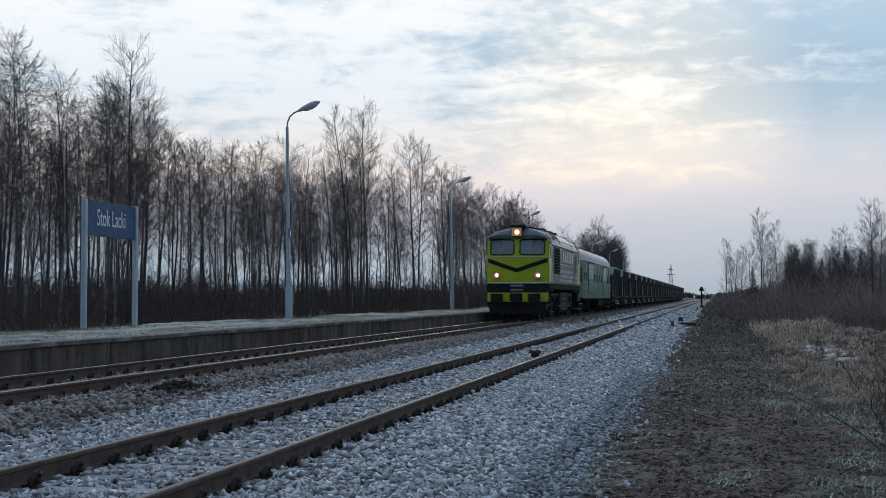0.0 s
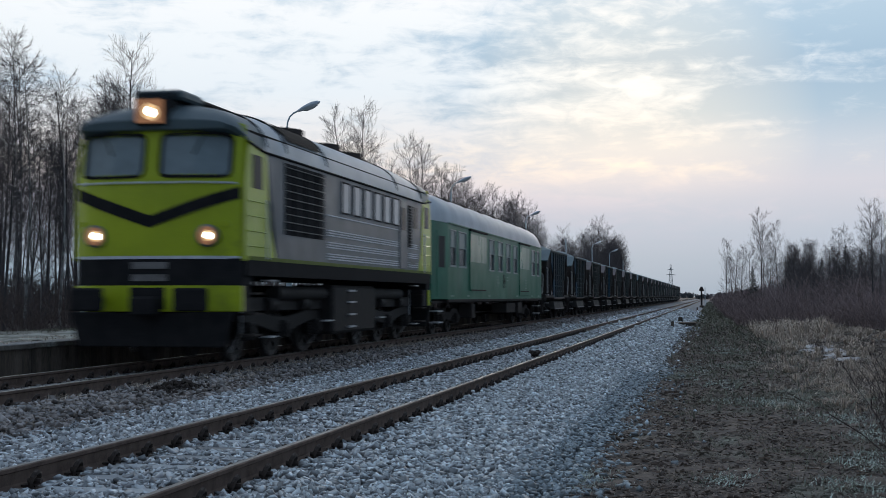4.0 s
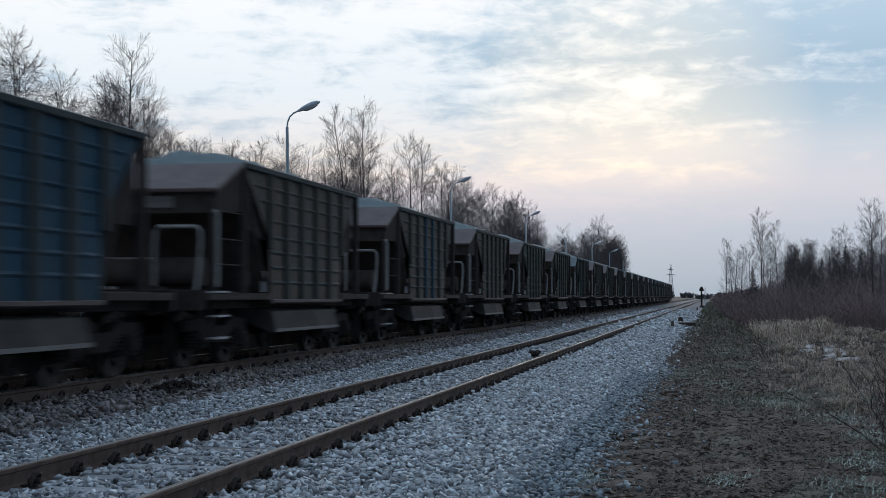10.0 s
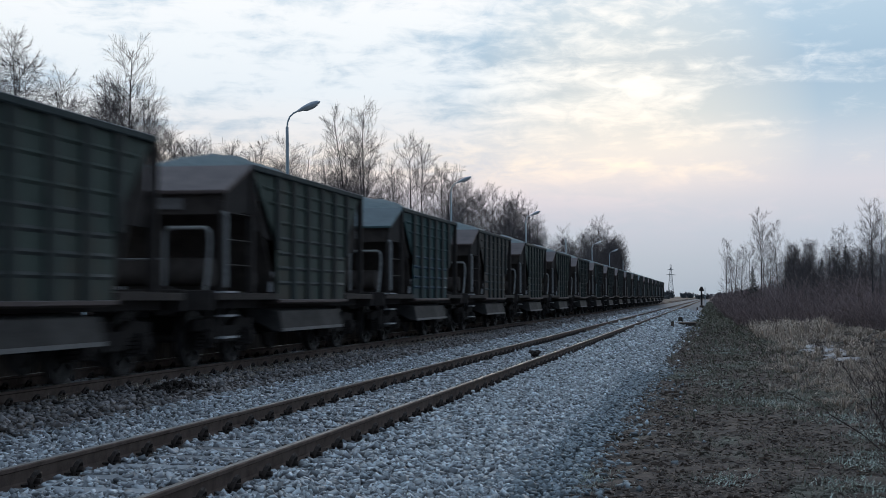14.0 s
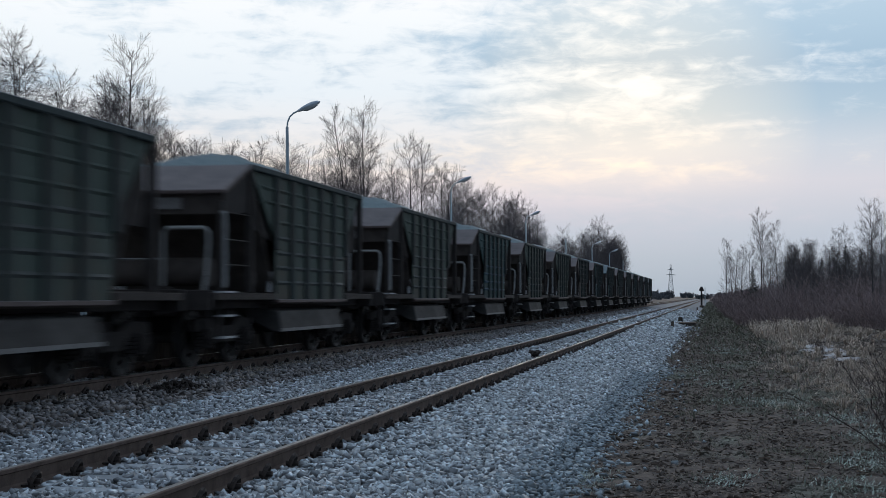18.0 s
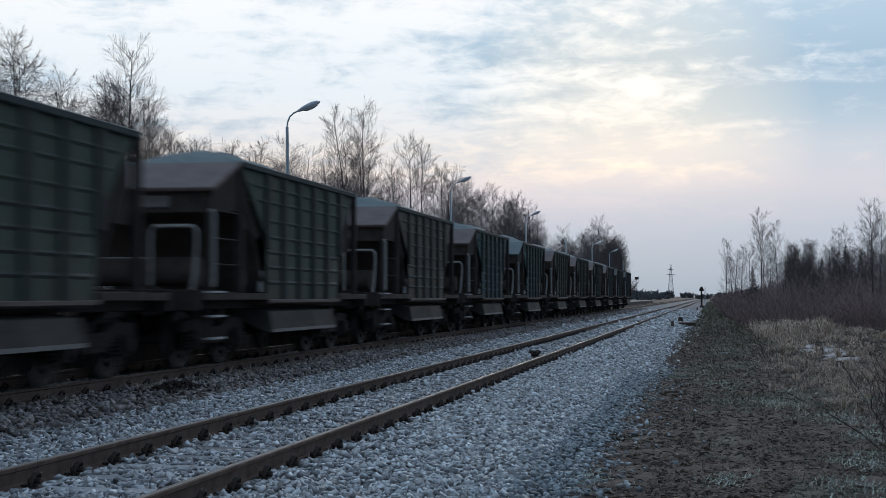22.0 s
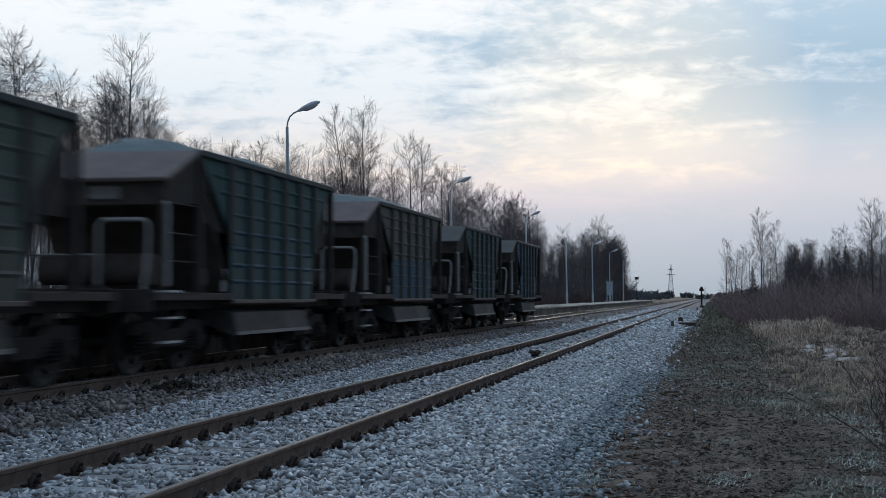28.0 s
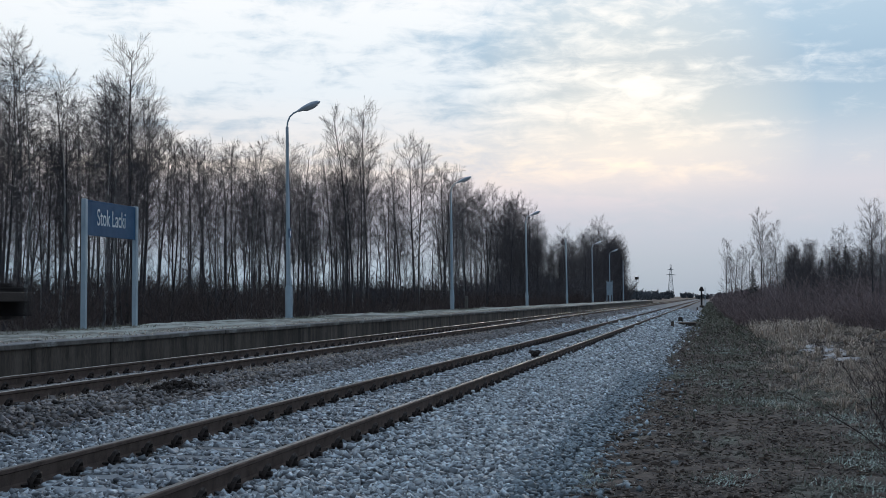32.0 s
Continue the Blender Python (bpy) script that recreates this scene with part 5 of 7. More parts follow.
        slab("sill_stripe", F + 0.6, R - 0.5, S0 + 0.02, S0 + 0.085, 0.004, 0.016, YELLOWP, wall, "dull lime sill stripe")
        slab("sill", F + 0.5, R - 0.5, 1.46, S0 + 0.02, -0.12, 0.01, BLACKP, e)
        # large radiator grille behind the leading cab
        gr = slab("radiator_grille", F + 2.6, F + 5.2, 2.22, 3.50, 0.001, 0.012, BLACKP, wall, "large black radiator grille")
        for i in range(9):
            z = 2.30 + i * 0.14
            slab("louvre", F + 2.62, F + 5.18, z, z + 0.016, 0.012, 0.035, RAILGREY, gr)
        for y in (F + 3.1, F + 3.85, F + 4.6):
            slab("grille_bar", y, y + 0.03, 2.22, 3.50, 0.012, 0.04, BLACKP, gr)
        for y0 in (F + 6.6, F + 7.55, F + 8.5, F + 9.45, F + 10.4, F + 11.35):
            w = slab("engine_window", y0, y0 + 0.62, 2.85, 3.45, 0.002, 0.010, CABGLASS, wall, "engine room window greyed for the sky behind it")
            fr = Geo()
            lo, hi = min(s * HW, s * (HW + 0.02)), max(s * HW, s * (HW + 0.02))
            fr.box(lo, hi, y0 - 0.03, y0 + 0.65, 3.45, 3.48).box(lo, hi, y0 - 0.03, y0 + 0.65, 2.82, 2.85).box(lo, hi, y0 - 0.03, y0, 2.85, 3.45).box(lo, hi, y0 + 0.62, y0 + 0.65, 2.85, 3.45)
            part("window_frame", fr, BLACKP, w)
        for zb in (2.72, 2.42, 2.18, 1.95):
            for k in range(1 if zb > 2.7 else 3):
                z = zb - 0.05 * k
                slab("white_stripe", F + 5.45, F + 11.9, z, z + 0.024, 0.002, 0.012, WHITEP, wall)
                if zb < 2.5:
                    slab("white_stripe", F + 13.1, F + 14.2, z, z + 0.024, 0.002, 0.012, WHITEP, wall)
        d = slab("side_door", F + 12.05, F + 12.85, S0 + 0.1, 3.48, 0.001, 0.018, SILVER, wall, "grey side door", 0.006)
        slab("door_window", F + 12.2, F + 12.7, 2.75, 3.3, 0.019, 0.024, DARKGLASS, d)
        v = slab("vent_grille", F + 13.05, F + 13.45, 2.35, 3.40, 0.002, 0.012, BLACKP, wall, "dark narrow louvred vent")
        for i in range(14):
            slab("louvre", F + 13.05, F + 13.45, 2.38 + i * 0.073, 2.395 + i * 0.073, 0.012, 0.03, SILVER, v)
        slab("engine_window", F + 13.65, F + 14.15, 2.85, 3.4, 0.002, 0.010, DARKGLASS, wall)
        slab("data_panel", F + 13.2, F + 14.0, 1.92, 2.06, 0.013, 0.016, RAILGREY, wall, "pale data panel, unreadable")
        part("gutter", Geo().tube([(s * (HW + 0.012), F + 0.5, S1 + 0.12), (s * (HW + 0.015), F + 1.4, S1 + 0.02), (s * (HW + 0.015), R - 1.4, S1 + 0.02), (s * (HW + 0.012), R - 0.5, S1 + 0.12)], 0.022, 6), BLACKP, e)
        # roof hatch and seams
        hatch = []
        for y0, y1 in ((F + 3.0, F + 5.3),):
            cv = []
            for y in (y0, y1):
                for a in np.linspace(0.35, 0.95, 6):
                    cv.append((s * HW * 0.985 * math.cos(a) ** 0.9 * 1.012, y, S1 + 0.90 * math.sin(a) ** 0.8 + 0.012))
            part("roof_grille", Geo().add(cv, [(i, i + 1, i + 7, i + 6) for i in range(5)]), BLACKP, e, "dark roof intake mesh")
        for i, y in enumerate((F + 1.62, F + 2.8, F + 5.5, F + 11.9, R - 1.62)):
            rise = 0.835 if abs(y) > 6 else 0.895
            pts = [(s * HW * 0.985 * math.cos(a) ** 0.9, y, S1 + rise * math.sin(a) ** 0.8) for a in np.linspace(0.1, 1.4, 10)]
            part("roof_seam", Geo().tube(pts, 0.022, 5), BLACKP, e)
        # underframe boxes and steps
        for y0, y1, z0, z1, mt in ((-1.85, 1.85, 0.35, 1.35, LOCOUNDER), (-0.75, -0.2, 0.42, 1.38, STEEL)):
            part("fuel_tank", Geo().box(min(s * 0.5, s * 1.36), max(s * 0.5, s * 1.36), y0, y1, z0, z1), mt, e, bevel=0.06) if mt is LOCOUNDER else part("tank_ladder", Geo().box(min(s * 1.37, s * 1.42), max(s * 1.37, s * 1.42), y0, y1, 0.46, 0.50).box(min(s * 1.37, s * 1.42), max(s * 1.37, s * 1.42), y0, y1, 0.72, 0.76).box(min(s * 1.37, s * 1.42), max(s * 1.37, s * 1.42), y0, y1, 0.98, 1.02).box(min(s * 1.37, s * 1.42), max(s * 1.37, s * 1.42), y0, y1, 1.22, 1.26), BRIGHT, e)
        for y0 in (-2.0, 2.0):
            part("air_tank", Geo().tube([(s * 1.15, y0 - 0.0, 1.18), (s * 1.15, y0 * 2.6, 1.18)], 0.13, 10), LOCOUNDER, e, smooth=40)
            # plates in the pale glint colour draw bright streaks along the underframe
            part("tread_plate", Geo().box(min(s * 1.30, s * 1.42), max(s * 1.30, s * 1.42), min(y0 * 1.02, y0 * 1.3), max(y0 * 1.02, y0 * 1.3), 0.62, 0.65), BRIGHT, e)
        for y0 in (F + 2.1, R - 2.1):
            part("tread_plate", Geo().box(min(s * 1.28, s * 1.44), max(s * 1.28, s * 1.44), y0 - 0.22, y0 + 0.22, 0.40, 0.43), BRIGHT, e)
            part("tread_plate", Geo().box(min(s * 1.28, s * 1.44), max(s * 1.28, s * 1.44), y0 - 0.22, y0 + 0.22, 1.38, 1.41), BRIGHT, e)
        for y0 in (F + 1.2, R - 1.2):
            for z in (0.45, 0.80, 1.15):
                part("step", Geo().box(min(s * 1.2, s * 1.44), max(s * 1.2, s * 1.44), y0 - 0.25, y0 + 0.25, z, z + 0.035), UNDER, e)
    for y in (-1.6, 1.4, 3.4):
        part("roof_fan", Geo().disc((0, y, 4.50), "z", 0.62, 0.07, 24).disc((0, y, 4.56), "z", 0.50, 0.03, 24), UNDER, e)
    part("exhaust", Geo().box(-0.35, 0.35, 4.2, 5.2, 4.42, 4.58), UNDER, e, bevel=0.04)
    for y in (-4.3, 4.3):
        bogie(e, y, 4.2, 0.525, axles=3, heavy=True)
    return e


# ---------------------------------------------------------------- the train made up, front to back
LOCO_AT, COACH_AT, FIRST_WAGON = 65.63 + 8.2, 94.95, 110.85 + 3.17
WAGONS = 24


def build_train():
    loco = locomotive()
    MOVING.append((loco, LOCO_AT))
    MOVING.append((coach(), COACH_AT))
    two_tone = hopper_wagon(WGREY, GLINTGREY, HOODBROWN, "grey hopper wagon with blue lower side panels and brown end hood", 5)
    for wall in [o for o in two_tone.children if o.name.startswith("side_wall")]:
        s = 1 if wall.data.vertices[0].co.x > 0 else -1
        for a, b in zip(np.linspace(W_F + 1.5, W_R - 1.35, 6), np.linspace(W_F + 1.5, W_R - 1.35, 6)[1:]):
            part("lower_panel", Geo().box(min(s * (W_HALF - 0.043), s * (W_HALF - 0.030)), max(s * (W_HALF - 0.043), s * (W_HALF - 0.030)), a + 0.02, b - 0.02, 1.08, 2.02), WBLUE, wall, "blue overpainted panel")
    kinds = [hopper_wagon(WBLUE, GLINTBLUE, HOODGREY, "blue hopper wagon heaped with frosted crushed stone, pale frosted end hood", 1),
             hopper_wagon(WGREEN, GLINTGREY, HOODBROWN, "sooty dark green hopper wagon heaped with crushed stone, brown end hood", 2),
             hopper_wagon(WGREY, GLINTGREY, HOODBROWN, "dark grimy grey hopper wagon heaped with crushed stone, brown end hood", 3),
             hopper_wagon(WTEAL, GLINTBLUE, HOODBROWN, "weathered teal hopper wagon heaped with crushed stone, brown end hood", 4), two_tone,
             hopper_wagon(WTEAL, GLINTBLUE, HOODDARK, "weathered teal hopper wagon loaded below the rim, dark olive end hood", 6, 0.05),
             hopper_wagon(WBLUE, GLINTBLUE, HOODDARK, "last blue hopper wagon loaded below the rim, dark olive end hood", 7, 0.15),
             hopper_wagon(WTEAL, GLINTBLUE, HOODGREY, "weathered teal hopper wagon heaped with crushed stone, pale frosted end hood", 8)]
    order = [0, 0, 2, 2, 2, 1, 1, 7, 2, 1, 1, 1, 3, 1, 1, 2, 3, 7, 1, 1, 3, 4, 5, 6]
    used = set()
    for i in range(WAGONS):
        k = order[i % len(order)]
        if k in used:
            w = copy_thing(kinds[k], shift(0, 0, 0))
            for b in w.children:
                for o in b.children:
                    if o.name.startswith("wheelset"):
                        AXLES.append((o, o.location.y, WHEEL_R))
        else:
            used.add(k)
            w = kinds[k]
        if i == 3:                          # two ribs painted blue
            for wall in [o for o in w.children if o.name.startswith("side_wall")]:
                for rib in [o for o in wall.children if o.name.startswith("rib")][2:4]:
                    rib.data = rib.data.copy()
                    rib.data.materials[0] = WBLUE
        MOVING.append((w, FIRST_WAGON + i * W_LEN))


build_train()
# ---------------------------------------------------------------- woods, scrub and ground cover
def bare_tree(seed, h, girth, limbs, first, spread, droop, subs=6, twigs=5, lean=0.0, twin=False, up=0.9):
    """Trunk and crown of a leafless tree: limbs on the trunk, branches on limbs, twigs on branches."""
    rnd = random.Random(seed)
    trunk, crown = Geo(), Geo()
    up_v = Vector((0, 0, 1))

    def stem(base, top_h, g, phase):
        pts, rad = [], []
        for i in range(9):
            t = i / 8
            pts.append(Vector((base[0] + lean * t * t * top_h + 0.020 * top_h * math.sin(4.1 * t + phase) * t ** 0.7, base[1] + 0.020 * top_h * math.cos(3.6 * t + phase * 2) * t, base[2] + top_h * t)))
            rad.append(g * (1 - 0.93 * t ** 0.9) + 0.006)
        trunk.tube(pts, rad, 6, cap=False)
        for k in range(limbs):
            t = first + (0.985 - first) * ((k + rnd.random() * 0.8) / limbs) ** 0.85
            i = min(7, int(t * 8))
            p = pts[i].lerp(pts[i + 1], t * 8 - i)
            a = k * 2.4 + rnd.uniform(-0.5, 0.5)
            reach = spread * h * (1.10 - t) ** 0.40 * (0.55 + 0.45 * min(1.0, (t - first) / 0.2)) * rnd.uniform(0.6, 1.15)
            limb(p, a, reach, rad[i] * 0.32 + 0.004)

    def limb(p, a, reach, r):
        d = Vector((math.cos(a), math.sin(a), up * rnd.uniform(0.6, 1.5))).normalized()
        line = [p]
        for i in range(4):
            d = (d + Vector((rnd.uniform(-0.13, 0.13), rnd.uniform(-0.13, 0.13), 0.07 - droop * i * 0.22))).normalized()
            line.append(line[-1] + d * reach / 4)
        crown.tube(line, [r, r * 0.75, r * 0.55, r * 0.36, 0.007], 3, cap=False)
        for k in range(subs):
            t = 0.18 + 0.82 * (k + rnd.random()) / subs
            i = min(3, int(t * 4))
            q = line[i].lerp(line[i + 1], t * 4 - i)
            ax = (line[i + 1] - line[i]).normalized()
            side = ax.cross(Vector((rnd.uniform(-1, 1), rnd.uniform(-1, 1), rnd.uniform(-1, 1)))).normalized()
            b = (ax * 0.8 + side * rnd.uniform(0.5, 0.9) + up_v * (0.18 - droop * 0.5)).normalized()
            ln = reach * rnd.uniform(0.30, 0.58) * (1.2 - 0.6 * t)
            bow = side * ln * rnd.uniform(-0.10, 0.06)
            m1 = q + b * ln * 0.5
            m2 = q + b * ln + bow + up_v * ln * (0.12 - droop * 0.40)
            crown.tube([q, m1, m2], [0.0066, 0.0048, 0.0026], 3, cap=False)
            for j in range(twigs):
                u = 0.15 + 0.85 * (j + rnd.random()) / twigs
                s0 = q.lerp(m1, u * 2) if u < 0.5 else m1.lerp(m2, u * 2 - 1)
                tw = (b * 0.9 + Vector((rnd.uniform(-1, 1), rnd.uniform(-1, 1), rnd.uniform(-0.7, 0.9) - droop * 1.3)) * 0.62).normalized()
                w = tw.cross(Vector((rnd.uniform(-1, 1), rnd.uniform(-1, 1), rnd.uniform(-1, 1)))).normalized() * 0.0034
                tip = s0 + tw * ln * rnd.uniform(0.25, 0.55)
                mid = s0.lerp(tip, 0.5) + side * ln * rnd.uniform(-0.05, 0.05)
                crown.add([s0 - w, s0 + w, mid + w * 0.8, mid - w * 0.8, tip], [(0, 1, 2, 3), (3, 2, 4)])
    stem((0, 0, -0.3), h + 0.3, girth, rnd.uniform(0, 6))
    if twin:
        stem((0.35, 0.25, -0.3), h * 0.86, girth * 0.75, rnd.uniform(0, 6))
    return trunk, crown


def tree_kind(name, label, bark, *args, **kw):
    t, c = bare_tree(*args, **kw)
    return name, label, t.mesh("trunk", bark, 60), c.mesh("crown", TWIG)


KINDS = [tree_kind("alder_tree", "tall bare alder with slim dark trunk", BARK, 11, 14.0, 0.120, 42, 0.30, 0.22, 0.06, subs=12, twigs=10, up=0.80),
         tree_kind("birch_tree", "bare birch with pale trunk and fine hanging twigs", BIRCH, 12, 14.0, 0.090, 40, 0.32, 0.21, 0.48, subs=11, twigs=11, up=1.0),
         tree_kind("alder_tree", "bare alder with thin dark trunk and steep branches", BARK, 13, 14.0, 0.100, 40, 0.36, 0.21, 0.0, subs=12, twigs=10, up=1.0),
         tree_kind("birch_tree", "slender bare birch with dark fissured foot", BIRCH, 14, 14.0, 0.082, 38, 0.36, 0.20, 0.35, subs=11, twigs=11, up=1.0),
         tree_kind("aspen_tree", "bare aspen with two stems and an open round crown", BARK, 15, 14.0, 0.120, 36, 0.36, 0.25, 0.0, subs=12, twigs=10, twin=True, up=0.85),
         tree_kind("alder_tree", "bare forked alder with broad crown", BARK, 16, 14.0, 0.135, 48, 0.24, 0.25, 0.06, subs=12, twigs=10, up=0.75)]
THIN = [tree_kind("young_tree", "thin bare young tree in the dense wood", BARK, 21, 10.0, 0.058, 26, 0.24, 0.22, 0.1, subs=8, twigs=7, up=0.9),
        tree_kind("young_birch", "thin pale young birch in the dense wood", BIRCH, 22, 10.0, 0.052, 26, 0.26, 0.21, 0.4, subs=8, twigs=7, up=0.9),
        tree_kind("young_tree", "leaning thin bare young tree", BARK, 23, 10.0, 0.052, 26, 0.30, 0.22, 0.0, subs=8, twigs=7, lean=0.12, up=1.0)]
DENSE = [tree_kind("alder_tree", "bare alder branched densely down to the ground", BARK, 31, 14.0, 0.13, 64, 0.06, 0.27, 0.05, subs=10, twigs=9, up=0.7),
         tree_kind("willow_tree", "bare many-stemmed willow with a dense round crown", BARK, 32, 14.0, 0.12, 48, 0.05, 0.30, 0.05, subs=10, twigs=9, twin=True, up=0.8)]


def plant(kind, x, y, scale, turn, tall=1.0, group="trees of the wood"):
    name, label, t, c = kind
    e = tagged(new(name), label, "tree", group)
    lean_x, lean_y = 2.6 * math.sin(x * 12.9 + y * 7.3), 2.6 * math.sin(x * 5.1 - y * 9.7)
    e.matrix_basis = pose(x, y, float(ground_z(x, y)) - 0.05, lean_x, lean_y, turn)
    e.scale = (scale, scale, scale * tall)
    part("trunk", t, None, e)
    part("crown", c, None, e)
    return e


def skyline_height(x, y):
    """Height of the wood on each bearing, fitted to its skyline from the camera."""
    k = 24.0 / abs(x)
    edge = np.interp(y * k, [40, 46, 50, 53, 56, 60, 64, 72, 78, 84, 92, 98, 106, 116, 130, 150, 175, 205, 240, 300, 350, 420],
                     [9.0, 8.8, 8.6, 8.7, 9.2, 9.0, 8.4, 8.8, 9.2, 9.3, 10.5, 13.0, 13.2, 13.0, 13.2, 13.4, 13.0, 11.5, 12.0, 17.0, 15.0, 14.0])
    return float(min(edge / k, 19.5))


def build_wood():
    rnd = random.Random(5)
    # trees that stand out against the sky: place, height, kind
    for x, y, h, k in ((-25, 58.7, 12.0, 4), (-23, 44.8, 9.2, 1), (-22, 49, 9.2, 3), (-26, 54.5, 9.4, 2), (-30, 62, 11.0, 0), (-24, 92.5, 13.4, 4), (-24.5, 99.5, 14.6, 2), (-24, 96, 12.5, 0),
                       (-24, 114, 13.8, 5), (-25, 121, 14.4, 2), (-24, 128, 13.0, 0), (-25, 143, 14.2, 3), (-24, 152, 13.0, 2), (-24, 170, 13.5, 0), (-23, 180, 13.0, 5), (-24, 196, 11.0, 5),
                       (-26, 330, 19.0, 5), (-25, 345, 17.5, 5), (-24, 365, 16.0, 5), (-25, 310, 16.0, 0), (-22, 72, 9.2, 5), (-23, 79, 9.4, 5), (-22.5, 83, 9.3, 0), (-22, 66, 8.6, 1), (-25, 400, 16.5, 5), (-26.5, 425, 15.0, 5), (-24, 380, 17.0, 5), (-27.5, 440, 13.0, 5)):
        plant(KINDS[k], x, y, h / 14.0, rnd.uniform(0, 360))
    n = 0
    while n < 98:
        y = 36 + 300 * rnd.random() ** 1.7
        x = -21 - 24 * rnd.random() ** 1.3 - 0.02 * y
        if y > 1.05 * (-x) / 0.30 * 1.6 + 60 or y < 1.55 * -x:
            continue
        if y < -x / 0.19 and y > -x / 0.30 and rnd.random() < 0.45:
            continue
        h = skyline_height(x, y) * rnd.uniform(0.70, 0.98)
        plant(KINDS[rnd.choice((0, 1, 2, 2, 3, 3, 0, 5))], x, y, h / 14.0, rnd.uniform(0, 360), rnd.uniform(0.95, 1.05))
        n += 1
    n = 0
    while n < 112:
        y = 36 + 330 * rnd.random() ** 1.8
        x = -19.5 - 26 * rnd.random() - 0.02 * y
        if y < 1.5 * -x:
            continue
        h = skyline_height(x, y) * rnd.uniform(0.45, 0.85)
        plant(THIN[rnd.randrange(3)], x, y, h / 10.0, rnd.uniform(0, 360), rnd.uniform(0.9, 1.15))
        n += 1
    # thicker stand in one camera bearing, behind the sign and the first lamp
    for i in range(24):
        x = -21 - 24 * rnd.random()
        y = -x / rnd.uniform(0.29, 0.43)
        k = THIN[rnd.randrange(3)] if i % 3 == 0 else KINDS[rnd.choice((0, 1, 2, 3, 5))]
        plant(k, x, y, skyline_height(x, y) * rnd.uniform(0.7, 1.0) / (10.0 if i % 3 == 0 else 14.0), rnd.uniform(0, 360))
    for i in range(13):
        x = -21 - 17 * rnd.random()
        y = -x / rnd.uniform(0.43, 0.56)
        plant(KINDS[rnd.choice((0, 1, 2, 3, 3, 1))], x, y, skyline_height(x, y) * rnd.uniform(0.85, 1.12) / 14.0, rnd.uniform(0, 360))
    # close growth at the near end
    for i in range(64):
        y = rnd.uniform(36, 64)
        x = -21 - rnd.random() * 18
        if y < 1.5 * -x or y > 2.45 * -x:
            continue
        k = THIN[rnd.randrange(3)] if i % 3 else KINDS[rnd.choice((0, 2, 3))]
        plant(k, x, y, skyline_height(x, y) * rnd.uniform(0.6, 1.0) / (10.0 if i % 3 else 14.0), rnd.uniform(0, 360))
    # end of the wood, close set
    for i in range(100):
        y = rnd.uniform(165, 410)
        x = min(-20.5, -0.0536 * y - 3.0) - rnd.random() * 9
        k = DENSE[rnd.randrange(2)] if i % 2 else KINDS[rnd.choice((0, 2, 5))]
        plant(k, x, y, min(skyline_height(x, y), 15.5) * rnd.uniform(0.62, 1.0) / 14.0, rnd.uniform(0, 360))
    # depth of the wood, filling the gaps between the trunks
    for i in range(32):
        x = -38 - 40 * rnd.random()
        y = -x / rnd.uniform(0.17, 0.62)
        k = THIN[rnd.randrange(3)] if i % 3 == 0 else KINDS[rnd.choice((0, 2, 3, 5))]
        plant(k, x, y, skyline_height(x, y) * rnd.uniform(0.42, 0.70) / (10.0 if i % 3 == 0 else 14.0), rnd.uniform(0, 360))
    # round dark crowns closing the wood's far end
    for i in range(16):
        y = rnd.uniform(300, 430)
        x = -0.0536 * y - 3.4 - rnd.random() * 4.0
        plant(DENSE[i % 2], x, y, rnd.uniform(12.0, 16.0) * min(1.0, 400 / y) / 14.0, rnd.uniform(0, 360))


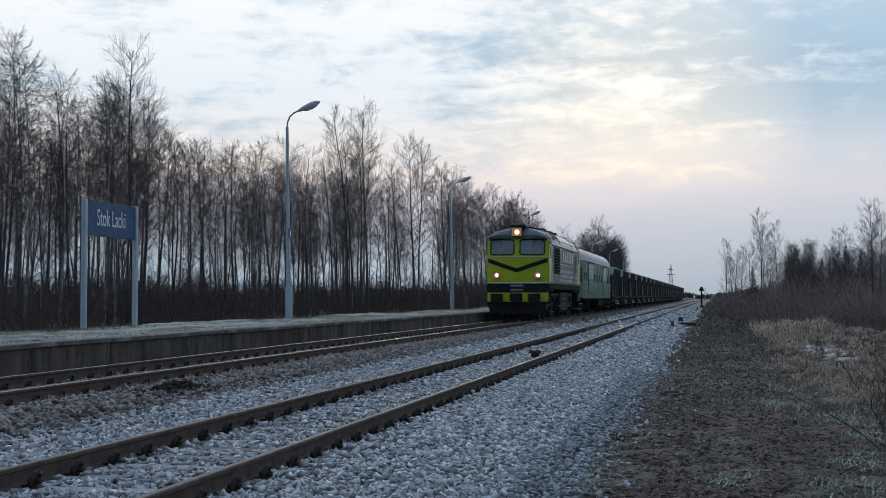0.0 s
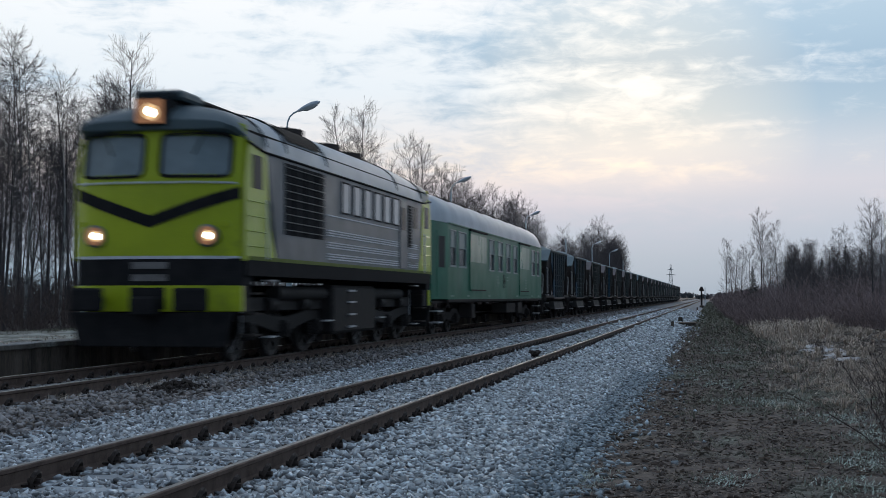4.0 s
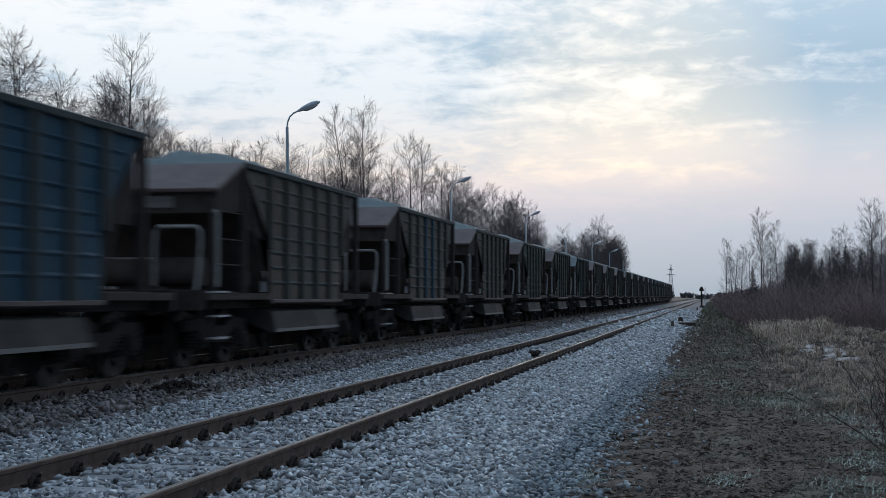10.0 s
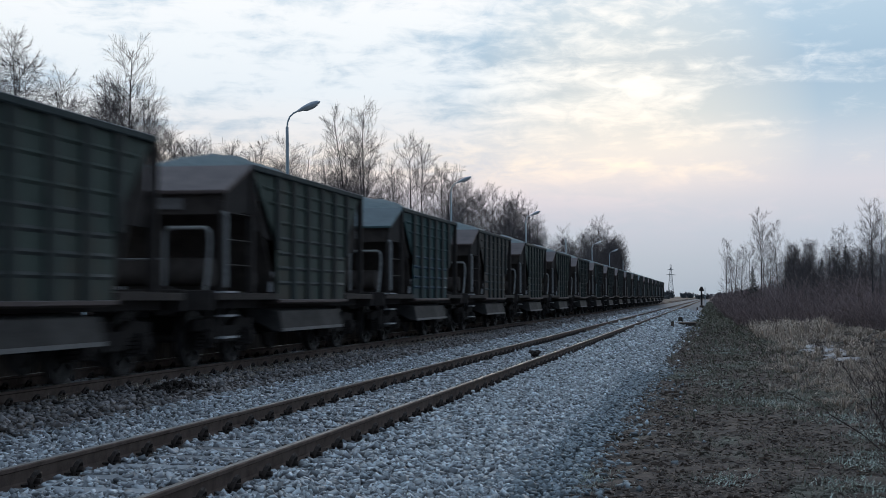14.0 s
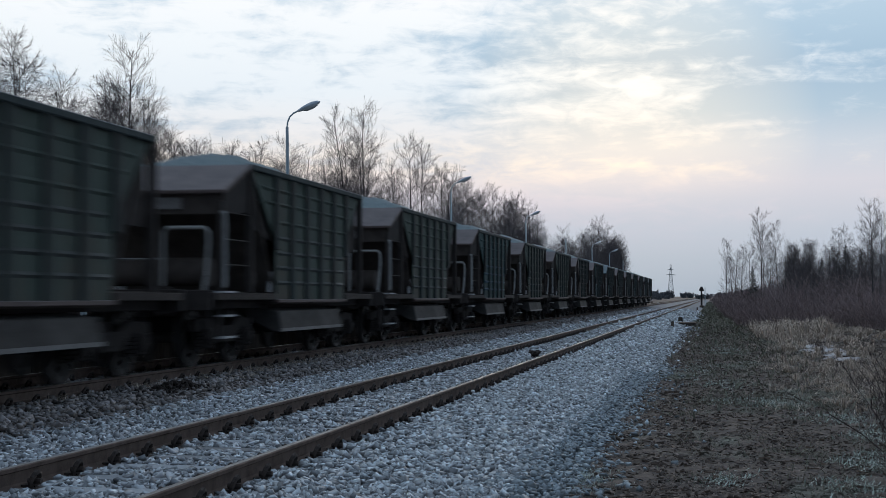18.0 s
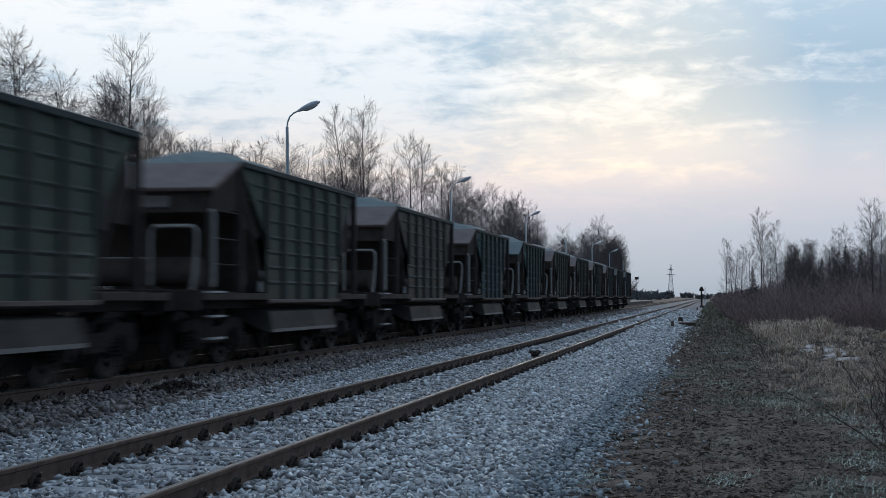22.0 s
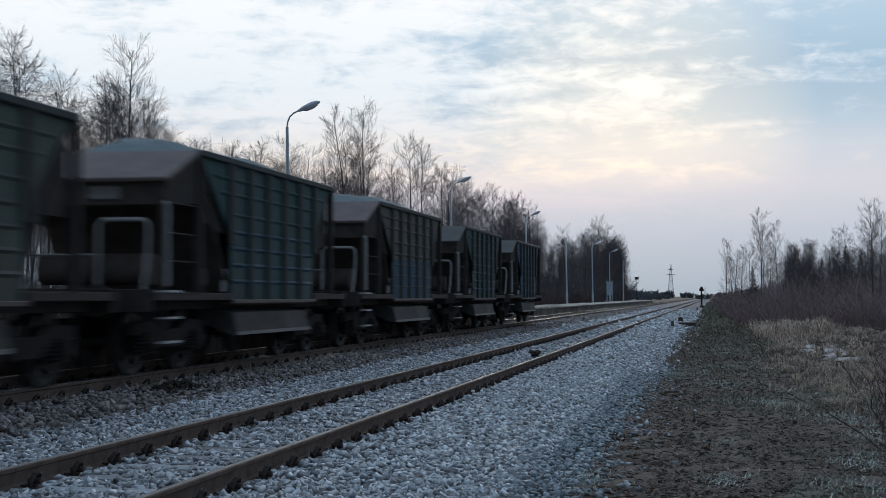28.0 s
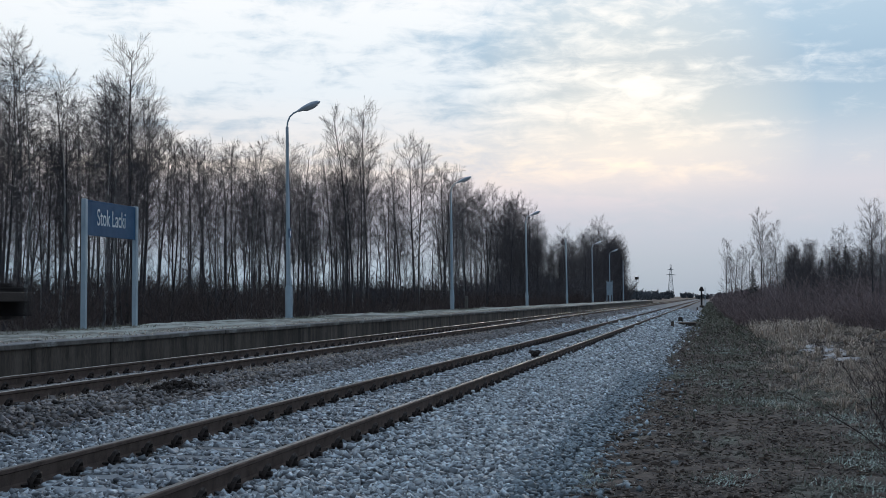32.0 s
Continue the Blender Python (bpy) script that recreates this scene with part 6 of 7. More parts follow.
def shrub_template(seed, fan, stems=6, sides=5, twigs=3):
    """One leafless shrub of height 1: lines of its stems, side branches and twigs as (start, end, thickness at both)."""
    rnd = random.Random(seed)
    segs = []
    for k in range(stems):
        a = k * 6.283 / stems + rnd.uniform(-0.5, 0.5)
        d = Vector((math.cos(a) * fan * rnd.uniform(0.3, 1.0), math.sin(a) * fan * rnd.uniform(0.3, 1.0), 1.0)).normalized()
        ln = rnd.uniform(0.62, 1.0)
        pts = [Vector((math.cos(a) * 0.04, math.sin(a) * 0.04, -0.03))]
        for i in range(3):
            d = (d + Vector((rnd.uniform(-0.22, 0.22), rnd.uniform(-0.22, 0.22), rnd.uniform(-0.08, 0.06)))).normalized()
            pts.append(pts[-1] + d * ln / 3)
            segs.append((pts[-2], pts[-1], 1.5 - 0.4 * i, 1.1 - 0.35 * i))
        for j in range(sides):
            t = 0.25 + 0.72 * (j + rnd.random()) / sides
            i = min(2, int(t * 3))
            q = pts[i].lerp(pts[i + 1], t * 3 - i)
            b = (d * 0.6 + Vector((rnd.uniform(-1, 1), rnd.uniform(-1, 1), rnd.uniform(-0.1, 0.8)))).normalized()
            bl = ln * rnd.uniform(0.20, 0.42) * (1.25 - 0.6 * t)
            m1 = q + b * bl * 0.5
            m2 = m1 + (b + Vector((rnd.uniform(-0.3, 0.3), rnd.uniform(-0.3, 0.3), rnd.uniform(-0.1, 0.4)))).normalized() * bl * 0.5
            segs += [(q, m1, 0.7, 0.6), (m1, m2, 0.6, 0.35)]
            for n in range(twigs):
                u = q.lerp(m2, 0.2 + 0.8 * (n + rnd.random()) / twigs)
                w = (b * 0.7 + Vector((rnd.uniform(-1, 1), rnd.uniform(-1, 1), rnd.uniform(-0.4, 1.0)))).normalized()
                segs.append((u, u + w * bl * rnd.uniform(0.3, 0.6), 0.45, 0.2))
    mid, off = [], []
    for p, q, w0, w1 in segs:
        o = (q - p).cross(Vector((rnd.uniform(-1, 1), rnd.uniform(-1, 1), rnd.uniform(-0.4, 0.4)))).normalized()
        mid += [p, p, q, q]
        off += [-o * w0, o * w0, o * w1, -o * w1]
    return np.array([tuple(v) for v in mid]), np.array([tuple(v) for v in off])


BUSHES = [shrub_template(40 + i, 0.95) for i in range(7)]
WHIPS = [shrub_template(60 + i, 0.30) for i in range(6)]


def shrubs(name, x, y, h, mat, label, kinds=BUSHES, width=0.006, category="brushwood"):
    """Leafless shrubs as one mass: every one its own height, turn and spread."""
    n = len(x)
    i = RNG.integers(0, len(kinds), n)
    mid, off = np.stack([k[0] for k in kinds])[i], np.stack([k[1] for k in kinds])[i]
    a = RNG.uniform(0, 6.28, n)
    c, sn = np.cos(a)[:, None], np.sin(a)[:, None]
    spread = (h * RNG.uniform(0.75, 1.25, n))[:, None]
    w = (width * (1 + y / 90.0))[:, None]
    v = np.zeros(mid.shape)
    v[:, :, 0] = (mid[:, :, 0] * c - mid[:, :, 1] * sn) * spread + (off[:, :, 0] * c - off[:, :, 1] * sn) * w + x[:, None]
    v[:, :, 1] = (mid[:, :, 0] * sn + mid[:, :, 1] * c) * spread + (off[:, :, 0] * sn + off[:, :, 1] * c) * w + y[:, None]
    v[:, :, 2] = mid[:, :, 2] * h[:, None] + off[:, :, 2] * w + ground_z(x, y)[:, None] - 0.02
    k = mid.shape[1] // 4
    return stuff(name, numpy_mesh(name, v, [(4 * j, 4 * j + 1, 4 * j + 2, 4 * j + 3) for j in range(k)], mat), label, category)


def scatter(n, xr, yr, power=1.0, keep=None):
    y = yr[0] + (yr[1] - yr[0]) * RNG.uniform(0, 1, n) ** power
    x = RNG.uniform(xr[0], xr[1], n)
    if keep is not None:
        k = keep(x, y)
        x, y = x[k], y[k]
    return x, y


def tussock_template(seed, blades_in=30):
    """A tussock of height 1: arching blades from one foot, each of two pieces."""
    rnd = random.Random(seed)
    mid, off = [], []
    for k in range(blades_in):
        a, r = rnd.uniform(0, 6.283), rnd.uniform(0.25, 1.25)
        p = Vector((math.cos(a) * 0.12 * rnd.random(), math.sin(a) * 0.12 * rnd.random(), -0.02))
        q = p + Vector((math.cos(a) * r * 0.35, math.sin(a) * r * 0.35, rnd.uniform(0.5, 0.9)))
        t = q + Vector((math.cos(a + 0.3) * r * 0.55, math.sin(a + 0.3) * r * 0.55, rnd.uniform(-0.35, 0.22)))
        o = Vector((-math.sin(a), math.cos(a), rnd.uniform(-0.3, 0.3)))
        mid += [p, p, q, q, q, q, t, t]
        off += [-o, o, o * 0.8, -o * 0.8, -o * 0.8, o * 0.8, o * 0.2, -o * 0.2]
    return np.array([tuple(v) for v in mid]), np.array([tuple(v) for v in off])


TUSSOCKS = [tussock_template(80 + i) for i in range(6)]


def spruce(seed, h):
    rnd = random.Random(seed)
    t, c = Geo(), Geo()
    t.tube([(0, 0, -0.2), (0, 0, h * 0.5), (0, 0, h)], [0.10, 0.06, 0.012], 6)
    for k in range(95):
        u = (k + rnd.random()) / 95
        z = h * (0.06 + 0.93 * u)
        r = (1 - u) ** 0.8 * h * 0.20 * rnd.uniform(0.55, 1.1) + 0.08
        a = k * 2.4
        d = Vector((math.cos(a), math.sin(a), 0.15 - 0.25 * (1 - u)))
        for j in range(9):
            s = 0.15 + 0.85 * j / 9
            p = Vector((0, 0, z)) + d * r * s
            for q in (-1, 1):
                o = Vector((-math.sin(a) * q, math.cos(a) * q, rnd.uniform(-0.6, 0.25))) * r * 0.42 * (1.1 - s) + d * r * 0.2
                w = Vector((0, 0, 0.035 + 0.02 * rnd.random()))
                c.add([p - w, p + w, p + o], [(0, 1, 2)])
    return ("spruce_tree", "small dark green spruce among the bushes", t.mesh("trunk", BARK, 60), c.mesh("crown", NEEDLE))


SNOWS = ((2.75, 45, 0.42, 1.5), (3.05, 41.5, 0.40, 1.2), (2.45, 48.5, 0.25, 1.2), (3.1, 38.2, 0.34, 0.9), (3.15, 35.6, 0.28, 0.7), (2.6, 42.2, 0.16, 0.5), (3.4, 39.6, 0.18, 0.6), (2.85, 36.4, 0.14, 0.4), (3.3, 44.0, 0.2, 0.7))


def build_right_side():
    rnd = random.Random(9)
    far = "trees beyond the bushes"
    for x, y, h, k in ((1.15, 124, 6.4, KINDS[2]), (1.9, 132, 5.6, KINDS[5]), (2.6, 128, 6.0, KINDS[0]), (4.05, 122, 8.5, KINDS[4]), (5.35, 121, 7.4, KINDS[2]), (3.4, 126, 5.6, DENSE[0]), (4.6, 119, 5.4, DENSE[1]),
                       (6.45, 60, 5.0, KINDS[4]), (7.4, 66, 4.9, KINDS[2]), (7.7, 92, 5.2, KINDS[1]), (8.2, 90, 5.4, KINDS[3]), (10.2, 86, 5.0, KINDS[3]), (2.4, 175, 6.5, DENSE[0])):
        plant(k, x, y, h / 14.0, rnd.uniform(0, 360), 1.0, far)
    for i in range(80):
        y = rnd.uniform(84, 150)
        x = y * rnd.uniform(0.050, 0.128)
        plant(DENSE[rnd.randrange(2)], x, y, rnd.uniform(3.0, 5.6) * y / 118 / 14.0, rnd.uniform(0, 360), 1.0, far)
    for i in range(40):
        y = rnd.uniform(70, 145)
        x = 0.060 * y + rnd.uniform(-0.5, 6.5) - (y - 66) * 0.035
        plant(THIN[rnd.randrange(3)], x, y, rnd.uniform(2.6, 4.2) * (0.6 + y / 220) / 10.0, rnd.uniform(0, 360), 1.0, far)
    sp = [spruce(31, 5.0), spruce(32, 5.0)]
    for x, y, h in ((6.6, 122, 5.3), (8.9, 124, 4.4), (10.8, 122, 5.4), (12.3, 124, 4.9), (3.6, 126, 4.2)):
        plant(sp[rnd.randrange(2)], x, y, h / 5.0, rnd.uniform(0, 360), 1.0, far)
    # scrub: dense to the ground along a winding edge
    edge = lambda y: np.interp(y, [40, 50, 60, 66, 71, 78, 105, 150], [7.3, 6.6, 5.2, 3.7, 2.3, 1.9, 1.5, 1.3]) + 0.4 * np.sin(y * 0.9)
    y = 44 + 106 * RNG.uniform(0, 1, 520) ** 1.25
    x = edge(y) + RNG.exponential(0.9, 520)
    shrubs("brushwood", x, y, RNG.uniform(0.5, 1.7, 520) + 0.5 * np.clip((y - 50) / 60, 0, 1), SCRUB, "dense reddish-brown leafless scrub beside the line", width=0.0075)
    x, y = scatter(900, (1.4, 17), (46, 150), 1.1, lambda x, y: (x > edge(y) + 0.8) & (x < 0.135 * y))
    shrubs("brushwood", x, y, 0.9 + 2.2 * RNG.uniform(0, 1, len(x)) ** 2.0 + 0.5 * np.clip((y - 50) / 60, 0, 1), SCRUB, "tall tangled leafless scrub", width=0.009)
    x, y = scatter(330, (0.8, 9), (120, 420))
    shrubs("brushwood", x, y, RNG.uniform(1.4, 2.8, len(x)), SCRUB, "distant leafless scrub beside the line", width=0.010)
    px, py = np.array([1.72, 1.85, 2.12, 2.4, 1.66, 2.85, 3.3]), np.array([14.3, 15.4, 17.8, 20.2, 13.2, 24.0, 28.0])
    shrubs("dead_stalks", px, py, np.array([1.0, 1.15, 1.3, 1.1, 0.6, 1.0, 0.9]), BRUSH, "thin dark bare stalks at the edge of the path", BUSHES, 0.0050)
    x, y = scatter(60, (1.2, 4.6), (15, 44), 0.9, lambda x, y: (x > 0.055 * y + 0.5) & (x < 0.13 * y))
    shrubs("dead_stalks", x, y, RNG.uniform(0.18, 0.5, len(x)), BRUSH, "low dead weed stalks in the grass", WHIPS, 0.0025)
    # straw tussocks at the foot of the scrub, lower ones towards the path
    for n, xr, yr, hr, w, label in ((95, (1.7, 4.4), (53, 69), (0.25, 0.72), 0.010, "tall bleached arching grass tussocks at the foot of the scrub"),
                                    (150, (2.0, 5.4), (37, 56), (0.12, 0.36), 0.008, "bleached grass tussocks with old snow between them"),
                                    (170, (1.5, 4.0), (20, 38), (0.08, 0.24), 0.0055, "low bleached grass tussocks beside the path"),
                                    (60, (0.9, 1.8), (66, 100), (0.15, 0.45), 0.010, "bleached grass tussocks along the scrub")):
        x, y = scatter(n, xr, yr, 1.0, lambda x, y: (x < edge(y) + 0.4) & (x > 0.026 * y) & (x < 0.135 * y))
        for sx, sy, ax, ay in SNOWS:
            bare = ((x - sx) / ax) ** 2 + ((y - sy) / ay) ** 2 > 0.8
            x, y = x[bare], y[bare]
        shrubs("straw_tussocks", x, y, RNG.uniform(hr[0], hr[1], len(x)), STRAW, label, TUSSOCKS, w, "grass")
    # dry grass
    def tufts(name, n, cx, cy, rx, ry, h, mat, label, lean=0.7, w=0.006):
        k = max(12, n // 70)
        px, py = RNG.normal(cx, rx, k), RNG.normal(cy, ry, k)
        i = RNG.integers(0, k, n)
        loose = RNG.uniform(0, 1, n) < 0.35
        x = np.where(loose, RNG.normal(cx, rx, n), px[i] + RNG.normal(0, 0.13, n))
        y = np.where(loose, RNG.normal(cy, ry, n), py[i] + RNG.normal(0, 0.16, n))
        for sx, sy, ax, ay in SNOWS:
            bare = ((x - sx) / ax) ** 2 + ((y - sy) / ay) ** 2 > 0.5
            x, y = x[bare], y[bare]
        n = len(x)
        stuff(name, blades(name, x, y, (bed_z(x) + 0.03 if cx < -2 else ground_z(x, y)) - 0.01, RNG.uniform(0.35, 1.0, n) * h, np.full(n, w), mat, lean, 0.8), label, "grass")
    tufts("dry_grass", 900, 2.8, 54, 0.75, 6, 0.34, STRAW, "tall bleached dry grass tussocks beside the scrub", 0.9, 0.009)
    tufts("dry_grass", 1000, 2.9, 41, 0.8, 5, 0.15, STRAW, "bleached dry grass lying in tussocks", 1.1, 0.007)
    tufts("dry_grass", 2600, 2.4, 28, 0.6, 5.0, 0.24, STRAW, "short bleached grass beside the path", 1.1, 0.005)
    tufts("grass_tuft", 4000, 1.1, 22.5, 0.8, 1.4, 0.10, MOSS, "low frosty green grass", 1.0, 0.005)
    tufts("grass_tuft", 4000, 0.4, 38, 0.9, 12, 0.10, MOSS, "low grass along the cess", 1.0, 0.007)
    tufts("grass_tuft", 3200, -1.34, 12.9, 0.16, 0.42, 0.06, FROSTGRASS, "pale frosted grass clump at the foot of the ballast", 1.0, 0.004)
    tufts("grass_tuft", 1600, 1.3, 14.0, 0.6, 2.0, 0.10, MOSS, "low grass among leaf litter", 1.0, 0.004)
    x, y = RNG.uniform(-1.25, 2.6, 15000), 18 + 400 * RNG.uniform(0, 1, 15000) ** 1.7
    keep = RNG.uniform(0, 1, len(x)) < np.clip((y - 18) / 40, 0, 1) * np.clip((x + 1.4) / 1.2 + (y - 50) / 60, 0.1, 1)
    x, y = x[keep], y[keep]
    stuff("grass_tuft", blades("far_grass", x, y, ground_z(x, y) - 0.01, RNG.uniform(0.05, 0.20, len(x)), 0.012 * (1 + y / 40), MOSS, 0.9, 0.6), "low winter grass along the cess", "grass")
    for cx, cy, rx, ry, n in ((0.9, 22.6, 0.5, 0.6, 1500), (1.55, 14.6, 0.16, 0.5, 600), (1.25, 12.6, 0.14, 0.35, 450), (1.9, 17.2, 0.25, 0.6, 700), (0.1, 13.0, 0.10, 0.25, 220), (1.7, 20.0, 0.3, 0.5, 600), (0.2, 27.0, 0.3, 0.9, 700), (0.5, 45.0, 0.4, 2.5, 900), (-0.4, 33.0, 0.3, 1.2, 500)):
        tufts("grass_tuft", n, cx, cy, rx, ry, 0.075, FROSTGRASS, "low frosted grey-green grass clump on the path", 1.1, 0.008)
    tufts("dry_grass", 5000, -8.0, 36, 0.28, 12, 0.10, STRAW, "dead stalks and splinters strewn beside the farther rail", 2.2, 0.006)
    # leaf litter and clods
    n = 115000
    y = 10.5 + 50 * RNG.uniform(0, 1, n) ** 1.5
    x = RNG.uniform(-1.45, 0.16 * 55, n)
    keep = (x < 0.15 * y + 0.2) & (x < 5)
    x, y = x[keep], y[keep]
    v = np.zeros((len(x), 4, 3))
    a, s = RNG.uniform(0, 6.28, len(x)), RNG.uniform(0.008, 0.028, len(x)) * (1 + y / 45)
    for i, (p, q, u) in enumerate(((-1, 0, 0), (0, -0.6, 1), (1, 0, 0), (0, 0.6, 1))):
        v[:, i, 0] = x + s * (p * np.cos(a) - q * np.sin(a))
        v[:, i, 1] = y + s * (p * np.sin(a) + q * np.cos(a))
        v[:, i, 2] = ground_z(x, y) + 0.004 + RNG.uniform(0, 0.012, len(x)) + u * s * RNG.uniform(-0.05, 0.12, len(x))
    stuff("leaf_litter", numpy_mesh("leaf_litter", v, [(0, 1, 2), (0, 2, 3)], LEAF), "dead brown leaves scattered over the cinder path", "leaf litter")
    # dead stems lying about
    n = 6000
    y = 10.5 + 60 * RNG.uniform(0, 1, n) ** 1.5
    x = RNG.uniform(-1.5, 7, n)
    keep = x < 0.15 * y + 0.2
    x, y = x[keep], y[keep]
    v = np.zeros((len(x), 4, 3))
    a, s, w = RNG.normal(0, 1.2, len(x)), RNG.uniform(0.02, 0.07, len(x)), RNG.uniform(0.001, 0.0022, len(x)) * (1 + y / 30)
    for i, (p, q) in enumerate(((-1, -1), (1, -1), (1, 1), (-1, 1))):
        v[:, i, 0] = x + s * p * np.cos(a) - w * q * np.sin(a)
        v[:, i, 1] = y + s * p * np.sin(a) + w * q * np.cos(a)
        v[:, i, 2] = ground_z(x, y) + 0.010 + RNG.uniform(0, 0.03, len(x)) + q * w * 0.5
    stuff("dead_stems", numpy_mesh("dead_stems", v, [(0, 1, 2), (0, 2, 3)], LEAF), "dead brown stems lying on the path", "dead stems")
    n = 24000
    y = 10.5 + 75 * RNG.uniform(0, 1, n) ** 1.4
    x = RNG.uniform(-1.45, 6, n)
    keep = x < 0.15 * y + 0.2
    x, y = x[keep], y[keep]
    stuff("soil_clods", stones("soil_clods", x, y, ground_z(x, y) + 0.005, RNG.uniform(0.015, 0.05, len(x)) * (1 + y / 60), CLOD, 0.34), "dark clods and cinders on the path", "clods")
    # thin remains of snow
    for cx, cy, rx, ry in SNOWS:
        g = Geo()
        ring = [(cx + rx * math.cos(a) * (1 + 1.2 * noise.noise((cx + math.cos(a) * 5, math.sin(a) * 2, cy))), cy + ry * math.sin(a) * (1 + 1.2 * noise.noise((math.cos(a) * 6, cy + math.sin(a) * 2, 1)))) for a in np.linspace(0, 2 * math.pi, 40, endpoint=False)]
        vs = [(cx, cy, float(ground_z(cx, cy)) + 0.045)] + [(px, py, float(ground_z(px, py)) + 0.012) for px, py in ring] + [((px * 2 + cx) / 3, (py * 2 + cy) / 3, float(ground_z(px, py)) + 0.035) for px, py in ring]
        fs = [(0, 41 + i, 41 + (i + 1) % 40) for i in range(40)] + [(41 + i, 1 + i, 1 + (i + 1) % 40, 41 + (i + 1) % 40) for i in range(40)]
        tagged(part("snow_patch", g.add(vs, fs), SNOW, smooth=70), "thin patch of old snow on dry grass", "snow", "snow patches")


def build_line_side():
    for x, y, h in ((-1.92, 70.3, 0.42), (-1.86, 82.5, 0.46), (-1.76, 82.7, 0.44), (-1.55, 150, 0.5)):
        p = tagged(new("marker_post"), "short grey concrete cable marker post at the ballast foot", "marker post", "marker posts")
        p.location = (x, y, -0.47)
        part("shaft", Geo().box(-0.075, 0.075, -0.075, 0.075, 0, h), CONCRETE, p, bevel=0.012)
        part("cap", Geo().prism([(-0.075, h), (0.075, h), (0.04, h + 0.05), (-0.04, h + 0.05)], "y", -0.075, 0.075), CONCRETE, p)
    c = tagged(new("cable_trough"), "low concrete cable trough with a lid beside the ballast", "cable trough")
    c.location = (-1.45, 79, -0.46)
    part("trough", Geo().box(-0.55, 0.55, -1.2, 1.2, 0, 0.20), CONCRETE, c, bevel=0.02)
    for i in range(4):
        part("lid", Geo().box(-0.57, 0.57, -1.2 + i * 0.6 + 0.01, -0.6 + i * 0.6 - 0.01, 0.20, 0.25), CONCRETE, c, bevel=0.01)
    s = tagged(new("line_signal"), "dark signal post with a pointed head beside the track", "railway signal")
    s.location = (-1.55, 210, -0.46)
    part("mast", Geo().tube([(0, 0, 0), (0, 0, 2.75)], 0.13, 8), UNDER, s)
    part("signal_head", Geo().prism([(-0.42, 2.45), (0.42, 2.45), (0.12, 3.1), (-0.12, 3.1)], "y", -0.12, 0.12), UNDER, s)
    part("foot_block", Geo().box(-0.3, 0.3, -0.3, 0.3, 0, 0.35), CONCRETE, s, bevel=0.03)
    s2 = tagged(new("line_post"), "thin grey post beside the track", "post")
    s2.location = (-1.2, 240, -0.46)
    part("shaft", Geo().tube([(0, 0, 0), (0, 0, 3.1)], 0.07, 8), POST, s2)
    b = tagged(new("line_board"), "square dark board on a tall pole beyond the platform", "trackside board")
    b.location = (-17.1, 330, -0.3)
    part("pole", Geo().tube([(0, 0, 0), (0, 0, 5.5)], 0.07, 8), UNDER, b)
    part("board", Geo().box(-0.42, 0.42, -0.05, 0.05, 5.4, 6.0), UNDER, b, bevel=0.02)
    # info stand on the platform
    i = tagged(new("notice_stand"), "platform notice stand with two pale posts", "notice stand")
    i.location = (-14.1, 199, PLAT_Z - 0.01)
    for x in (-0.36, 0.36):
        part("post", Geo().box(x - 0.06, x + 0.06, -0.05, 0.05, 0, 2.95), POST, i, bevel=0.01)
    part("panel", Geo().box(-0.3, 0.3, -0.03, 0.03, 0.9, 2.8), POST, i, bevel=0.01)
    st = tagged(new("marker_post"), "short pale concrete post behind the platform", "marker post", "marker posts")
    st.location = (-14.25, 82.5, PLAT_Z - 0.05)
    part("shaft", Geo().box(-0.09, 0.09, -0.09, 0.09, 0, 0.78), COPING, st, bevel=0.015)
    # clump of dead leaves between the tracks, a dark lump between the rails
    n = 420
    x, y = RNG.normal(-7.25, 0.22, n), RNG.normal(18.6, 0.38, n)
    hump = 0.13 * np.exp(-((x + 7.25) / 0.3) ** 2 - ((y - 18.6) / 0.5) ** 2)
    stuff("dead_weeds", stones("dead_weeds", x, y, bed_z(x) + hump * RNG.uniform(0.2, 1, n), RNG.uniform(0.03, 0.08, n), IRON, 0.5), "dark brown clump of dead weeds between the tracks", "dead weeds")
    n = 30
    x, y = RNG.normal(-3.95, 0.05, n), RNG.normal(32.0, 0.10, n)
    stuff("dead_weeds", stones("dead_weeds", x, y, bed_z(x) + RNG.uniform(0.03, 0.12, n), RNG.uniform(0.05, 0.10, n), IRON, 0.6), "small dark lump between the rails", "dead weeds")
    # power line pylon far off
    p = tagged(new("power_pylon"), "distant grey lattice power pylon", "pylon")
    p.location = (-36.6, 1290, 0)
    g = Geo()
    H = 30.0
    lv = [0, 4, 8, 12, 15.5, 19, 22, 25, 27.5]
    half = lambda z: 2.6 * (1 - z / H) ** 1.1 + 0.35
    for s, t in ((-1, -1), (1, -1), (1, 1), (-1, 1)):
        part("leg", Geo().tube([(s * half(z), t * half(z), z) for z in lv + [H]], 0.16, 4), PYLON, p)
    for a, b in zip(lv, lv[1:]):
        for t in (-1, 1):
            g.tube([(-half(a), t * half(a), a), (half(b), t * half(b), b)], 0.10, 4).tube([(half(a), t * half(a), a), (-half(b), t * half(b), b)], 0.10, 4)
        g.tube([(-half(b), -half(b), b), (half(b), -half(b), b)], 0.10, 4)
    part("bracing", g, PYLON, p)
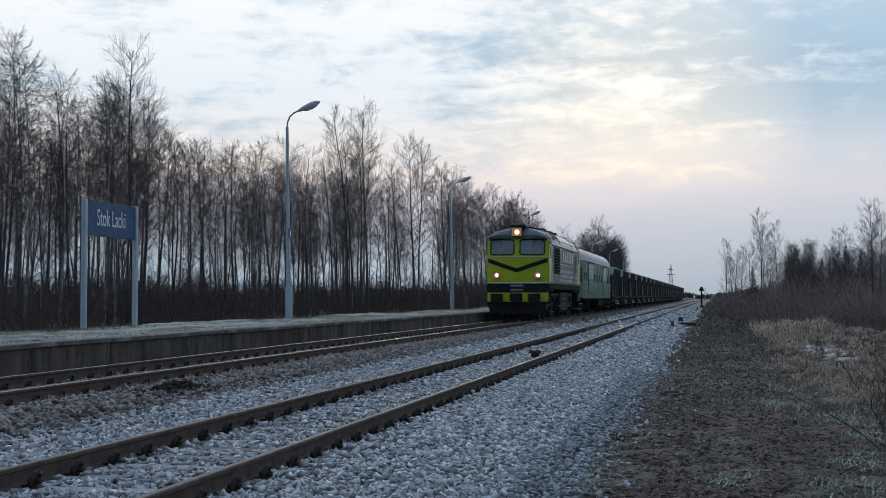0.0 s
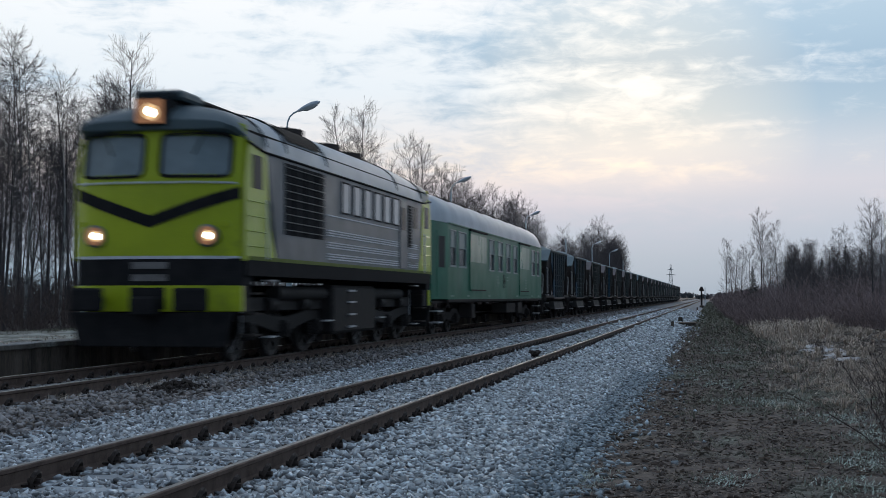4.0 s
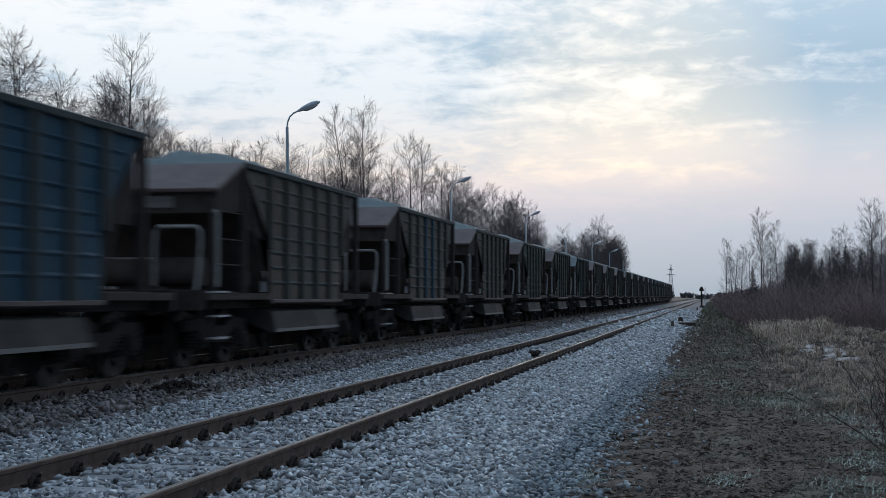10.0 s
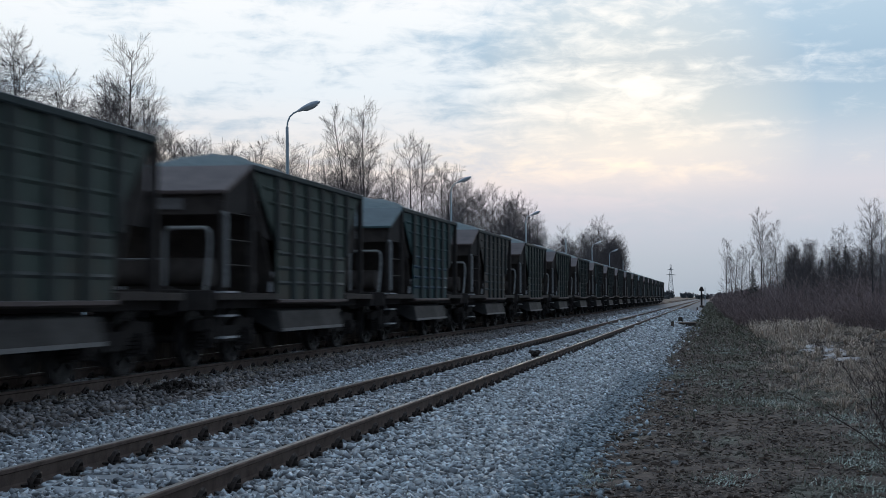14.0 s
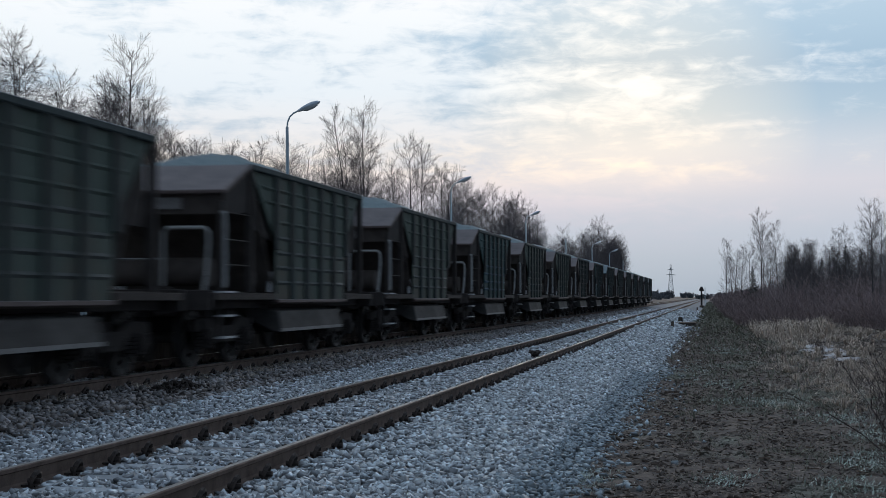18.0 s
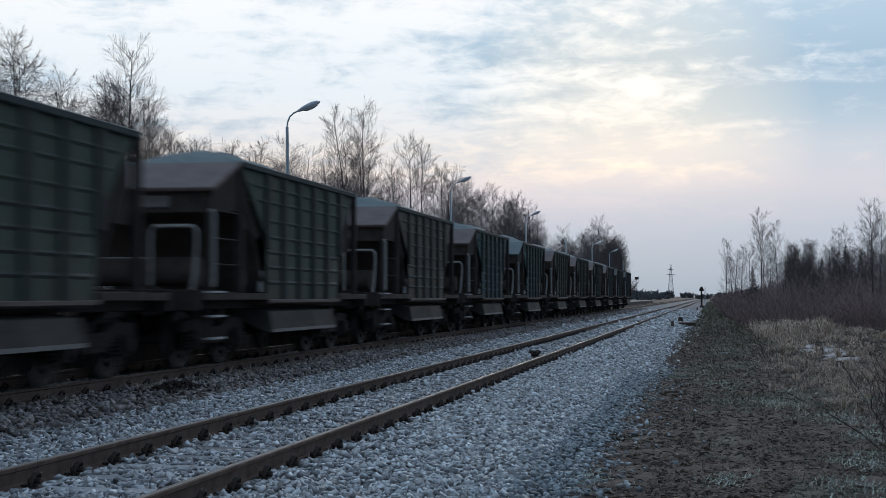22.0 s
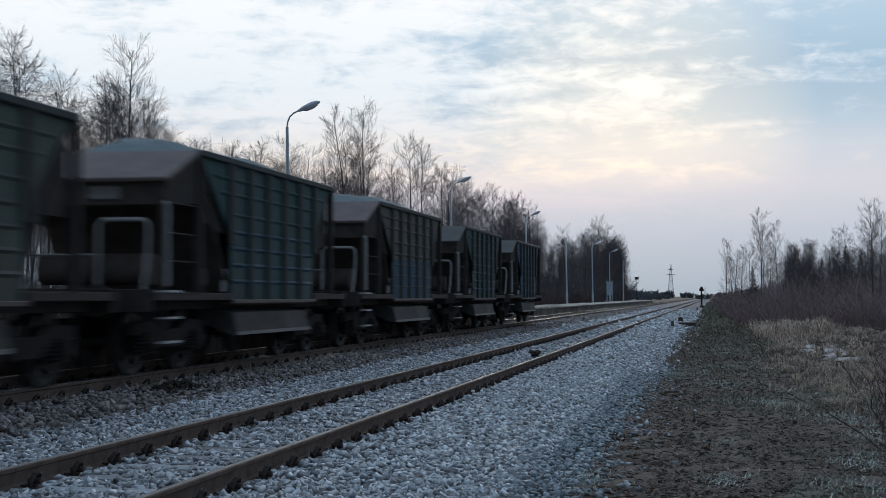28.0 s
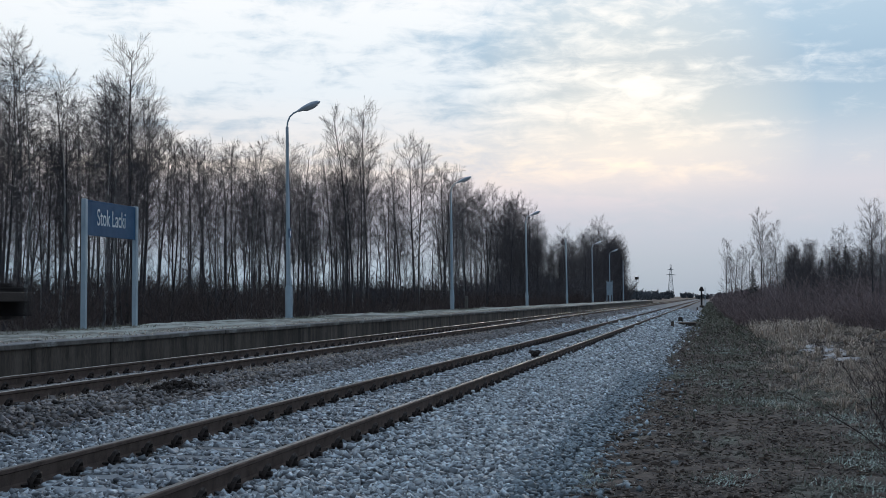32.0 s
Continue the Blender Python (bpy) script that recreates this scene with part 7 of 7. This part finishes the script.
    for z, w in ((20.5, 4.4), (25.0, 2.8)):
        part("cross_arm", Geo().tube([(-w, 0, z), (0, 0, z + 0.5), (w, 0, z)], 0.18, 4).tube([(-w, 0, z), (w, 0, z)], 0.14, 4), PYLON, p)
    # far belts of wood along the horizon
    x, y = scatter(420, (-120, -19), (430, 700))
    shrubs("far_wood", x, y, RNG.uniform(1.6, 3.6, len(x)) * np.interp(y, [430, 520, 600, 700], [1.25, 1.1, 0.8, 0.7]), FARWOOD, "distant belt of leafless bushes, haze put into its colour", width=0.030, category="woods")
    x, y = scatter(420, (-300, 500), (1000, 1500))
    shrubs("far_wood", x, y, RNG.uniform(3.0, 7.0, len(x)), FARWOOD, "distant belt of leafless wood, haze put into its colour", width=0.10, category="woods")


build_ballast()
build_wood()
x, y = scatter(900, (-34, -16.8), (30, 230), 1.45, lambda x, y: y > -1.45 * x)
shrubs("undergrowth", x, y, 0.7 + 1.9 * RNG.uniform(0, 1, len(x)) ** 1.6, BRUSH, "dark leafless undergrowth at the wood's edge behind the platform", width=0.008)
x, y = scatter(420, (-40, -18), (30, 90), 1.0, lambda x, y: (y > -1.45 * x) & (y < -3.2 * x))
shrubs("undergrowth", x, y, RNG.uniform(1.1, 2.9, len(x)), BRUSH, "dark leafless bushes at the near end of the wood", width=0.006)
x, y = scatter(230, (-46, -19), (34, 190), 1.4, lambda x, y: (y > -1.45 * x) & (y < -6.0 * x))
shrubs("saplings", x, y, RNG.uniform(1.8, 4.2, len(x)), TWIG, "thin leafless saplings filling the wood", WHIPS, 0.008)
x, y = scatter(330, (-36, -19.5), (165, 415), 1.0, lambda x, y: x < -0.0536 * y - 1.5)
shrubs("thicket", x, y, RNG.uniform(3.0, 7.0, len(x)), TWIG, "tall dense leafless thicket at the far end of the wood", BUSHES, 0.012)
x, y = scatter(260, (-80, -40), (62, 330), 1.2, lambda x, y: (y > -1.5 * x) & (y < -6.5 * x))
shrubs("thicket", x, y, RNG.uniform(2.0, 4.2, len(x)), TWIG, "dense leafless growth in the depth of the wood", BUSHES, 0.012)
build_right_side()
build_line_side()
# ---------------------------------------------------------------- motion
def gone(t):
    """How far the train has come since the start; it gathers speed slowly."""
    return 10.824 * t + 0.04487 * t ** 2 - 0.001286 * t ** 3 + 0.00001968 * t ** 4


def motions():
    steps = [(t * 0.5, gone(t * 0.5)) for t in range(65)]
    for thing, y in MOVING:
        walk(thing, [(t, pose(XF, y - g, ZF)) for t, g in steps])
    # wheels roll without slipping: one turn of rows for each place in a bogie and each radius, shared by all alike
    rolled = {}
    fine = [(i / FPS, gone(i / FPS)) for i in range(961)]
    for w, y, r in AXLES:
        key = (round(y, 3), r)
        if key not in rolled:
            walk(w, [(t, pose(0, y, r, math.degrees(g / r) % 360, 0, 0)) for t, g in fine])
            rolled[key] = w.animation_data
        else:
            w.rotation_mode = "QUATERNION"
            w.animation_data_create()
            w.animation_data.action = rolled[key].action
            w.animation_data.action_slot = rolled[key].action_slot


motions()
